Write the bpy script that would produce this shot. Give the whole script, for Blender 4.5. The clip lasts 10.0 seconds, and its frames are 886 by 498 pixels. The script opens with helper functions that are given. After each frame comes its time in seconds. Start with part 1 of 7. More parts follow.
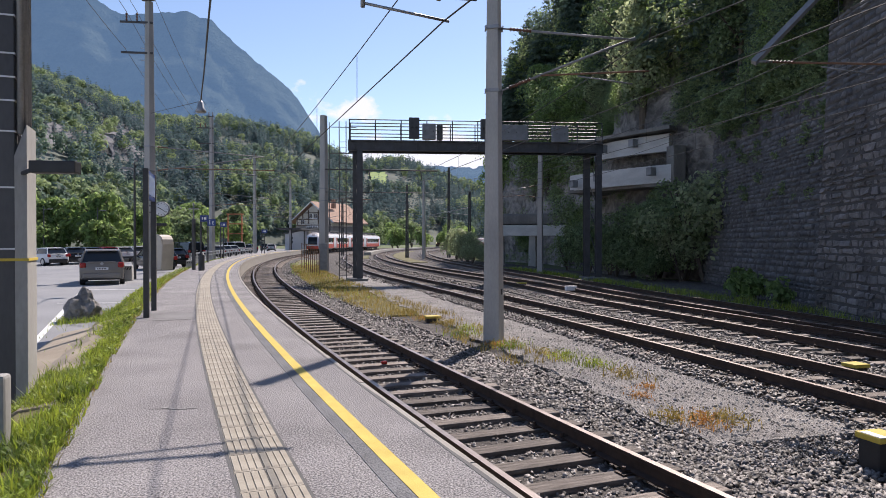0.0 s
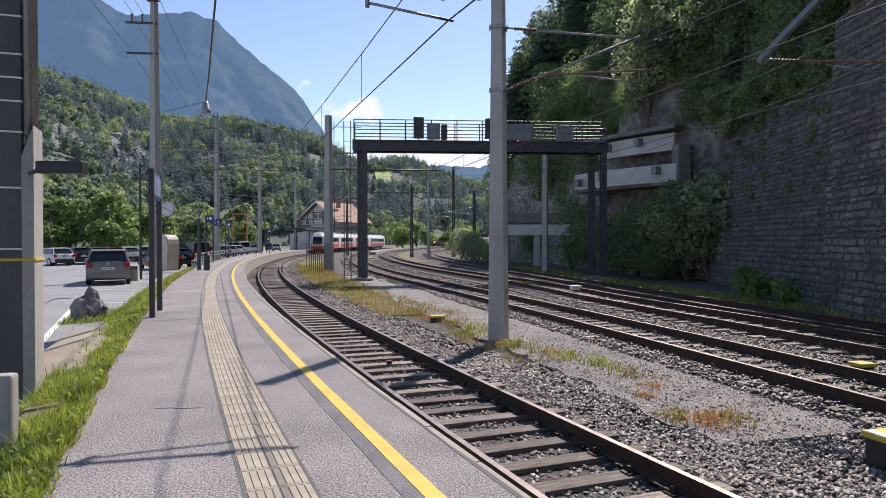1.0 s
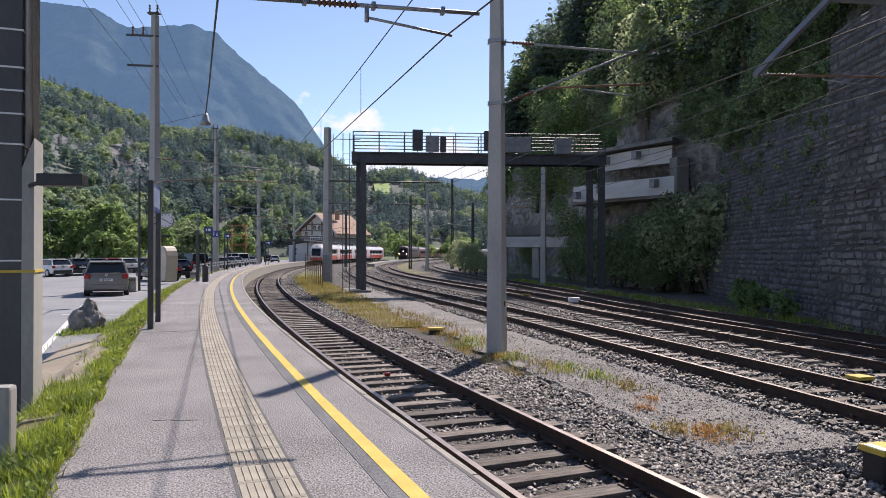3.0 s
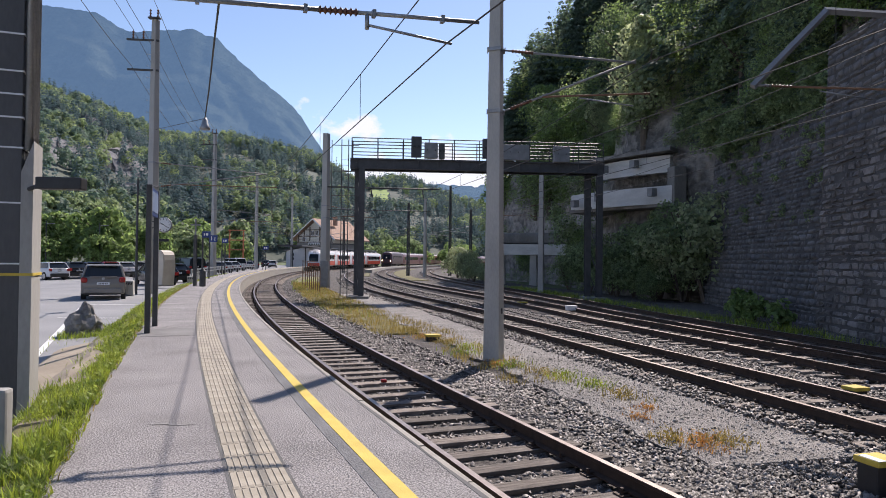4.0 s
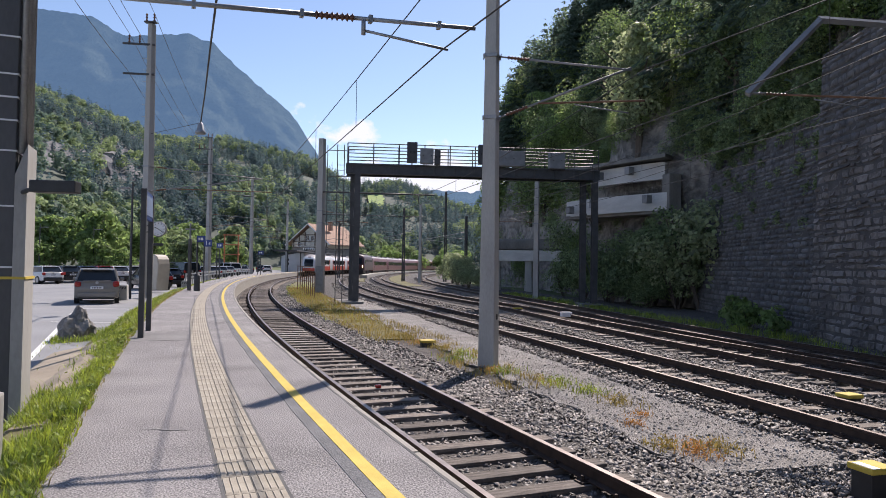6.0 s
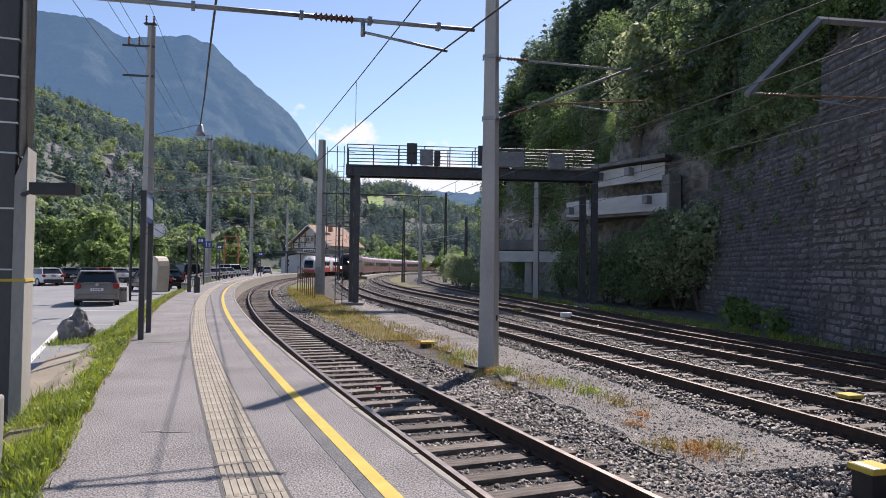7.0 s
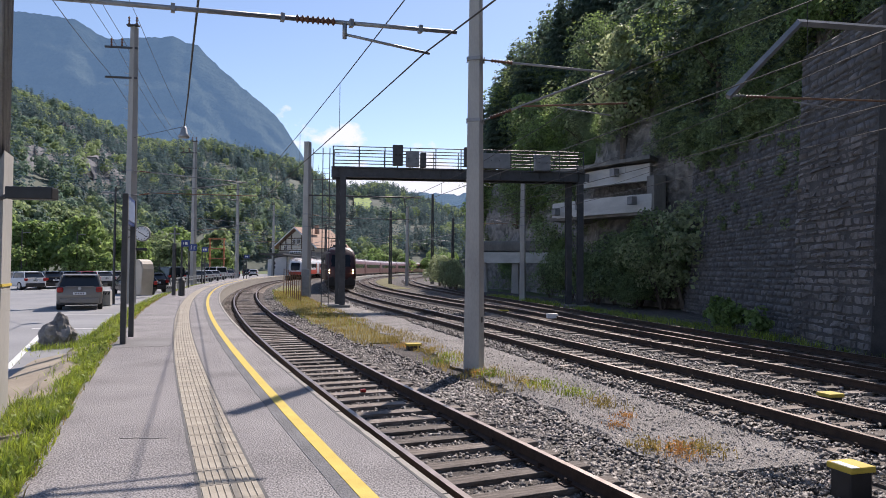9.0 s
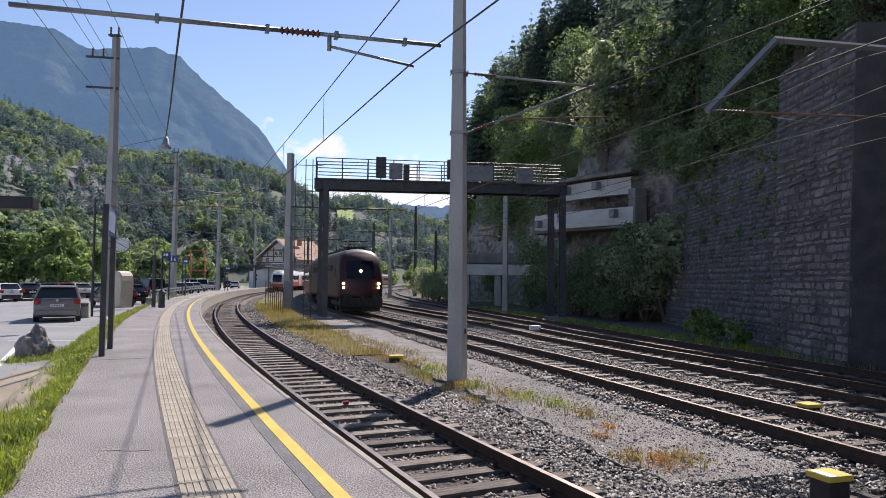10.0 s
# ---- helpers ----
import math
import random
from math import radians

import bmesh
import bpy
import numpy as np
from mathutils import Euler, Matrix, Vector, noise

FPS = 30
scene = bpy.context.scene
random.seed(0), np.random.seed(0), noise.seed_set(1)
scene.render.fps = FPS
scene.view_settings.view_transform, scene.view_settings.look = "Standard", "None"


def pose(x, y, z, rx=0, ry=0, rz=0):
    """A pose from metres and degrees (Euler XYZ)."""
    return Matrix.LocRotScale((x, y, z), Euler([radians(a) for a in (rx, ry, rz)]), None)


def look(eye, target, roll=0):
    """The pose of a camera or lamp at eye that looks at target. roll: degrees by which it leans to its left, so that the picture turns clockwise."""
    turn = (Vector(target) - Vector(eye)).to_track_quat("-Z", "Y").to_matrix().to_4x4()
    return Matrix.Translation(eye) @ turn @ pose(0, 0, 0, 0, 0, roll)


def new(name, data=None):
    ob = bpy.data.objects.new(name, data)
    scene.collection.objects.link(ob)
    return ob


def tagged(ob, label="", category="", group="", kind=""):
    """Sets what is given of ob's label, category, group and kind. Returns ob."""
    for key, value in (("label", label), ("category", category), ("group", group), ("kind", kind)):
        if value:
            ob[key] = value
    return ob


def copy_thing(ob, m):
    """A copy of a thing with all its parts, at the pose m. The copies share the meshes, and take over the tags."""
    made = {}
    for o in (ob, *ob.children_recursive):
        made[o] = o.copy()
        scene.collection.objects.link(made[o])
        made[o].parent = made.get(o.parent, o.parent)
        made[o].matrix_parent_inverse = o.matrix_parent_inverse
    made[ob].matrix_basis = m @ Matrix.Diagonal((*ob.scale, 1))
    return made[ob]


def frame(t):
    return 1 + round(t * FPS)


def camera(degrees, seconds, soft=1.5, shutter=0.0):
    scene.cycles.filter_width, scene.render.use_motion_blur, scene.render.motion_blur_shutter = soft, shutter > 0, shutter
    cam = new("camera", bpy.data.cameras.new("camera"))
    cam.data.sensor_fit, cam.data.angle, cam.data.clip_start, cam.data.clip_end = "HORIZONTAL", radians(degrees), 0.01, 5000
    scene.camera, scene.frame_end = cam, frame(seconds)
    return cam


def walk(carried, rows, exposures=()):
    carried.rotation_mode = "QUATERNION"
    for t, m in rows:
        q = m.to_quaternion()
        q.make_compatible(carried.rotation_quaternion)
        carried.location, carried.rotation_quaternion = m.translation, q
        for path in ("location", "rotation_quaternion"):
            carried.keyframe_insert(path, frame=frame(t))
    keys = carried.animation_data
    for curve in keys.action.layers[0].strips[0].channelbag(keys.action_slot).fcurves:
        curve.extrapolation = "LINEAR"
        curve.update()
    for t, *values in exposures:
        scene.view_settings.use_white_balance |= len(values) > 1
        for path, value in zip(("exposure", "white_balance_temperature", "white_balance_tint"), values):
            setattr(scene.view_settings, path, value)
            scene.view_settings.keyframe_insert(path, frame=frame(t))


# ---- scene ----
cam = camera(66.33, 10.0, soft=0.9)
walk(cam, [
    (0.0, pose(-0.000, -0.000, 1.600, 89.379, 0.000, -0.000)),
    (0.5, pose(-0.000, -0.006, 1.599, 89.323, 0.108, 0.213)),
    (1.0, pose(-0.002, -0.006, 1.598, 89.345, 0.093, 0.395)),
    (1.5, pose(-0.004, 0.000, 1.598, 89.483, 0.039, 0.471)),
    (2.0, pose(0.002, -0.010, 1.600, 89.751, 0.095, 0.403)),
    (2.5, pose(0.005, -0.025, 1.604, 90.032, 0.098, 0.333)),
    (4.0, pose(0.006, -0.065, 1.611, 90.919, -0.582, 0.089)),
    (4.5, pose(-0.001, -0.064, 1.607, 91.090, -0.855, -0.130)),
    (5.0, pose(0.007, -0.059, 1.610, 91.200, -0.941, -0.269)),
    (5.5, pose(0.007, -0.058, 1.607, 91.345, -0.899, -0.319)),
    (7.0, pose(0.009, -0.061, 1.613, 91.487, -0.726, -0.313)),
    (7.5, pose(0.023, -0.067, 1.614, 91.586, -0.654, -0.537)),
    (8.0, pose(0.027, -0.055, 1.610, 91.500, -0.609, -0.838)),
    (8.5, pose(0.039, -0.055, 1.618, 91.380, -0.591, -1.098)),
    (9.0, pose(0.067, -0.055, 1.628, 91.618, -0.416, -1.375)),
    (9.5, pose(0.071, -0.066, 1.628, 92.299, -0.248, -2.057)),
    (10.0, pose(0.054, -0.084, 1.613, 92.662, -0.483, -2.828)),
], exposures=[(0.0, 0.28, 6500, 18), (10.0, 0.28, 6500, 18)])

# ---- light ----
SUN_AZ, SUN_EL = radians(20.6), radians(47)   # to the right of +y, above the horizon
SUN_WAY = Vector((math.sin(SUN_AZ) * math.cos(SUN_EL), math.cos(SUN_AZ) * math.cos(SUN_EL), math.sin(SUN_EL)))


def make_world():
    w = bpy.data.worlds.new("world")
    scene.world = w
    w.use_nodes = True
    nt = w.node_tree
    nt.nodes.clear()
    n = nt.nodes.new
    out, bg, sky = n("ShaderNodeOutputWorld"), n("ShaderNodeBackground"), n("ShaderNodeTexSky")
    sky.sky_type, sky.sun_disc = "NISHITA", False
    sky.sun_elevation, sky.sun_rotation = SUN_EL, SUN_AZ
    sky.altitude, sky.air_density, sky.dust_density, sky.ozone_density = 600, 1.0, 0.35, 1.6
    # fair-weather clouds low over the horizon
    tc, sep, mp, nz = n("ShaderNodeTexCoord"), n("ShaderNodeSeparateXYZ"), n("ShaderNodeMapping"), n("ShaderNodeTexNoise")
    mp.inputs["Scale"].default_value = (10.0, 10.0, 15.0)
    mp.inputs["Location"].default_value = (0.35, 0.0, 0.1)
    nz.inputs["Scale"].default_value, nz.inputs["Detail"].default_value, nz.inputs["Roughness"].default_value = 1.0, 8, 0.55
    rise, ramp, mix = n("ShaderNodeMath"), n("ShaderNodeMapRange"), n("ShaderNodeMixRGB")
    rise.operation = "MULTIPLY_ADD"
    rise.inputs[1].default_value = -2.1
    ramp.inputs["From Min"].default_value, ramp.inputs["From Max"].default_value = 0.155, 0.225
    mix.inputs["Color2"].default_value = (6.2, 6.5, 7.0, 1)
    L = nt.links.new
    L(tc.outputs["Generated"], mp.inputs["Vector"])
    L(tc.outputs["Generated"], sep.inputs[0])
    L(mp.outputs[0], nz.inputs["Vector"])
    L(sep.outputs["Z"], rise.inputs[0])
    L(nz.outputs["Fac"], rise.inputs[2])
    L(rise.outputs[0], ramp.inputs["Value"])
    L(ramp.outputs[0], mix.inputs["Fac"])
    L(sky.outputs[0], mix.inputs["Color1"])
    L(mix.outputs[0], bg.inputs["Color"])
    bg.inputs["Strength"].default_value = 0.127
    L(bg.outputs[0], out.inputs["Surface"])


make_world()
sun = new("sun", bpy.data.lights.new("sun", "SUN"))
sun.data.energy, sun.data.angle, sun.data.color = 5.0, radians(0.55), (1.0, 0.93, 0.83)
sun.matrix_world = look(SUN_WAY * 200, (0, 0, 0))

# ---- materials ----


def material(name, dark, light, scale=4.0, rough=0.8, bump=0.2, metal=0.0, fine=40.0, spread=0.0, leaf=0.0, stretch=(1, 1, 1), glow=None, spec=0.5, island=0.0, contrast=1.0, relief=0.02, grain=0.45):
    """Two scales of noise between two colours, fine relief, and spread: how much each object differs."""
    m = bpy.data.materials.new(name)
    m.use_nodes = True
    nt = m.node_tree
    n, L = nt.nodes.new, nt.links.new
    b = nt.nodes["Principled BSDF"]
    tc, mp = n("ShaderNodeTexCoord"), n("ShaderNodeMapping")
    mp.inputs["Scale"].default_value = stretch
    L(tc.outputs["Object"], mp.inputs["Vector"])
    n1, n2 = n("ShaderNodeTexNoise"), n("ShaderNodeTexNoise")
    n1.inputs["Scale"].default_value, n1.inputs["Detail"].default_value = scale, 5
    n2.inputs["Scale"].default_value, n2.inputs["Detail"].default_value = fine, 3
    L(mp.outputs[0], n1.inputs["Vector"])
    L(mp.outputs[0], n2.inputs["Vector"])
    add = n("ShaderNodeMath")
    add.operation = "MULTIPLY_ADD"
    add.inputs[1].default_value = grain
    sub = n("ShaderNodeMapRange")
    sub.inputs["From Min"].default_value, sub.inputs["From Max"].default_value = 0.5 + 0.5 * grain - (0.15 + 0.33 * grain) / contrast, 0.5 + 0.5 * grain + (0.15 + 0.33 * grain) / contrast
    L(n2.outputs["Fac"], add.inputs[0])
    L(n1.outputs["Fac"], add.inputs[2])
    L(add.outputs[0], sub.inputs["Value"])
    fac = sub.outputs[0]
    mix = n("ShaderNodeMixRGB")
    mix.inputs["Color1"].default_value, mix.inputs["Color2"].default_value = (*dark, 1), (*light, 1)
    L(fac, mix.inputs["Fac"])
    col = mix.outputs[0]
    if spread or island:
        rnd = n("ShaderNodeMapRange")
        k = spread or island
        rnd.inputs["To Min"].default_value, rnd.inputs["To Max"].default_value = 1 - k, 1 + k
        if spread:
            L(n("ShaderNodeObjectInfo").outputs["Random"], rnd.inputs["Value"])
        else:
            L(n("ShaderNodeNewGeometry").outputs["Random Per Island"], rnd.inputs["Value"])
        hsv = n("ShaderNodeHueSaturation")
        L(rnd.outputs[0], hsv.inputs["Value"])
        L(col, hsv.inputs["Color"])
        col = hsv.outputs[0]
    L(col, b.inputs["Base Color"])
    b.inputs["Roughness"].default_value, b.inputs["Metallic"].default_value = rough, metal
    b.inputs["Specular IOR Level"].default_value = spec
    if bump:
        bp = n("ShaderNodeBump")
        bp.inputs["Strength"].default_value, bp.inputs["Distance"].default_value = bump, relief
        L(add.outputs[0], bp.inputs["Height"])
        L(bp.outputs[0], b.inputs["Normal"])
    if leaf:
        tr, ms = n("ShaderNodeBsdfTranslucent"), n("ShaderNodeMixShader")
        hs2 = n("ShaderNodeHueSaturation")
        hs2.inputs["Hue"].default_value, hs2.inputs["Value"].default_value = 0.48, 1.5
        L(col, hs2.inputs["Color"])
        L(hs2.outputs[0], tr.inputs["Color"])
        ms.inputs["Fac"].default_value = leaf
        L(b.outputs[0], ms.inputs[1])
        L(tr.outputs[0], ms.inputs[2])
        L(ms.outputs[0], nt.nodes["Material Output"].inputs["Surface"])
    if glow:
        b.inputs["Emission Color"].default_value, b.inputs["Emission Strength"].default_value = (*glow[:3], 1), glow[3]
    return m


def glass_material(name, tint=(0.02, 0.025, 0.03)):
    m = bpy.data.materials.new(name)
    m.use_nodes = True
    b = m.node_tree.nodes["Principled BSDF"]
    b.inputs["Base Color"].default_value = (*tint, 1)
    b.inputs["Roughness"].default_value = 0.04
    b.inputs["Specular IOR Level"].default_value = 0.6
    return m


ASPHALT = material("platform_asphalt", (0.115, 0.11, 0.11), (0.41, 0.388, 0.38), 0.8, 0.9, 0.5, fine=62, spec=0.3, contrast=3.0, grain=4.0, relief=0.012)
ASPHALT_DARK = material("dark_asphalt", (0.10, 0.10, 0.10), (0.17, 0.165, 0.16), 1.5, 0.9, 0.4, fine=150, spec=0.3)
REPAIR = material("repair_asphalt", (0.095, 0.097, 0.10), (0.235, 0.235, 0.24), 1.5, 0.9, 0.4, fine=70, spec=0.3, contrast=2.2, grain=2.5, relief=0.012)
PATCH = material("asphalt_repair", (0.14, 0.135, 0.13), (0.28, 0.27, 0.265), 1.2, 0.9, 0.35, fine=70, spec=0.3, contrast=2.2, grain=2.5, relief=0.012)
PARKING = material("parking_asphalt", (0.20, 0.205, 0.21), (0.33, 0.33, 0.335), 0.35, 0.85, 0.3, fine=40, spec=0.3, contrast=1.4, grain=1.2)
COPING = material("coping_concrete", (0.27, 0.25, 0.22), (0.43, 0.40, 0.35), 3, 0.9, 0.5, fine=60, spread=0.08)
TACTILE = material("tactile_concrete", (0.27, 0.24, 0.19), (0.42, 0.375, 0.30), 4, 0.85, 0.3, fine=70, spread=0.08)
YELLOW = material("yellow_road_paint", (0.50, 0.36, 0.045), (0.68, 0.51, 0.085), 5, 0.7, 0.2, fine=90)
WHITE_PAINT = material("white_road_paint", (0.55, 0.55, 0.54), (0.78, 0.78, 0.76), 5, 0.7, 0.2, fine=90)
RAIL_SIDE = material("rusty_rail_steel", (0.030, 0.019, 0.014), (0.085, 0.053, 0.038), 8, 0.7, 0.3, 0.3, fine=70)
RAIL_TOP = material("polished_rail_head", (0.15, 0.125, 0.115), (0.27, 0.235, 0.22), 6, 0.42, 0.05, 0.9, fine=60)
SLEEPER = material("weathered_sleeper_wood", (0.075, 0.06, 0.05), (0.31, 0.26, 0.22), 3, 0.85, 0.6, fine=30, stretch=(1, 8, 8), spread=0.5, contrast=1.5)
BALLAST = material("ballast_bed", (0.030, 0.026, 0.023), (0.15, 0.132, 0.118), 2.5, 0.95, 1.0, fine=22, contrast=1.8, grain=1.2, relief=0.04)
STONE = material("ballast_stone", (0.032, 0.027, 0.024), (0.26, 0.232, 0.21), 6, 0.6, 0.3, fine=50, island=0.75, contrast=1.8)
PEBBLE = material("pale_pebble", (0.15, 0.14, 0.128), (0.40, 0.375, 0.345), 6, 0.9, 0.2, fine=50, island=0.4)
FINE_GRAVEL = material("fine_gravel", (0.18, 0.168, 0.155), (0.42, 0.39, 0.36), 1.4, 0.95, 1.0, fine=38, contrast=2.2, grain=2.2, relief=0.03)
DIRT = material("pale_dirt", (0.22, 0.18, 0.13), (0.40, 0.34, 0.26), 1.2, 0.95, 0.5, fine=40)
SOIL = material("grass_soil", (0.085, 0.080, 0.03), (0.20, 0.175, 0.07), 1.5, 0.95, 0.6, fine=25)
GRASS = material("fresh_grass", (0.085, 0.15, 0.016), (0.31, 0.39, 0.05), 1.6, 0.6, 0, leaf=0.4, island=0.5, contrast=1.7)
DRY_GRASS = material("dry_grass", (0.20, 0.17, 0.04), (0.36, 0.29, 0.08), 2, 0.8, 0, leaf=0.35, island=0.35)
RUST_WEED = material("rust_coloured_weed", (0.34, 0.17, 0.04), (0.50, 0.30, 0.08), 2, 0.8, 0, leaf=0.35, island=0.3)
MEADOW = material("mown_meadow", (0.16, 0.24, 0.05), (0.26, 0.34, 0.09), 0.03, 0.9, 0.2, fine=0.5)
CRAG = material("grey_crag", (0.055, 0.058, 0.065), (0.23, 0.228, 0.23), 0.03, 0.95, 0.8, fine=0.35, relief=2.0, contrast=1.5)
GROUND = material("valley_ground", (0.06, 0.085, 0.025), (0.14, 0.17, 0.06), 0.05, 0.95, 0.2, fine=2)
CONCRETE = material("mast_concrete", (0.30, 0.295, 0.28), (0.46, 0.45, 0.42), 1.5, 0.85, 0.35, fine=30, stretch=(1, 1, 0.35), spread=0.08)
CONCRETE_DARK = material("weathered_concrete", (0.12, 0.115, 0.105), (0.26, 0.25, 0.23), 1.0, 0.9, 0.4, fine=14, stretch=(1, 1, 0.3))
CONCRETE_PALE = material("pale_gallery_concrete", (0.42, 0.42, 0.40), (0.66, 0.65, 0.62), 0.7, 0.85, 0.3, fine=9, stretch=(1, 1, 3))
STEEL = material("galvanised_steel", (0.24, 0.25, 0.26), (0.38, 0.39, 0.40), 5, 0.5, 0.1, 0.6, fine=40)
DARK_STEEL = material("dark_painted_steel", (0.040, 0.042, 0.045), (0.085, 0.085, 0.088), 3, 0.55, 0.15, 0.1, fine=30)
GREY_STEEL = material("grey_painted_steel", (0.16, 0.165, 0.17), (0.27, 0.275, 0.28), 3, 0.55, 0.15, 0.1, fine=30)
WIRE = material("copper_wire", (0.035, 0.033, 0.03), (0.07, 0.065, 0.06), 5, 0.6, 0, 0.4)
INSULATOR = material("brown_glazed_insulator", (0.09, 0.035, 0.02), (0.16, 0.07, 0.04), 5, 0.5, 0)
ANTHRACITE = material("anthracite_panel", (0.060, 0.060, 0.063), (0.105, 0.105, 0.108), 1.2, 0.6, 0.1, fine=30, stretch=(1, 1, 0.3))
SIGN_BLUE = material("sign_blue", (0.012, 0.035, 0.16), (0.022, 0.055, 0.22), 3, 0.4, 0.05)
SIGN_WHITE = material("sign_white", (0.68, 0.68, 0.68), (0.82, 0.82, 0.82), 3, 0.45, 0.05)
BLACK = material("black_plastic", (0.012, 0.012, 0.013), (0.03, 0.03, 0.032), 6, 0.5, 0.1)
BEIGE = material("beige_plastic_shell", (0.46, 0.40, 0.32), (0.58, 0.52, 0.43), 2, 0.5, 0.1)
ROCK = material("boulder_rock", (0.10, 0.095, 0.09), (0.36, 0.34, 0.32), 2.5, 0.9, 1.0, fine=14)
WALL_STONE = material("dark_masonry_stone", (0.055, 0.053, 0.055), (0.19, 0.183, 0.182), 0.9, 0.9, 0.8, fine=10, island=0.22)
MORTAR = material("masonry_joint", (0.05, 0.048, 0.047), (0.11, 0.105, 0.10), 2, 0.95, 0.6, fine=20)
CLIFF = material("cliff_rock", (0.10, 0.097, 0.092), (0.40, 0.37, 0.34), 0.12, 0.95, 1.0, fine=1.8, relief=0.5, contrast=2.0, grain=0.8)
FOREST_FLOOR = material("forest_floor", (0.045, 0.06, 0.045), (0.14, 0.155, 0.125), 0.02, 0.95, 0.6, fine=0.25)
LEAF = material("summer_leaves", (0.10, 0.155, 0.072), (0.23, 0.30, 0.135), 0.045, 0.6, 0, fine=0.9, contrast=1.5, leaf=0.52, island=0.5)
LEAF_LIGHT = material("bright_spring_leaves", (0.105, 0.182, 0.055), (0.235, 0.335, 0.115), 0.05, 0.6, 0, fine=0.9, leaf=0.55, island=0.45)
LEAF_SILVER = material("silvery_leaves", (0.20, 0.255, 0.13), (0.36, 0.41, 0.23), 0.5, 0.55, 0, fine=1.2, leaf=0.5, island=0.4)
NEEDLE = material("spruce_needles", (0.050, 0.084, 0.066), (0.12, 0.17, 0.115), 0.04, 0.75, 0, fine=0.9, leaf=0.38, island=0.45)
# the blue haze of distance is mixed into these three leaf colours
HAZED_LEAF = material("hazed_broadleaf", (0.082, 0.130, 0.100), (0.180, 0.247, 0.178), 0.11, 0.7, 0, fine=0.9, contrast=1.5, leaf=0.48, island=0.12)
HAZED_YOUNG = material("hazed_young_leaf", (0.14, 0.20, 0.10), (0.30, 0.385, 0.185), 0.11, 0.7, 0, fine=0.9, contrast=1.5, leaf=0.5, island=0.12)
HAZED_NEEDLE = material("hazed_spruce", (0.050, 0.084, 0.096), (0.116, 0.168, 0.168), 0.11, 0.8, 0, fine=0.9, contrast=1.4, leaf=0.35, island=0.25)
BARK = material("bark", (0.06, 0.045, 0.035), (0.16, 0.13, 0.10), 6, 0.9, 0.7, fine=40, stretch=(1, 1, 0.2))
WINDOW = glass_material("dark_window_glass")

# ---- building blocks ----


def link_mesh(name, bm, mat, smooth=False):
    me = bpy.data.meshes.new(name)
    bmesh.ops.recalc_face_normals(bm, faces=bm.faces[:])
    bm.to_mesh(me)
    bm.free()
    if smooth:
        me.polygons.foreach_set("use_smooth", [True] * len(me.polygons))
    for m in (mat if isinstance(mat, (list, tuple)) else [mat]):
        me.materials.append(m)
    return me


def part(name, bm, mat, parent=None, label="", smooth=False):
    ob = new(name, link_mesh(name, bm, mat, smooth))
    ob.parent = parent
    return tagged(ob, label)


def thing(name, label, category, m=None, group="", kind=""):
    ob = new(name)
    ob.empty_display_size = 0.2
    if m is not None:
        ob.matrix_world = m
    return tagged(ob, label, category, group, kind)


def quick_mesh(name, verts, faces, mat):
    """A mesh from arrays: faces all with the same number of corners."""
    me = bpy.data.meshes.new(name)
    verts, faces = np.asarray(verts, np.float32), np.asarray(faces, np.int32)
    k = faces.shape[1]
    me.vertices.add(len(verts))
    me.vertices.foreach_set("co", verts.ravel())
    me.loops.add(faces.size)
    me.loops.foreach_set("vertex_index", faces.ravel())
    me.polygons.add(len(faces))
    me.polygons.foreach_set("loop_start", np.arange(0, faces.size, k, dtype=np.int32))
    me.update(calc_edges=True)
    me.materials.append(mat)
    return me


def box(bm, c, s, rz=0.0, bevel=0.0, taper=1.0, mi=0, m=None):
    """A box of size s centred at c, turned by rz degrees, its top scaled by taper."""
    g = bmesh.ops.create_cube(bm, size=1.0)["verts"]
    for v in g:
        k = taper if v.co.z > 0 else 1.0
        v.co = Vector((v.co.x * s[0] * k, v.co.y * s[1] * k, v.co.z * s[2]))
    if bevel:
        es = list({e for v in g for e in v.link_edges})
        r = bmesh.ops.bevel(bm, geom=es, offset=bevel, segments=2, affect="EDGES", profile=0.6)
        g = list({v for v in r["verts"]} | {v for v in g if v.is_valid})
    t = pose(*c, 0, 0, rz)
    if m is not None:
        t = m @ t
    for v in g:
        v.co = t @ v.co
    if mi:
        for f in {f for v in g for f in v.link_faces}:
            f.material_index = mi
    return g


def rod(bm, p0, p1, r0, r1=None, seg=8, mi=0, caps=True):
    p0, p1 = Vector(p0), Vector(p1)
    r1 = r0 if r1 is None else r1
    d = p1 - p0
    g = bmesh.ops.create_cone(bm, cap_ends=caps, segments=seg, radius1=r0, radius2=r1, depth=d.length)["verts"]
    t = Matrix.Translation((p0 + p1) / 2) @ d.to_track_quat("Z", "Y").to_matrix().to_4x4()
    for v in g:
        v.co = t @ v.co
    if mi:
        for f in {f for v in g for f in v.link_faces}:
            f.material_index = mi
    return g


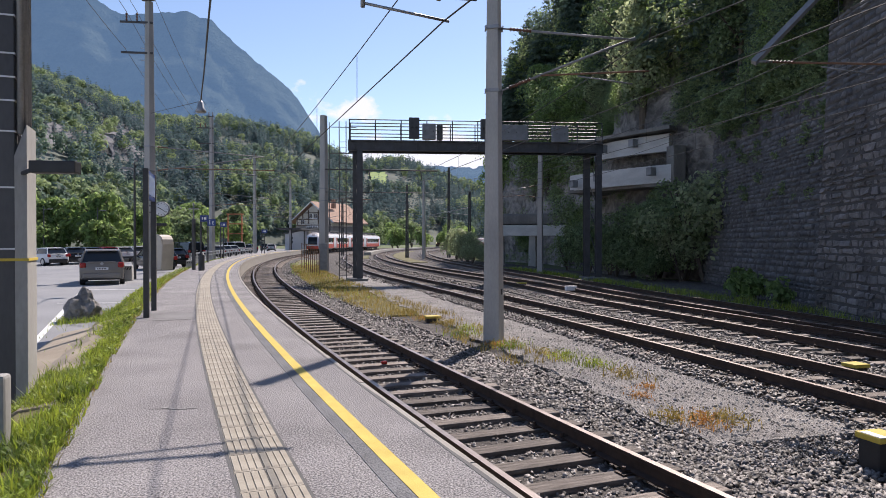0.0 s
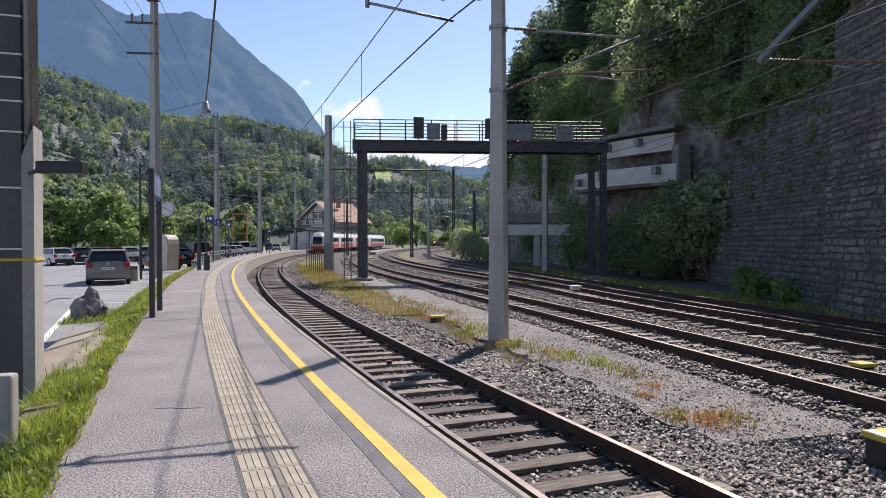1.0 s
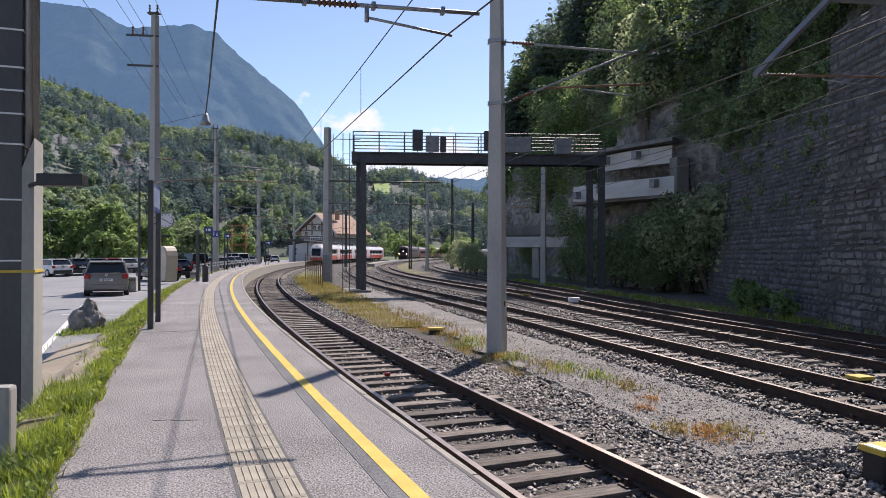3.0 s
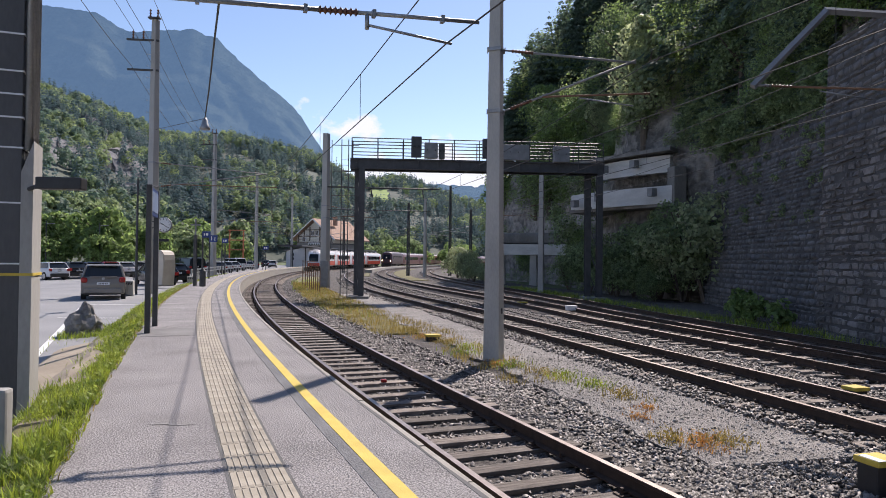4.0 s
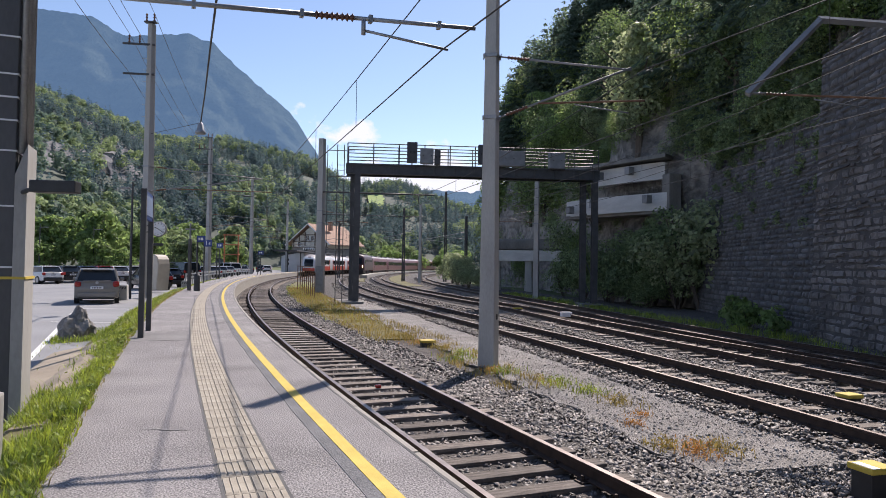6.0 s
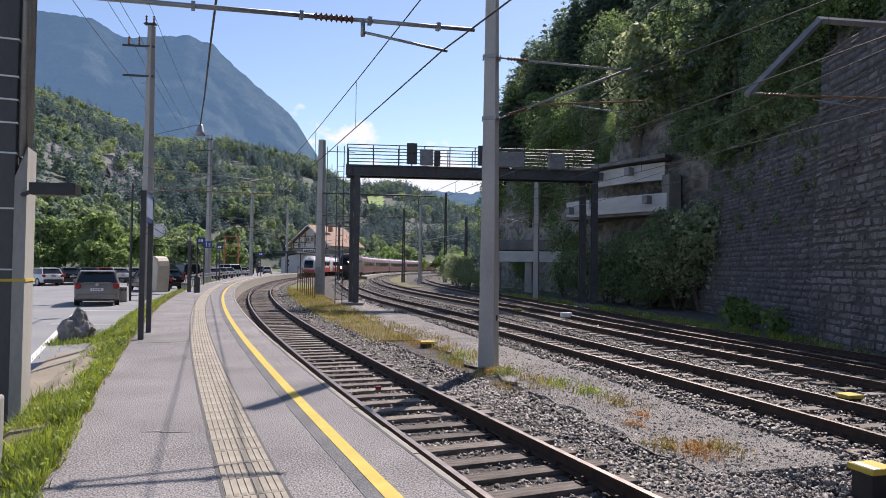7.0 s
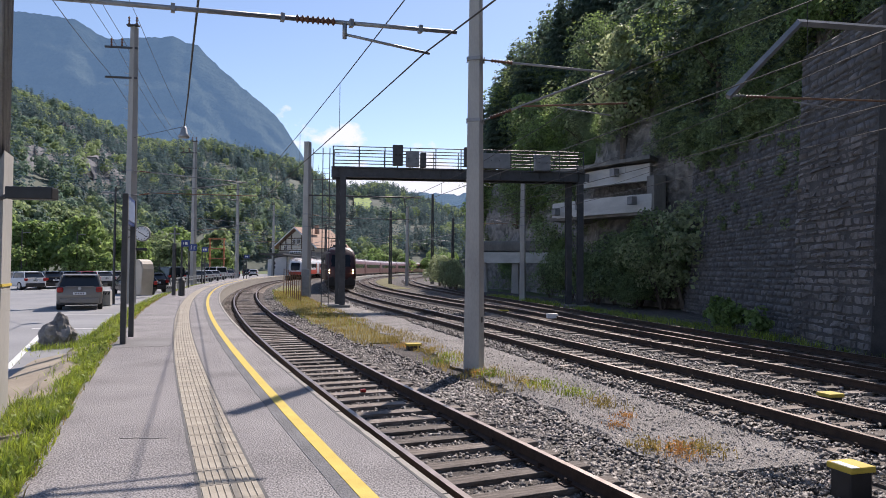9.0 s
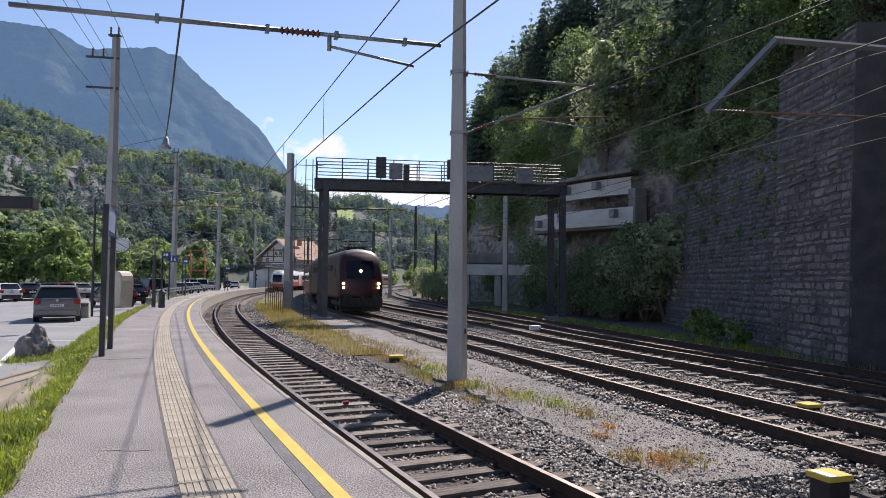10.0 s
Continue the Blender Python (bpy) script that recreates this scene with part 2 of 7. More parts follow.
def tube(bm, pts, r, seg=6):
    """A round bar along a line of points."""
    pts = [Vector(p) for p in pts]
    rings = []
    for i, p in enumerate(pts):
        d = (pts[min(i + 1, len(pts) - 1)] - pts[max(i - 1, 0)]).normalized()
        q = d.to_track_quat("Z", "Y")
        rings.append([bm.verts.new(p + q @ Vector((r * math.cos(a), r * math.sin(a), 0))) for a in (2 * math.pi * j / seg for j in range(seg))])
    for a, b in zip(rings, rings[1:]):
        for j in range(seg):
            bm.faces.new((a[j], a[(j + 1) % seg], b[(j + 1) % seg], b[j]))
    bm.faces.new(rings[0][::-1])
    bm.faces.new(rings[-1])


def lathe(bm, prof, c=(0, 0, 0), seg=12, axis=None):
    """A turned shape: prof holds (radius, height)."""
    rings = []
    q = Vector(axis).to_track_quat("Z", "Y") if axis else None
    for r, z in prof:
        ring = []
        for j in range(seg):
            a = 2 * math.pi * j / seg
            p = Vector((r * math.cos(a), r * math.sin(a), z))
            ring.append(bm.verts.new(Vector(c) + (q @ p if q else p)))
        rings.append(ring)
    for a, b in zip(rings, rings[1:]):
        for j in range(seg):
            bm.faces.new((a[j], a[(j + 1) % seg], b[(j + 1) % seg], b[j]))
    bm.faces.new(rings[0][::-1])
    bm.faces.new(rings[-1])


def prism(bm, outline, y0, y1, m=None, mi=0):
    """An outline in (x, z) drawn out from y0 to y1."""
    a = [bm.verts.new((x, y0, z)) for x, z in outline]
    b = [bm.verts.new((x, y1, z)) for x, z in outline]
    fs = [bm.faces.new(a), bm.faces.new(b[::-1])]
    for i in range(len(a)):
        j = (i + 1) % len(a)
        fs.append(bm.faces.new((a[j], a[i], b[i], b[j])))
    for f in fs:
        f.material_index = mi
    if m is not None:
        for v in a + b:
            v.co = m @ v.co


# ---- the lines of the tracks ----


class Line:
    """A line in plan, sampled every quarter metre."""

    def __init__(self, xs, ys):
        d = np.concatenate([[0], np.cumsum(np.hypot(np.diff(xs), np.diff(ys)))])
        self.s = np.arange(0, d[-1], 0.25)
        self.x, self.y = np.interp(self.s, d, xs), np.interp(self.s, d, ys)
        h = np.arctan2(np.gradient(self.x), np.gradient(self.y))
        k = np.ones(25) / 25
        self.h = np.convolve(np.pad(h, 12, mode="edge"), k, "valid")

    def at_y(self, y):
        return float(np.interp(y, self.y, self.s))

    def heading(self, s):
        return float(np.interp(s, self.s, self.h))

    def at(self, s, off=0.0, z=0.0):
        h = self.heading(s)
        return Vector((float(np.interp(s, self.s, self.x)) + off * math.cos(h), float(np.interp(s, self.s, self.y)) - off * math.sin(h), z))

    def placed(self, s, off=0.0, z=0.0):
        """At s along the line: y along it, x to its right."""
        return Matrix.Translation(self.at(s, off, z)) @ pose(0, 0, 0, 0, 0, -math.degrees(self.heading(s)))

    def offset(self, fun):
        o = fun(self.y)
        return Line(self.x + o * np.cos(self.h), self.y - o * np.sin(self.h))


def spline(ys, xs):
    """A natural cubic spline x(y)."""
    ys, xs = np.array(ys, float), np.array(xs, float)
    n, h = len(ys), np.diff(ys)
    A, r = np.eye(n), np.zeros(n)
    for i in range(1, n - 1):
        A[i, i - 1:i + 2] = h[i - 1], 2 * (h[i - 1] + h[i]), h[i]
        r[i] = 6 * ((xs[i + 1] - xs[i]) / h[i] - (xs[i] - xs[i - 1]) / h[i - 1])
    m = np.linalg.solve(A, r)
    y = np.arange(ys[0], ys[-1], 0.5)
    i = np.clip(np.searchsorted(ys, y, side="right") - 1, 0, n - 2)
    a, b = ys[i + 1] - y, y - ys[i]
    x = (m[i] * a ** 3 + m[i + 1] * b ** 3) / (6 * h[i]) + (xs[i] / h[i] - m[i] * h[i] / 6) * a + (xs[i + 1] / h[i] - m[i + 1] * h[i] / 6) * b
    return Line(x, y)


def first_line():
    s = np.arange(-26, 230, 0.25)
    a = -0.369 + 0.00284 * s
    x, y = np.cumsum(np.sin(a)) * 0.25, np.cumsum(np.cos(a)) * 0.25
    j = int(np.argmin(abs(s)))
    return Line(x - x[j] - 0.91, y - y[j] + 12)


RAIL = -0.55      # top of the rails; the platform is at 0
T1 = first_line()
T2 = spline([-25, -8, 9.6, 14.6, 25, 36.3, 43, 54, 65, 87, 109, 143, 181, 222, 267, 320, 400, 520], [14.9, 10.85, 6.55, 5.25, 2.36, -0.95, -2.95, -5.8, -8.15, -12.0, -14.7, -16.3, -14.9, -9.8, -1.6, 12, 38, 90])
T3 = T2.offset(lambda y: np.interp(y, [10, 20, 26, 31, 37, 50, 70, 400], [3.75, 3.95, 4.2, 4.7, 5.15, 5.15, 4.75, 4.6]))
T4 = spline([-25, 0, 16, 26, 36, 68, 100, 130, 165, 200, 260], [18.5, 13.7, 10.95, 9.0, 7.4, 1.9, -1.9, -3.3, -1.6, 3, 16])


def sweep(name, line, s0, s1, prof, mat, step=1.0, closed=True, smooth=False, wob=0.0):
    """A cross-section of (offset, z) drawn along a line."""
    n = max(2, int((s1 - s0) / step) + 1)
    vs, k = [], len(prof)
    for s in np.linspace(s0, s1, n):
        h = line.heading(s)
        p = line.at(s)
        for i, (o, z) in enumerate(prof):
            if wob:
                o += wob * noise.noise((s * 0.9, i * 7.3, 0)) + wob * 0.5 * noise.noise((s * 3.1, i * 3.3, 4))
            vs.append((p.x + o * math.cos(h), p.y - o * math.sin(h), z))
    fs = []
    for a in range(n - 1):
        for i in range(k if closed else k - 1):
            j = (i + 1) % k
            fs.append((a * k + i, a * k + j, (a + 1) * k + j, (a + 1) * k + i))
    if closed:
        fs += [tuple(range(k))[::-1], tuple(range((n - 1) * k, n * k))]
    me = bpy.data.meshes.new(name)
    me.from_pydata(vs, [], fs)
    bm = bmesh.new()
    bm.from_mesh(me)
    bpy.data.meshes.remove(me)
    if not closed:
        for f in bm.faces:
            f.normal_update()
            if f.normal.z < 0:
                f.normal_flip()
        me = bpy.data.meshes.new(name)
        bm.to_mesh(me)
        bm.free()
        me.materials.append(mat)
        return me
    return link_mesh(name, bm, mat, smooth)


def slab(name, line, s0, s1, o0, o1, z0, z1, mat, step=1.0, wob=0.0):
    return sweep(name, line, s0, s1, [(o0, z0), (o1, z0), (o1, z1), (o0, z1)], mat, step, wob=wob)


def strip(name, label, mesh, category="", kind="structure", parent=None):
    ob = new(name, mesh)
    ob.parent = parent
    return tagged(ob, label, category, kind=kind if not parent else "")


# ---- ground, platform, parking ----


def make_ground():
    bm = bmesh.new()
    xs = [-4500, -1500, -500, -200, -80, -30, 0, 30, 80, 200, 500, 1500, 4500]
    vs = [[bm.verts.new((x, y, -0.95)) for x in xs] for y in xs]
    for i in range(len(xs) - 1):
        for j in range(len(xs) - 1):
            bm.faces.new((vs[i][j], vs[i][j + 1], vs[i + 1][j + 1], vs[i + 1][j]))
    tagged(part("ground", bm, GROUND), "green and brown valley floor reaching the mountains", "ground", kind="structure")
    # stone bed under all four tracks
    strip("track_bed", "dark grey crushed stone bed under the tracks", slab("track_bed", T2, T2.at_y(-24), T2.at_y(260), -16, 17, -0.97, -0.835, BALLAST, 2), "ballast")
    strip("ballast_shoulder", "grey crushed stone ballast between wooden sleepers", slab("ballast_shoulder", T1, 0, 235, -1.45, 1.9, -0.92, -0.795, BALLAST, 1), "ballast")
    for ln, a, b in ((T2, -1.75, 1.9), (T3, -1.9, 1.8), (T4, -1.7, 1.9)):
        strip("ballast_shoulder", "grey crushed stone ballast between wooden sleepers", slab("ballast_shoulder", ln, ln.at_y(-20), ln.at_y(250), a, b, -0.92, -0.795 + 0.004 * (ln is T3) - 0.006 * (ln is T4), BALLAST, 1), "ballast")
    strip("gravel_path", "pale fine gravel path beside the tracks", slab("gravel_path", T2, T2.at_y(8.8), T2.at_y(47), -3.7, -1.4, -0.92, -0.768, FINE_GRAVEL, 0.3, 0.3), "path")
    strip("grass_strip", "dry yellowish grass strip between two tracks", slab("grass_strip", T1, T1.at_y(21), T1.at_y(88), 2.3, 4.7, -0.92, -0.79, SOIL, 0.3, 0.4), "grass")
    strip("weed_strip", "dry weedy strip between the far tracks", slab("weed_strip", T3, T3.at_y(78), T3.at_y(170), 2.0, 4.0, -0.92, -0.79, SOIL, 0.6, 0.35), "grass")
    strip("weed_strip", "dry weedy strip between the far tracks", slab("weed_strip", T2, T2.at_y(95), T2.at_y(170), 1.95, 2.7, -0.92, -0.788, SOIL, 0.6, 0.25), "grass")


def make_platform():
    s0, s1 = 0, T1.at_y(200)
    pf = thing("platform", "grey asphalt railway platform with concrete coping", "platform", kind="structure")
    strip("platform_surface", "", slab("platform_surface", T1, s0, s1, -4.42, -1.62, -0.9, 0.0, ASPHALT, 1), parent=pf)
    strip("platform_face", "", slab("platform_face", T1, s0, s1, -1.62, -1.574, -0.95, -0.12, COPING, 1), parent=pf)
    strip("repair_strip", "dark asphalt repair strip", slab("repair_strip", T1, s0, s1, -2.30, -2.17, -0.02, 0.004, REPAIR, 0.5, 0.012), parent=pf)
    strip("yellow_line", "yellow safety line", slab("yellow_line", T1, s0, s1, -2.18, -2.06, -0.02, 0.008, YELLOW, 1, 0.006), parent=pf)
    strip("crack", "dark asphalt joint", slab("crack", T1, s0, s1, -1.64, -1.612, -0.02, 0.003, ASPHALT_DARK, 0.4, 0.02), parent=pf)
    strip("asphalt_patch", "darker asphalt patch", slab("asphalt_patch", T1, T1.at_y(15.1), T1.at_y(16.6), -4.4, -3.245, -0.02, 0.003, PATCH, 0.5), parent=pf)
    bm = bmesh.new()
    for k in range(5):
        box(bm, (-2.76 + k * 0.088, 6.46 + 0.012 * math.sin(k * 1.9), 0.0), (0.1, 0.011, 0.006), 4 + 6 * math.sin(k * 2.3))
    part("crack", bm, ASPHALT_DARK, pf, "short dark crack")
    # coping stones, one metre each
    me = slab("coping_stone", Line(np.zeros(3), np.array([0, 5.0, 10.0])), 0, 0.985, -0.0265, 0.0265, -0.20, 0.002, COPING, 0.985)
    for i in range(int(s1 - s0)):
        s = s0 + i + 0.5
        ob = new("coping_stone", me)
        ob.parent = pf
        ob.matrix_world = T1.placed(s, -1.5885, 0.004 * math.sin(i * 2.3)) @ pose(0, -0.5, 0)
    # ribbed guide tiles, two across
    bm = bmesh.new()
    box(bm, (0, 0, -0.015), (0.202, 0.395, 0.03))
    for k in range(4):
        box(bm, (-0.0765 + k * 0.051, 0, 0.003), (0.041, 0.389, 0.010), taper=0.85)
    me = link_mesh("guide_tile", bm, TACTILE)
    strip("guide_bed", "", slab("guide_bed", T1, s0, s1, -3.228, -2.772, -0.02, 0.002, ASPHALT_DARK, 1), parent=pf)
    for i in range(150):
        for c in (0, 1):
            s = s0 + 12.0 + i * 0.40
            ob = new("guide_tile", me)
            ob.parent = pf
            ob.matrix_world = T1.placed(s, -3.103 + c * 0.206, 0.004)
    strip("guide_strip", "", slab("guide_strip", T1, s0 + 72.2, s1, -3.21, -2.79, -0.02, 0.012, TACTILE, 1), parent=pf)


PARK = -0.35


def make_parking():
    strip("grass_verge", "green grass verge beside the platform", sweep("grass_verge", T1, 0, T1.at_y(75), [(-4.42, -0.9), (-4.41, -0.035), (-5.0, -0.11), (-5.25, -0.25), (-5.6, -0.42), (-5.6, -0.9)], SOIL, 0.5, wob=0.05), "grass")
    bm = bmesh.new()
    # one asphalt sheet bounded by the verge
    pts = [T1.at(s, -5.42) for s in np.linspace(0, T1.at_y(190), 60)]
    top = [bm.verts.new((p.x, p.y, PARK)) for p in pts]
    left = [bm.verts.new((p.x - 75, p.y, PARK)) for p in pts]
    for i in range(len(pts) - 1):
        bm.faces.new((left[i], top[i], top[i + 1], left[i + 1]))
    tagged(part("parking_lot", bm, PARKING), "pale grey asphalt car park", "car park", kind="structure")
    bm = bmesh.new()
    a, b = Vector((-7.3, 11.8, PARK + 0.006)), Vector((-14.6, 27.5, PARK + 0.006))
    for p, q in ((a, b), (b + Vector((0.1, 0, 0)), b + Vector((3.6, 0.15, 0))), (Vector((-12.2, 21.4, PARK + 0.006)), Vector((-9.4, 21.6, PARK + 0.006)))):
        d = (q - p).normalized()
        w = Vector((d.y, -d.x, 0)) * 0.065
        bm.faces.new([bm.verts.new(v) for v in (p - w, p + w, q + w, q - w)])
    tagged(part("parking_line", bm, WHITE_PAINT), "white painted parking bay lines", "road marking", kind="structure")
    strip("dirt_patch", "pale trodden dirt patch beside the verge", sweep("dirt_patch", T1, T1.at_y(8.6), T1.at_y(16.4), [(-4.72, -0.5), (-4.72, -0.052), (-5.0, -0.088), (-5.28, -0.235), (-5.75, -0.315), (-6.0, -0.37), (-6.0, -0.5)], DIRT, 0.3, wob=0.08), "ground")


make_ground()
make_platform()
make_parking()

# ---- tracks ----


def make_rail_mesh(line, s0, s1, off):
    prof = [(-0.036, RAIL), (0.036, RAIL), (0.036, RAIL - 0.035), (0.010, RAIL - 0.05), (0.010, RAIL - 0.14), (0.075, RAIL - 0.155), (0.075, RAIL - 0.17), (-0.075, RAIL - 0.17), (-0.075, RAIL - 0.155), (-0.010, RAIL - 0.14), (-0.010, RAIL - 0.05), (-0.036, RAIL - 0.035)]
    me = sweep("rail", line, s0, s1, [(o + off, z) for o, z in prof], RAIL_SIDE, 1.0)
    me.materials.append(RAIL_TOP)
    for p in me.polygons:
        if abs(p.normal.z) > 0.9 and p.center.z > RAIL - 0.01:
            p.material_index = 1
    return me


def sleeper_mesh():
    bm = bmesh.new()
    box(bm, (0, 0, -0.08), (2.6, 0.25, 0.16), bevel=0.014)
    return link_mesh("sleeper", bm, SLEEPER)


def clip_mesh():
    bm = bmesh.new()
    for sx in (-0.7535, 0.7535):
        box(bm, (sx, 0, 0.008), (0.34, 0.15, 0.018))
        for e in (-1, 1):
            rod(bm, (sx + e * 0.11, 0, 0.015), (sx + e * 0.11, 0, 0.075), 0.022, seg=6)
            box(bm, (sx + e * 0.085, 0, 0.035), (0.06, 0.07, 0.022))
    return link_mesh("rail_clip", bm, RAIL_SIDE)


def make_tracks():
    sl, cl = sleeper_mesh(), clip_mesh()
    rnd = random.Random(3)
    for line, y0, y1, near in ((T1, -2, 205, 62), (T2, -18, 300, 34), (T3, -18, 250, 30), (T4, -18, 250, 0)):
        tr = thing("railway_track", "curved railway track with rusty rails on wooden sleepers", "railway track", kind="structure", group="railway tracks")
        s0, s1 = line.at_y(y0), line.at_y(y1)
        for off in (-0.7535, 0.7535):
            ob = new("rail", make_rail_mesh(line, s0, s1, off))
            ob.parent = tr
        rest_v, rest_f = [], []
        for i in range(int((s1 - s0) / 0.62)):
            s = s0 + i * 0.62
            m = line.placed(s, rnd.uniform(-0.05, 0.05), RAIL - 0.185) @ pose(0, 0, rnd.uniform(-0.012, 0.004), 0, 0, rnd.uniform(-1.2, 1.2))
            if m.translation.y < near:
                for nm, me in (("sleeper", sl), ("rail_clip", cl)):
                    ob = new(nm, me)
                    ob.parent = tr
                    ob.matrix_world = m
            else:
                k = len(rest_v) * 8
                rest_v.append([m @ Vector((x, y, z)) for x in (-1.3, 1.3) for y in (-0.125, 0.125) for z in (-0.12, 0)])
                rest_f += [(k, k + 1, k + 3, k + 2), (k + 4, k + 6, k + 7, k + 5), (k, k + 4, k + 5, k + 1), (k + 2, k + 3, k + 7, k + 6), (k + 1, k + 5, k + 7, k + 3)]
        if rest_v:
            me = quick_mesh("sleepers_far", [tuple(v) for g in rest_v for v in g], rest_f, SLEEPER)
            ob = new("sleepers", me)
            ob.parent = tr
            tagged(ob, kind="stuff")


make_tracks()

# ---- hills, cliff and retaining wall ----
RNG = np.random.default_rng(7)


def unit(v):
    return v / np.maximum(np.linalg.norm(v, axis=1, keepdims=True), 1e-9)


def leaf_quads(points, normals, size, jitter=0.8, long=1.5, droop=0.0, tri=False):
    """Leaf-shaped quads, one at each point, facing about along its normal."""
    n = len(points)
    nn = unit(normals + jitter * RNG.normal(size=(n, 3)))
    a = unit(np.cross(nn, RNG.normal(size=(n, 3))))
    if droop:      # boughs point outwards and hang
        a = unit(normals * np.array([1, 1, 0]) + np.array([0, 0, -droop]) + 0.25 * RNG.normal(size=(n, 3)))
        nn = unit(np.cross(a, np.cross(nn, a)))
    b = np.cross(nn, a)
    sz = (np.broadcast_to(size, (n,)) * RNG.uniform(0.6, 1.35, n))[:, None]
    a, b = a * sz * long * 0.5, b * sz * 0.5
    if tri:      # small far leaves need three corners only
        v = np.stack([points - a, points + a * 0.7 + b, points + a * 0.7 - b], 1).reshape(-1, 3)
        return v, np.arange(n * 3).reshape(n, 3)
    v = np.stack([points - a, points + b + nn * sz * 0.12, points + a, points - b + nn * sz * 0.12], 1).reshape(-1, 3)
    return v, np.arange(n * 4).reshape(n, 4)


def crown_points(n, lumps, seed):
    """Points and normals on a lumpy crown of radius about 1, open between its lumps."""
    r = np.random.default_rng(seed)
    c = unit(r.normal(size=(lumps, 3))) * r.uniform(0.35, 0.75, (lumps, 1))
    c[:, 2] *= 0.95
    rad = r.uniform(0.28, 0.48, lumps)
    i = r.integers(0, lumps, n)
    d = unit(r.normal(size=(n, 3)))
    d[:, 2] = np.where(d[:, 2] < -0.4, -d[:, 2], d[:, 2])
    p = c[i] + d * (rad[i] * r.uniform(0.75, 1.08, n))[:, None]
    return p, d


def conifer_points(n, seed):
    r = np.random.default_rng(seed)
    h = 1 - np.sqrt(r.uniform(0, 1, n))
    tier = np.round(h * 11) / 11
    h = 0.75 * tier + 0.25 * h
    ang = r.uniform(0, 2 * math.pi, n)
    arm = 0.75 + 0.25 * np.sin(ang * 5 + tier * 40)
    rad = (1 - h) ** 0.85 * 0.24 * arm * r.uniform(0.45, 1.05, n)
    p = np.stack([rad * np.cos(ang), rad * np.sin(ang), h - 0.25 * rad], 1)
    d = np.stack([np.cos(ang) * 0.7, np.sin(ang) * 0.7, np.full(n, 0.8)], 1)
    return p, d


def place_crowns(bases, size, kind, leaves, leaf, squash=1.0, jitter=0.45):
    """Many crowns in one array: bases are the places of their feet."""
    V, F, k = [], [], 0
    for i, b in enumerate(bases):
        sz = size[i]
        if kind == "conifer":
            p, d = conifer_points(leaves, i % 7)
            p = p * sz * np.array([1.15, 1.15, 1])
        else:
            p, d = crown_points(leaves, 11, i % 9)
            p = p * sz * 0.5 * np.array([0.85, 0.85, squash]) + np.array([0, 0, sz * 0.52 * squash])
        a = RNG.uniform(0, 6.28)
        R = np.array([[math.cos(a), -math.sin(a), 0], [math.sin(a), math.cos(a), 0], [0, 0, 1]])
        v, f = leaf_quads(p @ R.T + b, d @ R.T, leaf * sz, jitter, *((2.6, 0.35) if kind == "conifer" else (1.5, 0.0)), True)
        V.append(v)
        F.append(f + k)
        k += len(v)
    return np.concatenate(V), np.concatenate(F)


def stuff(name, label, category, arrays, mat, parent=None):
    ob = new(name, quick_mesh(name, *arrays, mat))
    if parent is not None:
        ob.parent = parent
        return ob
    return tagged(ob, label, category, kind="stuff")


def grid_mesh(name, P, mat, smooth=True):
    """A surface from an array of points (rows, columns, 3)."""
    r, c = P.shape[:2]
    i = np.arange(r * c).reshape(r, c)
    f = np.stack([i[:-1, :-1], i[:-1, 1:], i[1:, 1:], i[1:, :-1]], -1).reshape(-1, 4)
    me = quick_mesh(name, P.reshape(-1, 3), f, mat)
    if smooth:
        me.polygons.foreach_set("use_smooth", np.ones(len(f), bool))
    return me


def fractal(x, y, z=0.0, octaves=4):
    return noise.fractal((x, y, z), 1.0, 2.0, octaves)


def slope_surface(az, low, high, d0, d1, rows, rough):
    """A valley side seen under the azimuths az (tangents): it climbs from the heights low at d0 to high at d1."""
    P = np.zeros((rows, len(az), 3))
    for i in range(rows):
        v = i / (rows - 1)
        for j, a in enumerate(az):
            d = d0[j] + (d1[j] - d0[j]) * v
            z = low[j] + (high[j] - low[j]) * (v ** 0.85)
            w = rough * fractal(a * d / 60, d / 60, 3) * (0.25 + v)
            P[i, j] = (a * d + w * 0.6, d - w, z + 0.5 * w)
    return P


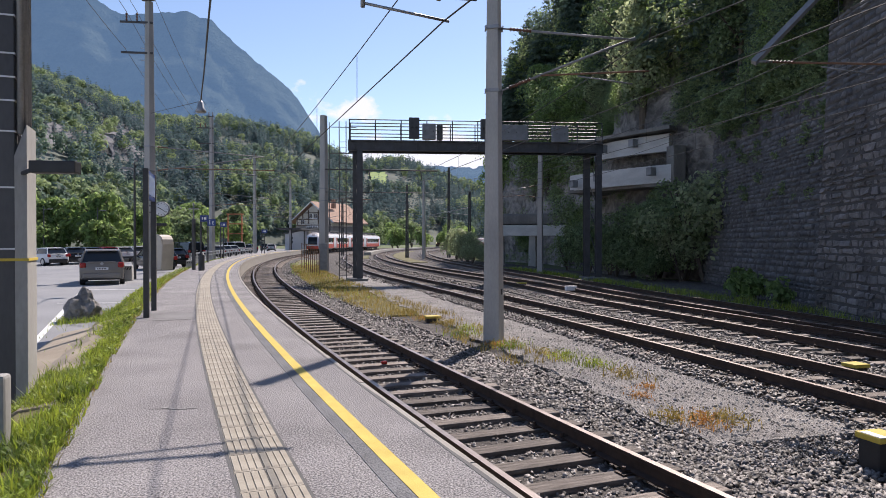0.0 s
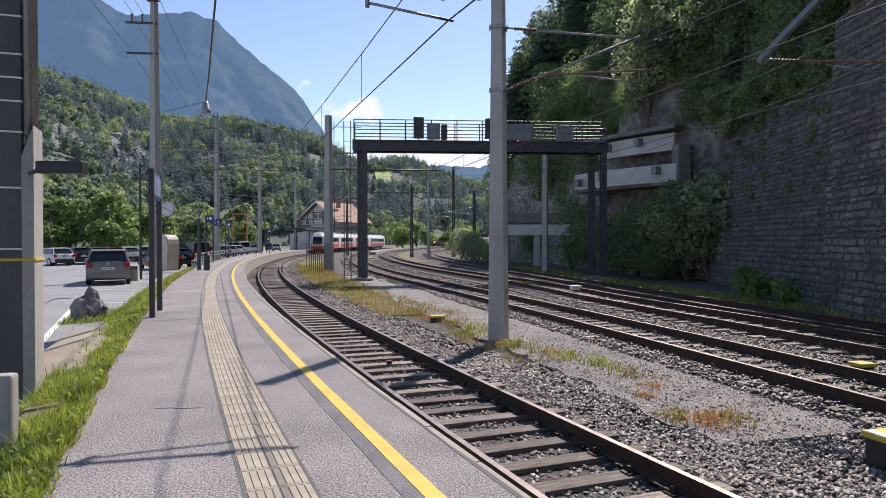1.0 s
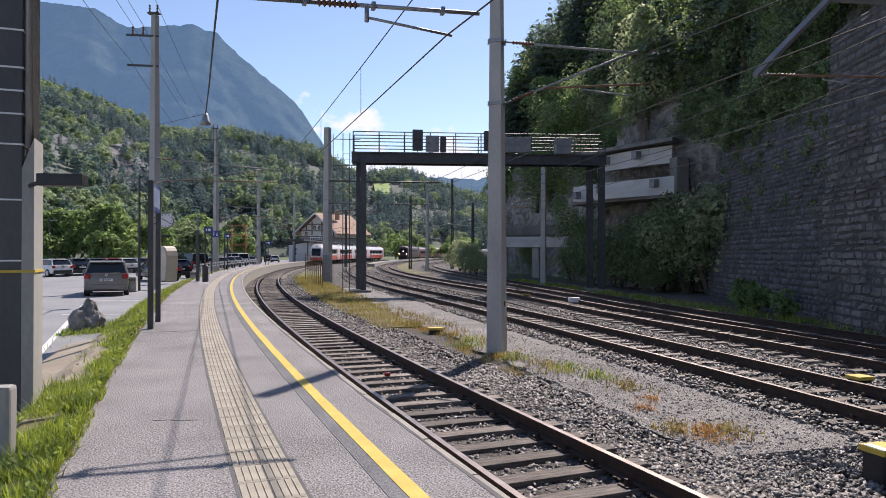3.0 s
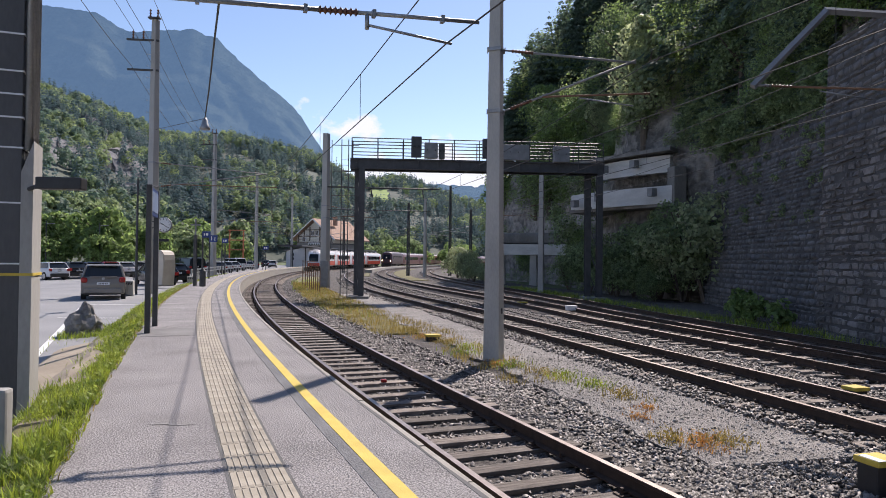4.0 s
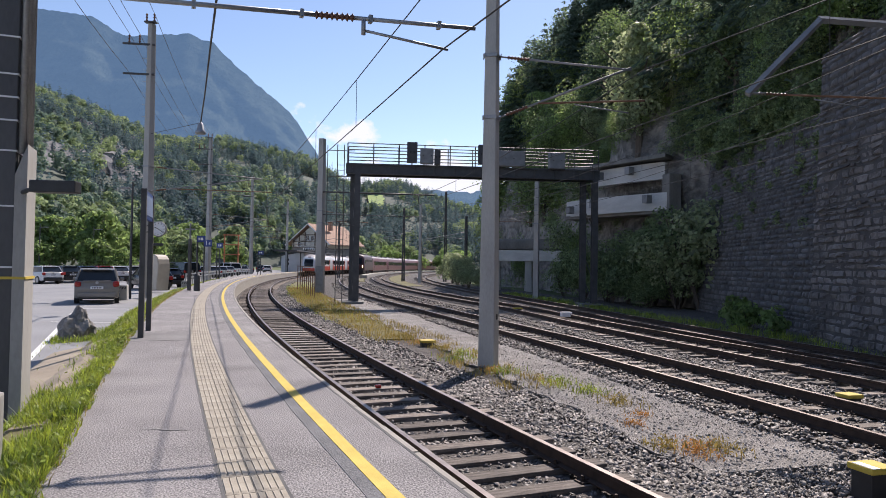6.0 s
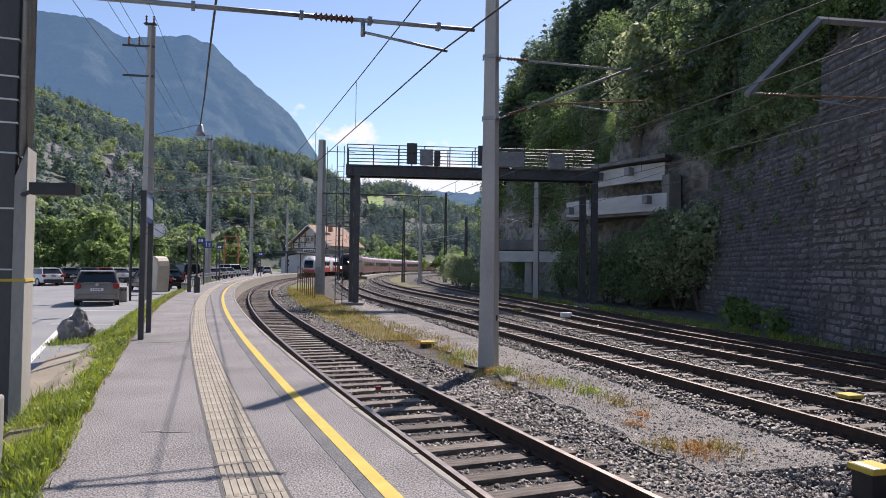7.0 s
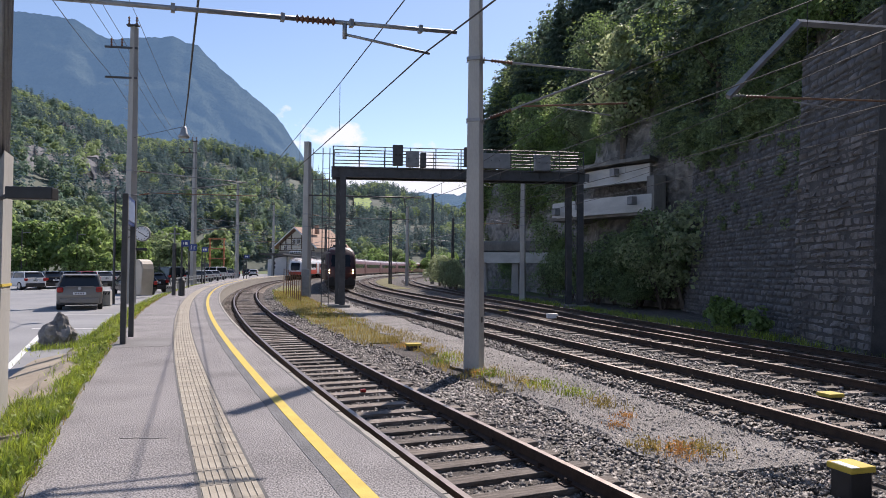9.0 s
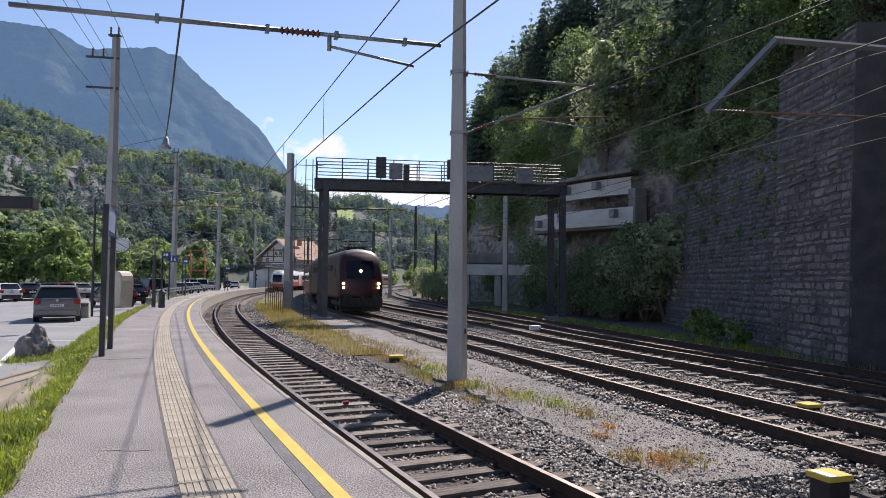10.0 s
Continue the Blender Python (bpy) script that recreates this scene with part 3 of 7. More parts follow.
def make_far_mountain():
    # a long grey-blue mountain three kilometres off; a blue glow stands for the haze
    m = bpy.data.materials.new("mountain_with_haze_glow")
    m.use_nodes = True
    nt = m.node_tree
    n, L = nt.nodes.new, nt.links.new
    b = nt.nodes["Principled BSDF"]
    tc, nz, mx = n("ShaderNodeTexCoord"), n("ShaderNodeTexNoise"), n("ShaderNodeMixRGB")
    nz.inputs["Scale"].default_value, nz.inputs["Detail"].default_value, nz.inputs["Roughness"].default_value = 0.010, 14, 0.72
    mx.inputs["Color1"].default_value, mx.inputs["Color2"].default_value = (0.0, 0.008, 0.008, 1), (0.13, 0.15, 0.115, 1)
    L(tc.outputs["Object"], nz.inputs["Vector"])
    L(nz.outputs["Fac"], mx.inputs["Fac"])
    L(mx.outputs[0], b.inputs["Base Color"])
    b.inputs["Roughness"].default_value, b.inputs["Specular IOR Level"].default_value = 1.0, 0.0
    bp = n("ShaderNodeBump")
    bp.inputs["Strength"].default_value, bp.inputs["Distance"].default_value = 0.9, 45
    L(nz.outputs["Fac"], bp.inputs["Height"])
    L(bp.outputs[0], b.inputs["Normal"])
    # even blue emission imitates haze; the slope is no light source
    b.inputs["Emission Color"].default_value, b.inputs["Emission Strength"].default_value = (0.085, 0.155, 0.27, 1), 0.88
    az = np.linspace(-0.95, 0.22, 260)
    ridge = np.interp(az, [-1.1, -0.75, -0.62, -0.52, -0.475, -0.43, -0.378, -0.34, -0.30, -0.222, -0.185, -0.16, -0.10, 0.0, 0.05, 0.10, 0.35], [0.50, 0.43, 0.375, 0.362, 0.334, 0.335, 0.339, 0.325, 0.286, 0.222, 0.165, 0.13, 0.112, 0.111, 0.109, 0.120, 0.09])
    P = np.zeros((60, 260, 3))
    for i in range(60):
        v = i / 59
        for j, a in enumerate(az):
            d = 2200 + 1000 * v
            w = 60 * fractal(a * 9, v * 5, 1, 6) * min(1.0, 3 * (1 - v))
            P[i, j] = (a * 3200 * (0.8 + 0.2 * v) + w, d - 1.3 * w, 1.6 + (ridge[j] + 0.003 * fractal(a * 60, 0, 2, 3) + 0.0012 * fractal(a * 420, 0, 7, 2)) * 3200 * v ** 1.1)
    tagged(new("backdrop", grid_mesh("backdrop", P, m)), "wooded mountain closing the valley, its blue haze put in as a glow", "mountain", kind="structure")


def make_valley_side():
    az = np.linspace(-1.3, 0.30, 130)
    top = np.interp(az, [-1.3, -0.7, -0.60, -0.53, -0.455, -0.40, -0.32, -0.26, -0.187, -0.16, -0.146, -0.12, -0.052, -0.03, -0.012, 0.02, 0.06, 0.3], [0.34, 0.28, 0.252, 0.232, 0.20, 0.180, 0.182, 0.172, 0.153, 0.136, 0.124, 0.121, 0.122, 0.109, 0.104, 0.093, 0.082, 0.05])
    far = np.interp(az, [-1.3, -0.6, -0.2, -0.12, 0.3], [700, 800, 1100, 1350, 1400])
    near = np.interp(az, [-1.3, -0.6, -0.25, 0.0, 0.3], [220, 250, 400, 520, 600])
    P = slope_surface(az, near * 0 - 1.0, 1.6 + top * far - 11, near, far, 60, 9)
    tagged(new("valley_side", grid_mesh("valley_side", P, FOREST_FLOOR)), "steep wooded valley side with rock outcrops", "hillside", kind="structure")
    # trees all over it, denser where it faces the place
    spots, kinds = [], []
    rr = random.Random(11)
    hut = P[np.argmin(abs(P[:, 65, 2] / P[:, 65, 1] - 0.148)), 65]
    for _ in range(5600):
        i, j = rr.uniform(0.3, 58.9), rr.uniform(50, 114)
        a, b = int(i), int(j)
        p = P[a, b] + (P[a + 1, b] - P[a, b]) * (i - a) + (P[a, b + 1] - P[a, b]) * (j - b)
        rockish = fractal(p[0] / 45, p[2] / 30, 9, 3)
        if rockish > (0.18 if 12 < i < 38 else 0.34) and i < 40:
            continue
        e, az_p = p[2] / p[1], p[0] / p[1]
        if -0.116 < az_p < -0.078 and 0.078 < e < 0.101:      # a mown meadow
            continue
        if abs(az_p - hut[0] / hut[1]) < 0.012 and 0.118 < e < 0.152:      # a clearing round the hut
            continue
        if -0.66 < az_p < -0.43 and 0.085 < e < 0.165 and rr.random() < (0.72 if fractal(az_p * 22, e * 40, 4, 2) > -0.05 else 0.15):      # broken crags
            continue
        spots.append(p)
        kinds.append(rr.random() < (0.72 if 6 < i < 44 else 0.34) + (0.2 if p[0] / p[1] > -0.2 else 0) + 1.1 * fractal(p[0] / 110, p[1] / 110, 5, 2))
    m = thing("stone_hut", "small grey stone hut on the wooded slope", "hut", pose(hut[0], hut[1], hut[2] + 1, 0, 0, 20))
    bm = bmesh.new()
    box(bm, (0, 0, 2.0), (8.5, 7, 6.0), 0, 0.1)
    part("wall", bm, CONCRETE, m)
    bm = bmesh.new()
    box(bm, (0, 0, 5.3), (10, 8.5, 0.6), 0, 0.1)
    part("roof", bm, CONCRETE_DARK, m)
    for x in (-2, 2):
        bm = bmesh.new()
        box(bm, (x, -3.5, 2.6), (1.2, 0.2, 1.6))
        part("window", bm, WINDOW, m)
    # grey crags that break through the wood
    c0, c1 = int(np.argmin(abs(az + 0.67))), int(np.argmin(abs(az + 0.425)))
    fine = np.linspace(c0, c1, 110)
    lift = [i for i in range(60) if 0.075 < P[i, c1, 2] / P[i, c1, 1] < 0.175]
    rows = np.linspace(lift[0], lift[-1], 46)
    Q = np.zeros((46, 110, 3))
    for a, r in enumerate(rows):
        for b, c in enumerate(fine):
            i, j = int(r), int(c)
            q = P[i, j] + (P[min(i + 1, 59), j] - P[i, j]) * (r - i) + (P[i, j + 1] - P[i, j]) * (c - j)
            w = 20 * fractal(q[0] / 24, q[2] / 30, 6, 5) + 9 * fractal(q[0] / 8, q[2] / 20, 3, 4)
            edge = min(1, a / 8, (45 - a) / 8, b / 12, (109 - b) / 12)
            Q[a, b] = q + np.array([0.3 * w, -w - 9, 0.2 * w + 2]) * edge - np.array([0, 0, 4]) * (1 - edge)
    tagged(new("crag", grid_mesh("crag", Q, CRAG, False)), "grey broken rock crags on the wooded slope", "rock", kind="structure")
    # the meadow lies a little over the forest floor
    cols = [j for j in range(130) if -0.118 < az[j] < -0.076]
    rows = [i for i in range(60) if 0.074 < P[i, cols[0], 2] / P[i, cols[0], 1] < 0.104]
    tagged(new("meadow", grid_mesh("meadow", P[rows[0]:rows[-1] + 1, cols[0]:cols[-1] + 1] + np.array([0, -1.0, 2.0]), MEADOW)), "bright green mown meadow on the wooded slope", "meadow", kind="structure")
    spots, kinds = np.array(spots), np.array(kinds)
    size = np.array([rr.uniform(8, 15.5) * (1 + 0.0003 * p[1]) for p in spots])
    con = kinds
    stuff("spruce_wood", "dark green spruces on the valley side, tinted with blue haze", "trees", place_crowns(spots[con], size[con] * 1.3, "conifer", 170, 0.050, jitter=0.25), HAZED_NEEDLE)
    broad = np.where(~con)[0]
    stuff("broadleaf_wood", "green broadleaf trees on the valley side, tinted with blue haze", "trees", place_crowns(spots[broad[::2]], size[broad[::2]], "broad", 250, 0.090, 0.95, 0.2), HAZED_LEAF)
    stuff("young_broadleaf_wood", "light green broadleaf trees on the valley side, tinted with blue haze", "trees", place_crowns(spots[broad[1::2]], size[broad[1::2]], "broad", 250, 0.090, 0.95, 0.2), HAZED_YOUNG)


def cliff_point(y, z):
    """The rock face beside the tracks: its x at a given y and height."""
    base = np.interp(y, [-60, -20, 10, 18, 24, 40, 44, 52, 62, 75, 88, 100, 115, 140], [17.5, 17.5, 17.0, 17.0, 17.0, 17.6, 16.8, 12.6, 12.6, 12.0, 7.7, 10.0, 18, 36])
    steep = np.interp(z, [-1, 10, 18, 24, 30, 36, 45, 60], [0, 0.6, 2.2, 5.5, 10.5, 17, 28, 50])
    shelf = np.interp(z, [-1, 8, 12, 16, 22, 28, 34, 60], [0, 0.6, 2.0, 4.2, 9.0, 16, 25, 70])
    k = np.interp(y, [40, 50, 70, 82], [0, 1, 1, 0])
    lean = steep + (shelf - steep) * k
    w = 1.6 * fractal(y / 9, z / 9, 2, 5) * min(1, max(0.15, z / 8))
    w += 0.45 * fractal(y / 2.2, z / 2.6, 8, 3)
    return base + lean + w


def make_cliff():
    ys = np.concatenate([np.linspace(-60, 10, 20), np.linspace(11, 110, 170), np.linspace(112, 135, 10)])
    zs = np.concatenate([np.linspace(-1, 25, 44), np.linspace(26.0, 58, 36)])
    P = np.array([[(cliff_point(y, z), y, z) for y in ys] for z in zs])
    # the top runs back into the hill
    back = np.array([[(x + 50 + 30 * k, y + 15 * k, z + 16 + 6 * k) for x, y, z in P[-1]] for k in (0, 1)])
    tagged(new("cliff", grid_mesh("cliff", np.concatenate([P, back]), CLIFF)), "dark overgrown rock face beside the railway", "cliff", kind="structure")
    rr = random.Random(5)
    green = {"broad": [], "light": [], "con": []}
    for k in range(1350):
        y, z = (rr.uniform(22, 112), rr.uniform(0.5, 42)) if k > 260 else (rr.uniform(44, 90), rr.uniform(6, 24))
        if z > 2 + 0.42 * y or cliff_point(y, z) > 0.76 * y:      # above all that the place shows
            continue
        if y < 41.5 and z < 8.0:
            continue
        if (43 < y < 57 and 4.6 < z < 11.5) or (58 < y < 79 and z < 5.5):
            continue
        tall = y < 44 or rr.random() < (0.0 if 46 < y < 60 and 9 < z < 24 else 0.2)      # the rest is low cover
        p = (cliff_point(y, z) + 0.1, y, z - 0.4)
        u = rr.random()
        if z < 22 and fractal(y / 7, z / 12, 21, 3) > 0.10:      # bare rock ribs
            continue
        if tall and ((z > 14 and u < 0.42) or (z > 5 and y > 82 and u < 0.5)):
            green["con"].append(((p[0] - 1.2, p[1], p[2]), rr.uniform(5.5, 11)))
        elif u < (0.66 if y < 60 else 0.60):
            green["broad"].append((p, (rr.uniform(1.6, 4.2) if y < 44 else rr.uniform(4.5, 7.5)) if tall else rr.uniform(1.1, 2.3)))
        else:
            green["light"].append((p, (rr.uniform(1.8, 4.0) if y < 44 else rr.uniform(4.5, 7.5)) if tall else rr.uniform(1.1, 2.3)))
    # undergrowth round the low deck
    for k in range(100):
        y, z = rr.uniform(56, 82), rr.choice((rr.uniform(5.2, 11), rr.uniform(-0.3, 3)))
        if 64 < y < 77 and z < 4.8:
            continue
        green["broad" if k % 2 else "light"].append(((cliff_point(y, z) + 0.1, y, z - 0.4), rr.uniform(1.8, 3.4)))
    for x, y, z in ((6.9, 67.6, 1.7), (8.3, 67.2, 1.4), (10.6, 66.2, 2.2), (11.6, 65.6, 2.6), (7.6, 67.8, 1.2)):
        green["broad"].append(((x + 0.3 * z, y, -1.0), z))
    # low bushes over the gallery
    for k in range(75):
        y, z = rr.uniform(44, 60), rr.uniform(10.2, 17)
        green["broad" if k % 3 else "light"].append(((cliff_point(y, z) + 0.2, y, z - 0.4), rr.uniform(1.3, 2.6)))
    # dense growth on the ledge over the wall
    for k in range(330):
        y, z = rr.uniform(23, 46), rr.uniform(8.2, 21)
        p = (cliff_point(y, z) + 0.1, y, z - 0.4)
        if rr.random() < 0.3:
            green["con"].append((p, rr.uniform(3.5, 7)))
        else:
            green["broad" if rr.random() < 0.7 else "light"].append((p, rr.uniform(1.4, 3.4)))
    # spruces along the skyline at the far end of the face
    for k in range(95):
        y, z = rr.uniform(76, 100), rr.uniform(16, 36)
        green["con"].append(((cliff_point(y, z) - 1.6, y, z - 0.8), rr.uniform(6, 10.5)))
    # and sunlit saplings low on the spur
    for k in range(62):
        y, z = rr.uniform(70, 98), rr.uniform(3.5, 17)
        if (y < 79 and z < 6) or (y > 78 and z < 8):
            continue
        green["light"].append(((cliff_point(y, z) - 0.4, y, z - 0.4), rr.uniform(1.8, 4.8)))
    for key, nm, lab, mat, kind, n, lf in (("con", "cliff_spruces", "dark spruces growing on the cliff", NEEDLE, "conifer", 640, 0.027), ("broad", "cliff_bushes", "dark green bushes covering the cliff", LEAF, "broad", 980, 0.025), ("light", "cliff_saplings", "light green saplings covering the cliff", LEAF_LIGHT, "broad", 980, 0.025)):
        b = np.array([(p[0] - (0.36 * s if key != 'con' else 0.8), p[1], p[2]) for p, s in green[key]])
        s = np.array([s for p, s in green[key]])
        stuff(nm, lab, "bushes", place_crowns(b, s, kind, n, lf, 1.15), mat)


def stone_wall(name, label, a, b, height, batter, depth, seed, keep):
    """A masonry wall from a to b (in plan) with coursed blocks; the first keep blocks are pieces of their own."""
    a, b = Vector((*a, -0.9)), Vector((*b, -0.9))
    along = (b - a)
    length = along.length
    along.normalize()
    face = Vector((along.y, -along.x, 0))
    if face.x > 0:
        face = -face
    wall = thing(name, label, "retaining wall", kind="structure")
    bm = bmesh.new()
    q = []
    for d in (0.0, depth):
        for u, z in ((0, 0), (length, 0), (length, height), (0, height)):
            q.append(bm.verts.new(a + along * u - face * (d + (batter * z if d == 0 else batter * height)) + Vector((0, 0, z))))
    for f in ((0, 1, 2, 3), (7, 6, 5, 4), (0, 4, 5, 1), (1, 5, 6, 2), (2, 6, 7, 3), (3, 7, 4, 0)):
        bm.faces.new([q[i] for i in f])
    part("wall_core", bm, MORTAR, wall)
    rr = random.Random(seed)
    blocks = []
    z = 0.0
    while z < height - 0.1:
        h = rr.uniform(0.17, 0.31)
        u = -rr.uniform(0, 0.5)
        while u < length:
            w = rr.uniform(0.25, 0.72)
            u0, u1 = max(0.0, u), min(length, u + w)
            if u1 - u0 > 0.12:
                blocks.append((u0, u1, z, min(height, z + h)))
            u += w
        z += h
    rest_v, rest_f = [], []
    for i, (u0, u1, z0, z1) in enumerate(blocks):
        g = 0.018
        pr = rr.uniform(0.01, 0.06)
        vs = []
        for d, e in ((-0.05, 0.0), (pr, 0.035)):
            for u, zz in ((u0 + g + e, z0 + g + e), (u1 - g - e, z0 + g + e), (u1 - g - e, z1 - g - e), (u0 + g + e, z1 - g - e)):
                dd = d + (rr.uniform(-0.035, 0.035) if d > 0 else 0)
                jj = rr.uniform(-0.045, 0.045)
                vs.append(a + along * (u + jj) + face * (dd - batter * zz) + Vector((0, 0, zz + rr.uniform(-0.035, 0.035))))
        fs = [(4, 5, 6, 7), (0, 1, 5, 4), (1, 2, 6, 5), (2, 3, 7, 6), (3, 0, 4, 7)]
        if i < keep:
            me = bpy.data.meshes.new("stone")
            me.from_pydata(vs, [], fs)
            me.materials.append(WALL_STONE_PIECE)
            ob = new("stone", me)
            ob.parent = wall
        else:
            k = len(rest_v)
            rest_v += vs
            rest_f += [tuple(k + j for j in f) for f in fs]
    if rest_v:
        stuff("masonry", "", "", ([tuple(v) for v in rest_v], rest_f), WALL_STONE, wall)
    return wall


WALL_STONE_PIECE = material("masonry_block", (0.075, 0.069, 0.066), (0.235, 0.216, 0.205), 0.9, 0.9, 0.8, fine=10, spread=0.14, contrast=1.5)


def make_walls():
    stone_wall("wall_east", "dark weathered stone retaining wall under the cliff", (15.6, 41.0), (14.1, 23.4), 8.8, 0.09, 3, 4, 0)
    stone_wall("wall_buttress", "massive dark stone buttress of the retaining wall", (12.95, 23.6), (12.5, 18.7), 10.1, 0.045, 2.6, 9, 300)
    stone_wall("wall_south", "dark stone retaining wall beyond the buttress", (14.2, 18.6), (14.6, -30), 9.0, 0.09, 3, 12, 0)


def gallery(name, y0, x0, y1, x1, z0, z1, seed):
    """A pale concrete parapet band on the cliff, slightly bowed."""
    bm = bmesh.new()
    n = 9
    ring = []
    for i in range(n):
        t = i / (n - 1)
        x, y = x0 + (x1 - x0) * t - 0.5 * math.sin(math.pi * t), y0 + (y1 - y0) * t
        ring.append([bm.verts.new((x + dx, y + dy, z)) for dx, dy, z in ((0, 0, z0), (0.05, 0.05, z1), (0.35, 0.4, z1), (0.35, 0.4, z0))])
    for a, b in zip(ring, ring[1:]):
        for j in range(4):
            bm.faces.new((a[j], a[(j + 1) % 4], b[(j + 1) % 4], b[j]))
    bm.faces.new(ring[0])
    bm.faces.new(ring[-1])
    return bm


def make_galleries():
    g = thing("rock_gallery", "pale concrete gallery with two parapets on the cliff", "gallery")
    part("parapet", gallery("u", 46.0, 15.3, 52.0, 11.6, 7.75, 8.95, 1), CONCRETE_PALE, g)
    part("parapet", gallery("l", 45.0, 15.1, 53.0, 9.9, 5.55, 6.75, 2), CONCRETE_PALE, g)
    bm = bmesh.new()
    for z, h in ((9.1, 0.25), (5.35, 0.25)):
        vs = [bm.verts.new((x, y, zz)) for zz in (z, z + h) for x, y in ((15.0, 45.0), (9.8, 53.0), (14, 58), (19, 50))]
        for f in ((0, 1, 2, 3), (7, 6, 5, 4), (0, 4, 5, 1), (1, 5, 6, 2), (2, 6, 7, 3), (3, 7, 4, 0)):
            bm.faces.new([vs[i] for i in f])
    part("floor_slab", bm, CONCRETE_DARK, g, "dark weathered concrete slab")
    bm = bmesh.new()
    box(bm, (15.55, 45.3, 6.5), (0.9, 0.9, 3.0), 12, 0.05)
    part("end_pier", bm, CONCRETE_DARK, g, "dark weathered concrete end pier")
    bm = bmesh.new()
    bmesh.ops.create_icosphere(bm, subdivisions=5, radius=1.0)
    for v in bm.verts:
        c = v.co.copy()
        r = 1 + 0.35 * noise.fractal(c * 1.6, 1, 2, 5) + 0.12 * noise.cell(c * 3)
        v.co = Vector((c.x * 1.15 * r, c.y * 1.5 * r, c.z * 7.0 * (0.85 + 0.15 * r)))
    b = tagged(part("rock_spur", bm, CLIFF), "bare grey rock rib beside the gallery", "rock", kind="structure")
    b.matrix_world = pose(17.1, 46.8, 5.6, 0, 5, 12)
    for x, y, z in ((14.2, 45.6, 6.3), (11.6, 50.0, 6.3), (10.2, 51.8, 6.0), (13.6, 47.8, 8.5), (12.0, 50.0, 8.4)):
        bm = bmesh.new()
        box(bm, (x - 0.25, y - 0.1, z), (0.5, 0.45, 0.55), 30, 0.03)
        part("meter_box", bm, GREY_STEEL, g, "grey metal box")
    bm = bmesh.new()
    box(bm, (15.1, 43.5, 3.3), (0.6, 0.4, 0.75), 20, 0.03)
    tagged(part("switch_cabinet", bm, GREY_STEEL), "grey metal cabinet on the rock under the gallery", "cabinet")
    b = thing("concrete_deck", "low concrete deck on legs against the cliff", "deck")
    bm = bmesh.new()
    box(bm, (9.6, 70.5, 2.75), (8.0, 3.2, 1.1), -14, 0.05)
    part("fascia", bm, CONCRETE_PALE, b)
    bm = bmesh.new()
    box(bm, (9.6, 70.8, 3.9), (8.6, 3.6, 1.1), -14, 0.3)
    part("cover", bm, CONCRETE_DARK, b, "dark mossy cover")
    for x in (6.0, 9.2, 12.4):
        bm = bmesh.new()
        box(bm, (x, 69.6 - (x - 9.6) * 0.25, 0.65), (0.8, 0.8, 3.2), -14, 0.04, 0.8)
        part("leg", bm, CONCRETE, b)


make_far_mountain()
make_valley_side()
make_cliff()
make_walls()
make_galleries()

# ---- masts, gantry and wires ----


def mast(x, y, top, w0, w1, name="concrete_mast", label="tall tapered concrete catenary mast", z0=-0.95):
    t = thing(name, label, "mast", pose(x, y, z0), group="catenary masts")
    bm = bmesh.new()
    box(bm, (0, 0, (top - z0) / 2), (w0, w0 * 1.15, top - z0), -20, 0.02, w1 / w0)
    part("shaft", bm, CONCRETE, t)
    return t


def clamp(t, z, w):
    bm = bmesh.new()
    box(bm, (0, 0, z), (w + 0.05, w * 1.15 + 0.05, 0.09), -20, 0.01)
    for e in (-1, 1):
        rod(bm, (e * (w / 2 + 0.05), -w / 2 - 0.05, z), (e * (w / 2 + 0.05), w / 2 + 0.05, z), 0.015, seg=6)
    return part("clamp", bm, STEEL, t, "galvanised clamp")


def insulator(t, p0, p1, r=0.055, n=7):
    p0, p1 = Vector(p0), Vector(p1)
    L = (p1 - p0).length
    prof = [(0.02, 0)]
    for i in range(n):
        z = L * (i + 0.5) / n
        prof += [(r * 0.5, z - L / n * 0.3), (r, z), (r * 0.5, z + L / n * 0.3)]
    prof.append((0.02, L))
    bm = bmesh.new()
    lathe(bm, prof, p0, 10, p1 - p0)
    return part("insulator", bm, INSULATOR, t, "brown ribbed insulator", True)


def arm(t, p0, p1, r=0.03, name="arm", mat=None, label=""):
    bm = bmesh.new()
    rod(bm, p0, p1, r, seg=10)
    return part(name, bm, mat or GREY_STEEL, t, label, True)


def cantilever(t, foot, tip, zt, zb, w, ins=0.55):
    """Two tubes from the mast that meet over the track, with the registration tube and steady arm."""
    f, d = Vector(foot), Vector(tip) - Vector(foot)
    d.z = 0
    L = d.length
    d.normalize()
    a, b = f + d * (w / 2) + Vector((0, 0, zt)), f + d * (w / 2) + Vector((0, 0, zb))
    top = f + d * (L * 0.92) + Vector((0, 0, zt - 0.45))
    clamp(t, zt, w)
    clamp(t, zb, w)
    for p, q in ((a, top), (b, top)):
        u = (q - p).normalized()
        arm(t, p, p + u * 0.25, 0.022)
        insulator(t, p + u * 0.22, p + u * (0.22 + ins))
        arm(t, p + u * (0.2 + ins), q + u * 0.12, 0.028)
    u = (top - b).normalized()
    r0 = b + u * 1.0
    r1 = f + d * (L + 0.15) + Vector((0, 0, r0.z - 0.02))
    arm(t, r0, r1, 0.024, "registration_tube", RUSTY)
    arm(t, r0 + (r1 - r0) * 0.35 + Vector((0, 0, -0.05)), r0 + (r1 - r0) * 0.85 + Vector((0, 0, -0.28)), 0.016, "steady_arm")


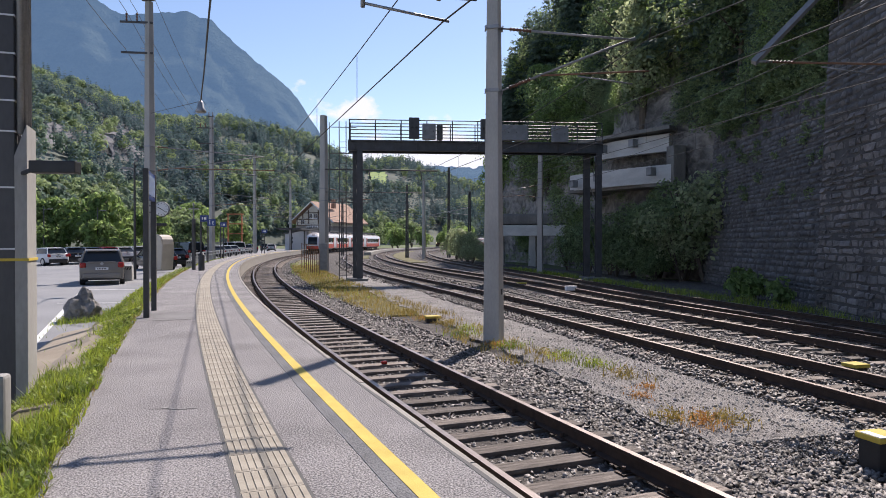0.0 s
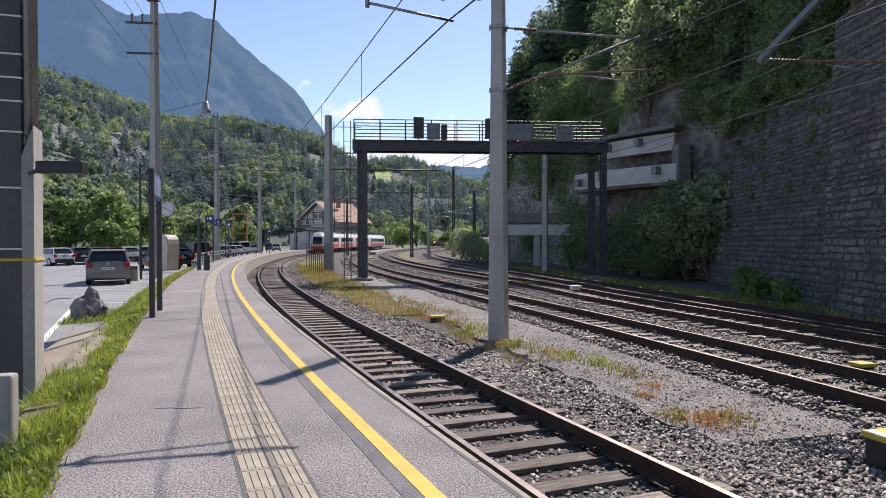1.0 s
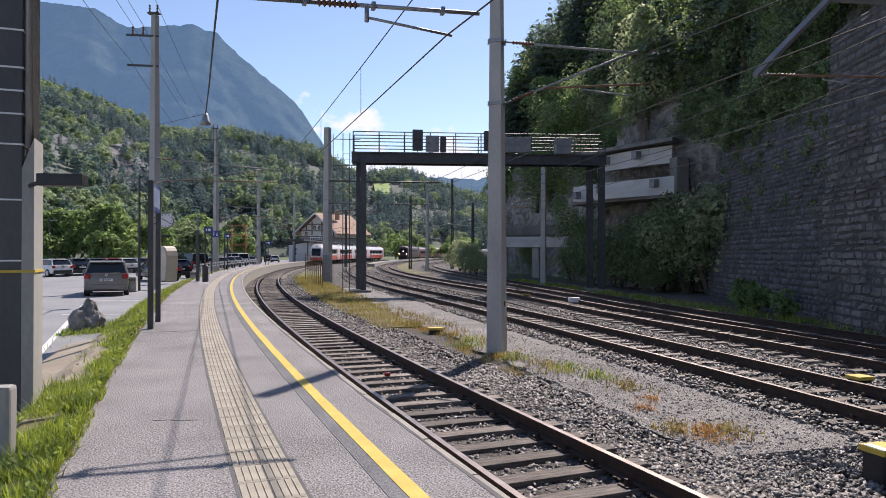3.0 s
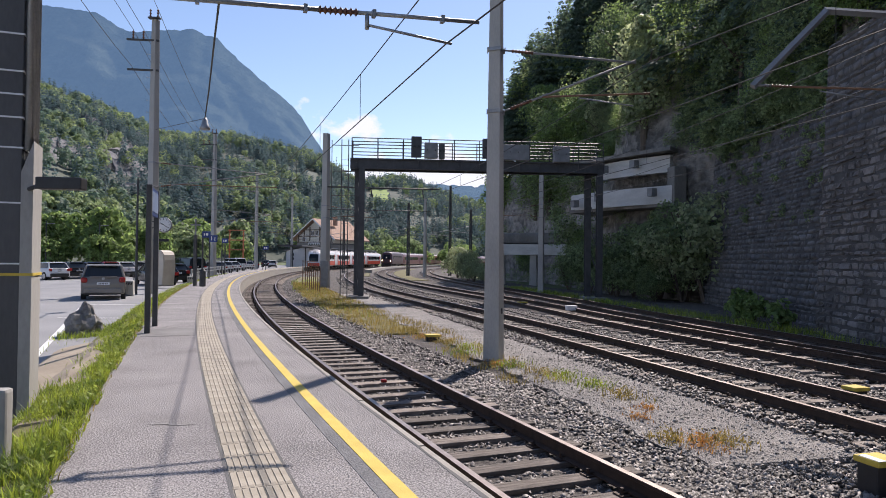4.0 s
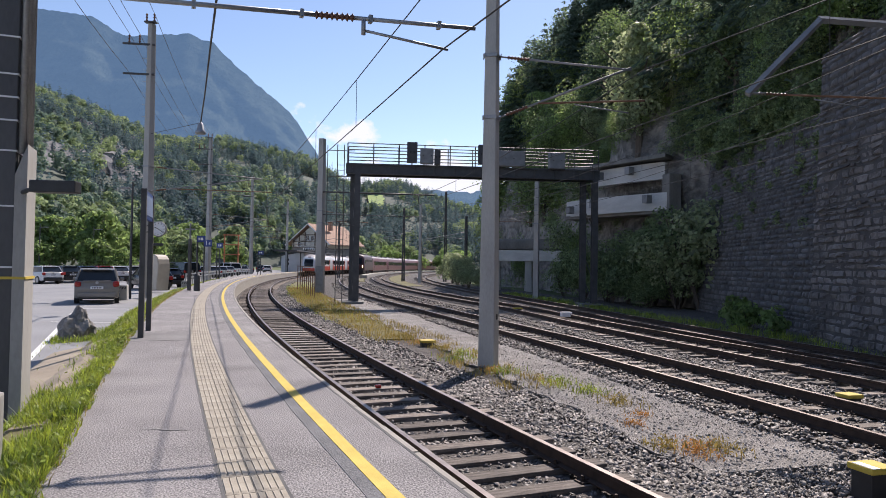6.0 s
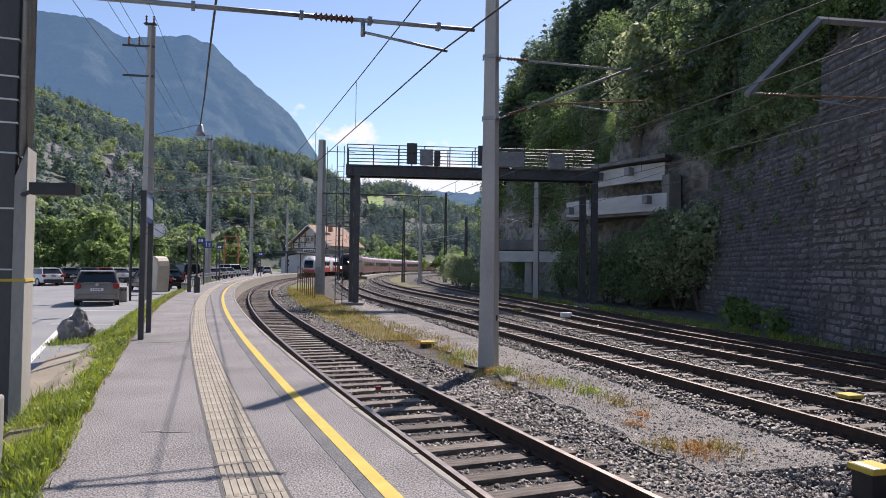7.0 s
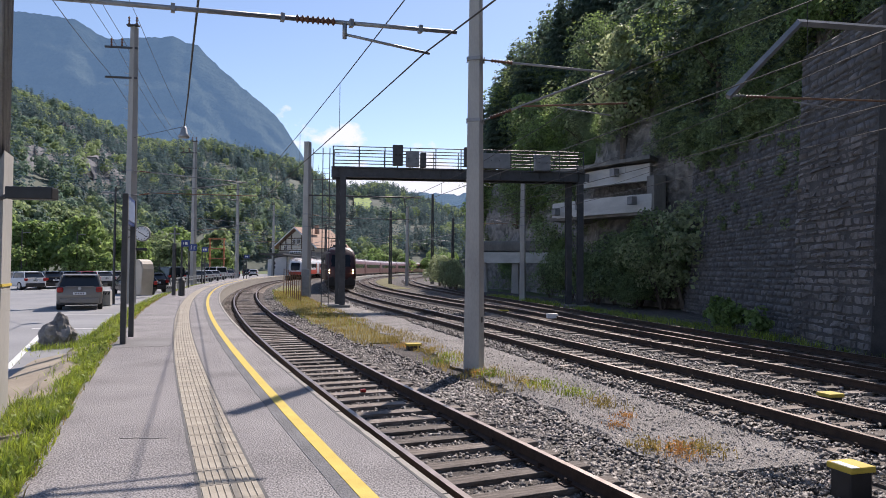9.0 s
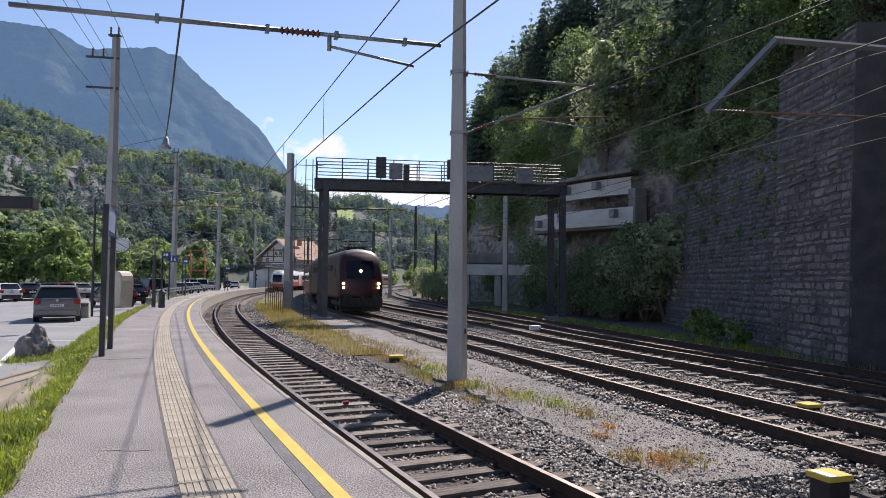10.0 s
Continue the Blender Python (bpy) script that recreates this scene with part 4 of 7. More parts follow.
RUSTY = material("rusty_tube", (0.12, 0.06, 0.035), (0.26, 0.15, 0.09), 4, 0.75, 0.2, 0.2, fine=40)


def make_masts():
    # the mast that stands between two tracks near the camera
    t = mast(1.22, 16.3, 9.95, 0.40, 0.235, label="tall tapered concrete catenary mast among weeds")
    tip = T2.at(T2.at_y(15.6))
    cantilever(t, (0, 0, 0), (tip.x - 1.22 - 0.4, tip.y - 16.3, 0), 7.65, 6.15, 0.30)
    bm = bmesh.new()
    box(bm, (0.16, -0.05, 1.35), (0.07, 0.1, 0.14), -20, 0.01)
    part("junction_box", bm, BLACK, t, "small black box")
    # masts along the car park
    for y, x, top in ((36.0, -15.55, 14.3), (71, -24.2, 14.6), (103, -28.6, 14.4), (140, -31.5, 14.4)):
        t = mast(x, y, top, 0.44, 0.27, label="tall concrete mast with power line brackets beside the car park", z0=-0.4)
        tip = T1.at(T1.at_y(y))
        L = max(3.5, min(6.2, tip.x - x))
        cantilever(t, (0, 0, 0), (L, 1.0, 0), 7.05, 5.75, 0.34)
        for z, dx in ((top - 1.15, 1.35), (top - 2.75, 1.3)):
            bm = bmesh.new()
            box(bm, (-dx / 2 + 0.1, -0.2, z + 0.4), (dx + 0.3, 0.1, 0.1), 8, 0.01)
            part("bracket", bm, DARK_STEEL, t, "dark steel bracket")
        for dx, z in ((-1.1, top - 0.7), (-0.55, top - 0.7), (-0.2, top + 0.45), (0.2, top + 0.45)):
            insulator(t, (dx, -0.2, z), (dx, -0.2, z + 0.45), 0.07, 3)
        bm = bmesh.new()
        box(bm, (0, -0.15, top + 0.44), (0.62, 0.3, 0.07), 0, 0.01)
        part("bracket", bm, DARK_STEEL, t, "dark steel bracket")
        for k in range(11):
            bm = bmesh.new()
            z = 6.6 + k * 0.62
            rod(bm, (-0.15, -0.1, z), (-0.36, -0.14, z), 0.012, seg=5)
            rod(bm, (-0.36, -0.14, z), (-0.36, -0.14, z + 0.07), 0.012, seg=5)
            part("step_iron", bm, STEEL, t)
    # masts beyond the gantry
    for x, y, top, w in ((-9.75, 55.5, 11.9, 0.58), (7.45, 52.0, 8.3, 0.42), (-2.6, 92, 9.9, 0.4)):
        t = mast(x, y, top, w, w * 0.72)
        if y > 90:
            continue
        tip = (T2 if x < 0 else T4).at_y(y)
        q = (T2 if x < 0 else T4).at(tip)
        cantilever(t, (0, 0, 0), (q.x - x, 1, 0), 6.9, 5.9, w * 0.8, 0.5)
        if x < 0:
            arm(t, (0, -0.2, 8.45), (9.3, 0.2, 8.35), 0.06, "cross_beam", DARK_STEEL)
            for dx in (3.7, 7.9):
                arm(t, (dx, 0, 8.4), (dx + 0.12, 0, 7.6), 0.05, "hanger", DARK_STEEL)
            arm(t, (0, -0.2, 6.6), (8.6, 0.2, 6.55), 0.03, "cross_wire", DARK_STEEL)
            bm = bmesh.new()
            box(bm, (0.0, -0.36, 1.3), (0.62, 0.12, 2.2), 0, 0.03)
            part("notice_box", bm, GREY_STEEL, t, "grey box fixed to the mast")
    # dark steel masts further along the curve
    for x, y, top in ((0.9, 104, 13.0), (3.6, 92, 8.4), (-5.3, 100, 10.0), (-17.5, 118, 9.0)):
        t = thing("steel_mast", "dark steel catenary mast beside the far tracks", "mast", pose(x, y, -0.95), group="steel masts")
        bm = bmesh.new()
        for e in (-0.15, 0.15):
            rod(bm, (e, 0, 0), (e * 0.6, 0, top + 0.95), 0.12, 0.09, 6)
        for k in range(12):
            z = top * k / 12
            rod(bm, (-0.14, 0, z), (0.14, 0, z + top / 12), 0.02, seg=5)
        part("lattice", bm, DARK_STEEL, t)
        arm(t, (0, 0, 7.2), (-3.0, 0.5, 6.6), 0.04, "arm", STEEL)
        arm(t, (0, 0, 6.2), (-3.0, 0.5, 6.5), 0.03, "arm", STEEL)


def make_near_mast():
    """The broad panelled mast at the platform, whose boom reaches over the first track."""
    m = Matrix.Translation((-4.615, 7.52, -0.2)) @ pose(0, 0, 0, 0, 0, 21)
    t = thing("boom_mast", "broad dark grey mast with steel bands and light concrete edge", "mast", m)
    bm = bmesh.new()
    box(bm, (-0.62, 0.29, 4.9), (1.0, 0.5, 9.8), 0, 0.012)
    part("panel_shaft", bm, ANTHRACITE, t, "dark grey panelled shaft")
    bm = bmesh.new()
    prism(bm, [(-0.12, 0), (0.0, 0), (0.0, 3.1), (-0.12, 2.75)], 0.02, 0.52)
    part("concrete_edge", bm, CONCRETE, t, "pale board-marked concrete edge")
    for y, x, r in ((0.08, -0.07, 0.035), (0.2, -0.05, 0.03), (0.33, -0.06, 0.035), (0.45, -0.05, 0.025)):
        bm = bmesh.new()
        rod(bm, (x, y, 3.0), (x, y, 9.8), r, seg=8)
        part("cable_duct", bm, STEEL, t, "grey vertical cable duct", True)
    for z in (1.72, 2.40, 3.02, 3.36, 3.62, 3.88, 4.30, 5.25, 6.2):
        bm = bmesh.new()
        box(bm, (-0.62, 0.29, z), (1.02, 0.52, 0.018))
        part("steel_band", bm, SIGN_WHITE, t, "bright steel band")
    bm = bmesh.new()
    box(bm, (-0.56, 0.28, 1.60), (1.145, 0.53, 0.03))
    part("yellow_band", bm, YELLOW, t, "yellow marking band")
    # the boom
    inv = m.inverted()
    root, tip = inv @ Vector((-4.75, 8.1, 4.86)), inv @ Vector((0.47, 9.6, 5.02))
    d = (tip - root).normalized()
    arm(t, root, root + d * 3.2, 0.033, "boom", STEEL)
    insulator(t, root + d * 3.15, root + d * 3.7, 0.06, 8)
    arm(t, root + d * 3.65, tip, 0.030, "boom", STEEL)
    e = root + d * 3.82
    arm(t, e, e + Vector((0, 0, -0.22)), 0.03, "drop_bracket", STEEL)
    arm(t, e + Vector((0.0, 0, -0.16)), e + d * 1.15 + Vector((0.1, 0.1, -0.30)), 0.02, "steady_arm", STEEL)
    for f in (0.3, 0.55, 0.72, 0.9):
        bm = bmesh.new()
        box(bm, root + (tip - root) * f, (0.05, 0.09, 0.1))
        part("tube_clamp", bm, STEEL, t)
    # flat lamp housing on a bracket
    lb = thing("platform_display", "slim black display box on a mast bracket", "display")
    bm = bmesh.new()
    box(bm, (-3.97, 6.95, 2.36), (0.45, 0.16, 0.125), 6, 0.012)
    part("housing", bm, BLACK, lb)
    bm = bmesh.new()
    rod(bm, (-4.72, 7.6, 2.36), (-4.2, 7.0, 2.36), 0.025, seg=8)
    part("bracket", bm, DARK_STEEL, lb)
    # its post beside the verge: a round concrete stub
    st = thing("concrete_post", "short weathered concrete post in the grass", "post")
    bm = bmesh.new()
    box(bm, (-3.62, 5.5, 0.12), (0.15, 0.15, 0.8), 10, 0.03)
    part("post_body", bm, CONCRETE, st)


def make_gantry():
    g = thing("signal_gantry", "dark steel signal gantry spanning the tracks with railings", "gantry")
    zb, zt = 7.1, 7.72
    a, b = Vector((-5.75, 41.0, 0)), Vector((10.0, 42.4, 0))
    d = (b - a).normalized()
    ang = math.degrees(math.atan2(d.y, d.x))
    nrm = Vector((-d.y, d.x, 0))
    L = (b - a).length

    def at(u, v, z):
        return a + d * u + nrm * v + Vector((0, 0, z))
    for v, nm in ((0.0, "girder"), (1.1, "girder")):
        bm = bmesh.new()
        for z, w, h in ((zb + 0.03, 0.24, 0.05), ((zb + zt) / 2, 0.03, zt - zb - 0.06), (zt - 0.03, 0.24, 0.05)):
            box(bm, at(L / 2, v, z), (L, w, h), ang)
        for k in range(13):
            box(bm, at(0.4 + k * (L - 0.8) / 12, v, (zb + zt) / 2), (0.02, 0.2, zt - zb - 0.1), ang)
        part(nm, bm, DARK_STEEL, g)
    bm = bmesh.new()
    box(bm, at(L / 2, 0.55, zt + 0.02), (L, 1.2, 0.04), ang)
    part("walkway", bm, DARK_STEEL, g)
    for v in (-0.08, 1.18):
        for k in range(11):
            bm = bmesh.new()
            rod(bm, at(0.1 + k * (L - 0.2) / 10, v, zt), at(0.1 + k * (L - 0.2) / 10, v, zt + 1.25), 0.035, seg=6)
            part("railing_post", bm, DARK_STEEL, g)
        for z in (0.4, 0.85, 1.25):
            bm = bmesh.new()
            rod(bm, at(0.1, v, zt + z), at(L - 0.1, v, zt + z), 0.03, seg=6)
            part("rail_bar", bm, DARK_STEEL, g)
    for u in (0.72, L - 0.3):
        for v in (0.0, 1.1):
            bm = bmesh.new()
            p = at(u - (0.45 if v and u > 5 else 0.3 if v else 0), v * 0.9, 0)
            box(bm, (p.x, p.y, (zb - 0.95) / 2), (0.16, 0.32, zb + 0.95), ang)
            for e in (-1, 1):
                q = p + nrm * e * 0.17
                box(bm, (q.x, q.y, (zb - 0.95) / 2), (0.34, 0.03, zb + 0.95), ang)
            part("leg", bm, DARK_STEEL, g)
        bm = bmesh.new()
        p = at(u - 0.15, 0.5, -0.8)
        box(bm, p, (1.3, 2.0, 0.35), ang, 0.03)
        part("footing", bm, CONCRETE_DARK, g, "concrete footing")
        bm = bmesh.new()
        for k in range(5):
            z0 = -0.6 + k * 1.5
            rod(bm, at(u - 0.1, 0.0, z0), at(u - 0.35, 1.0, z0 + 1.5), 0.03, seg=5)
        part("brace", bm, DARK_STEEL, g)
    # ladder with cage at one end
    bm = bmesh.new()
    for e in (0.0, 0.42):
        rod(bm, at(-0.15 - e, 0.9, -0.8), at(-0.15 - e, 0.9, zt + 1.3), 0.03, seg=6)
    for k in range(26):
        rod(bm, at(-0.15, 0.9, -0.5 + k * 0.33), at(-0.57, 0.9, -0.5 + k * 0.33), 0.014, seg=5)
    for z in (2.5, 4.0, 5.5, 7.0, 8.6):
        rod(bm, at(0.5, 0.6, z), at(-1.15, 0.6, z), 0.025, seg=5)
    rod(bm, at(-1.15, 0.6, 2.2), at(-1.15, 0.6, 8.9), 0.025, seg=5)
    part("ladder", bm, DARK_STEEL, g)
    for u, w, h, dz in ((4.0, 0.62, 1.25, 0.75), (4.9, 0.8, 0.95, 0.55), (5.55, 0.35, 0.9, 0.5), (8.35, 0.55, 1.2, 0.75), (10.0, 1.9, 0.95, 0.55), (13.0, 1.0, 1.0, 0.5)):
        s = thing("signal_cabinet" if w > 0.7 else "railway_signal", "grey metal signal housing on the gantry", "signal", group="gantry signals")
        p = at(u, -0.2, zt + dz)
        bm = bmesh.new()
        box(bm, p, (w, 0.4, h), ang, 0.03)
        part("housing", bm, GREY_STEEL if w > 0.7 else DARK_STEEL, s)
        for e in ((-0.12, 0.12) if w < 0.7 else (-0.25, 0.25)):
            bm = bmesh.new()
            q = p + d * e - nrm * 0.23
            rod(bm, q + nrm * 0.06, q - nrm * 0.05, 0.07 if w < 0.7 else 0.03, seg=10)
            part("lens" if w < 0.7 else "latch", bm, BLACK, s)
        bm = bmesh.new()
        rod(bm, at(u, -0.1, zt), at(u, -0.1, zt + dz), 0.04, seg=6)
        part("stand", bm, DARK_STEEL, s)


def make_portal():
    """A cantilever frame from the wall side that holds the wires of the second track."""
    t = thing("portal_arm", "grey square steel arm holding wires over the tracks", "catenary arm")
    bm = bmesh.new()
    tube(bm, [(5.94, 13.0, 5.02), (7.46, 13.15, 6.57)], 0.075, 4)
    part("strut", bm, GREY_STEEL, t)
    bm = bmesh.new()
    tube(bm, [(7.41, 13.15, 6.57), (12.95, 13.8, 6.52)], 0.075, 4)
    part("beam", bm, GREY_STEEL, t)
    arm(t, (5.95, 13.0, 5.05), (6.3, 13.02, 5.05), 0.025)
    insulator(t, (6.15, 13.02, 5.05), (6.75, 13.05, 5.04), 0.035, 8)
    arm(t, (6.7, 13.05, 5.04), (12.9, 13.7, 5.10), 0.022, "registration_tube", RUSTY)
    arm(t, (7.3, 13.1, 4.97), (8.4, 13.2, 4.84), 0.014, "steady_arm")
    bm = bmesh.new()
    box(bm, (13.05, 13.8, 3.4), (0.4, 0.4, 8.7), 0, 0.02, 0.8)
    part("upright", bm, CONCRETE, t)


def wire(name, label, pts, r=0.008):
    bm = bmesh.new()
    tube(bm, pts, r, 5)
    return tagged(part(name, bm, WIRE), label, "wire")


def overhead(line, y0, y1, supports, stagger=0.25, zc=4.98, zm=6.25, dip=0.82):
    pts_c, pts_m = [], []
    sup = [line.at_y(y) for y in supports]
    bm = bmesh.new()
    for a, b in zip(sup, sup[1:]):
        n = max(4, int((b - a) / 5))
        i = sup.index(a)
        for k in range(n + (b == sup[-1])):
            u = k / n
            s = a + (b - a) * u
            p0, p1 = line.at(a, stagger * (-1) ** i if line is not T1 else -0.03), line.at(b, stagger * (-1) ** (i + 1) if line is not T1 else -0.03)
            q = p0.lerp(p1, u)
            zz = zm - 4 * dip * u * (1 - u) * min(1, (b - a) / 40)
            pts_c.append((q.x, q.y, zc))
            pts_m.append((q.x, q.y, zz))
            if 0 < k < n:
                rod(bm, (q.x, q.y, zc), (q.x, q.y, zz), 0.006, seg=4)
    w = thing("overhead_line", "overhead contact line with droppers", "overhead line", group="overhead lines")
    tagged(part("dropper_set", bm, WIRE, w), kind="stuff")
    for nm, p, r in (("contact_wire", pts_c, 0.012), ("messenger_wire", pts_m, 0.011)):
        bm = bmesh.new()
        tube(bm, p, r, 5)
        part(nm, bm, WIRE, w)


def make_wires():
    overhead(T1, -2, 150, [-2, 9.6, 37, 72, 104, 141], zc=4.70, zm=5.85, dip=0.2)
    overhead(T2, -15, 200, [-15, 15.6, 56, 92, 130, 170, 210])
    overhead(T3, -15, 200, [-15, 13.3, 53, 92, 130, 170, 210])
    overhead(T4, -15, 180, [-15, 13.8, 53, 92, 130, 170])
    # power lines on the tall masts
    for dx, z in ((-1.1, 14.1), (-0.55, 14.1), (0.2, 15.2), (-1.2, 12.2)):
        pts = []
        for (x0, y0), (x1, y1) in (((-6.0, 2.0), (-15.55, 36)), ((-15.55, 36), (-24.2, 71)), ((-24.2, 71), (-28.6, 103)), ((-28.6, 103), (-31.5, 140))):
            for k in range(8):
                u = k / 8
                pts.append((x0 + (x1 - x0) * u + dx, y0 + (y1 - y0) * u - 0.2, z - 0.4 - 2.4 * u * (1 - u)))
        wire("power_line", "thin dark power line strung between tall masts", pts, 0.014)
    # the cable that carries a bell-shaped lamp
    la = thing("hanging_lamp", "bell-shaped grey lamp hanging on a dark cable", "lamp")
    bm = bmesh.new()
    tube(bm, [(-3.81, 11.6, 7.22), (-6.1, 17.7, 7.38), (-8.4, 23.9, 7.58), (-10.7, 30, 7.8)], 0.026, 6)
    tube(bm, [(-10.7, 30, 7.8), (-15.5, 36, 8.4)], 0.012, 6)
    part("cable", bm, WIRE, la)
    bm = bmesh.new()
    lathe(bm, [(0.05, 0.45), (0.12, 0.35), (0.16, 0.12), (0.24, 0.0), (0.22, -0.08), (0.06, -0.08)], (-10.7, 30, 7.38), 14)
    part("shade", bm, STEEL, la, "grey bell-shaped shade", True)


make_near_mast()
make_masts()
make_gantry()
make_portal()
make_wires()

# ---- trains ----
LOCO_RED = material("dark_maroon_paint", (0.035, 0.011, 0.013), (0.060, 0.017, 0.019), 1.5, 0.45, 0.05, fine=20)
COACH_RED = material("coach_maroon_paint", (0.115, 0.022, 0.024), (0.17, 0.036, 0.037), 1.0, 0.35, 0.05, fine=12)
COACH_ROOF = material("grey_train_roof", (0.24, 0.22, 0.22), (0.36, 0.34, 0.34), 1.0, 0.6, 0.1, fine=12)
UNDERFRAME = material("dirty_underframe", (0.020, 0.018, 0.017), (0.05, 0.046, 0.042), 3, 0.8, 0.3, fine=20)
TRAIN_WHITE = material("white_train_paint", (0.62, 0.62, 0.62), (0.76, 0.76, 0.76), 1, 0.4, 0.03, fine=12)
TRAIN_RED = material("bright_red_train_paint", (0.50, 0.06, 0.035), (0.62, 0.09, 0.05), 1, 0.4, 0.03, fine=12)
HEADLIGHT = material("lit_headlight", (0.9, 0.8, 0.6), (1, 0.9, 0.7), 3, 0.3, 0, glow=(1.0, 0.70, 0.36, 9))


def section(height, half, foot):
    """One side of a carriage's cross-section from the sill to the crown of the roof."""
    h = height
    return [(half * 0.97, foot), (half, foot + 0.25), (half, 2.0), (half * 0.985, 2.6), (half * 0.94, h - 0.75), (half * 0.84, h - 0.35), (half * 0.60, h - 0.12), (half * 0.25, h - 0.02), (0.03, h)]


def hull(stations, prof):
    """A closed body: stations of (y, width factor, and how far the top leans back)."""
    bm = bmesh.new()
    rings = []
    zmax, zmin = prof[-1][1], prof[0][1]
    for y, kx, kz, lean in stations:
        ring = []
        for x, z in prof + [(-x, z) for x, z in prof[::-1]]:
            zz = zmin + (z - zmin) * kz
            u = max(0.0, (zz - 1.9) / (zmax - 1.9))
            ring.append(bm.verts.new((x * kx, y + lean * u ** 1.3, zz)))
        rings.append(ring)
    n = len(rings[0])
    for a, b in zip(rings, rings[1:]):
        for j in range(n):
            bm.faces.new((a[j], a[(j + 1) % n], b[(j + 1) % n], b[j]))
    for ring in (rings[0], rings[-1]):
        for j in range(n // 2 - 1):
            bm.faces.new((ring[j], ring[j + 1], ring[n - 2 - j], ring[n - 1 - j]))
    return bm


def split_roof(ob, roof, z):
    ob.data.materials.append(roof)
    for p in ob.data.polygons:
        if p.center.z > z:
            p.material_index = 1


def bogie(t, y, r=0.5, wb=2.6):
    b = bmesh.new()
    for x in (-1.05, 1.05):
        box(b, (x, y, 0.62), (0.16, wb + 1.1, 0.28), bevel=0.04)
    box(b, (0, y, 0.6), (2.1, 0.5, 0.3))
    f = part("bogie", b, UNDERFRAME, t, "dark bogie frame")
    for dy in (-wb / 2, wb / 2):
        w = bmesh.new()
        for x in (-0.755, 0.755):
            rod(w, (x - 0.065, y + dy, r), (x + 0.065, y + dy, r), r, seg=20)
        rod(w, (-0.75, y + dy, r), (0.75, y + dy, r), 0.08, seg=8)
        part("wheelset", w, RAIL_SIDE, f)


def pane(t, side, y0, y1, z0, z1, half, name="window"):
    bm = bmesh.new()
    box(bm, (side * (half + 0.004), (y0 + y1) / 2, (z0 + z1) / 2), (0.03, y1 - y0, z1 - z0), bevel=0.012)
    return part(name, bm, WINDOW, t)


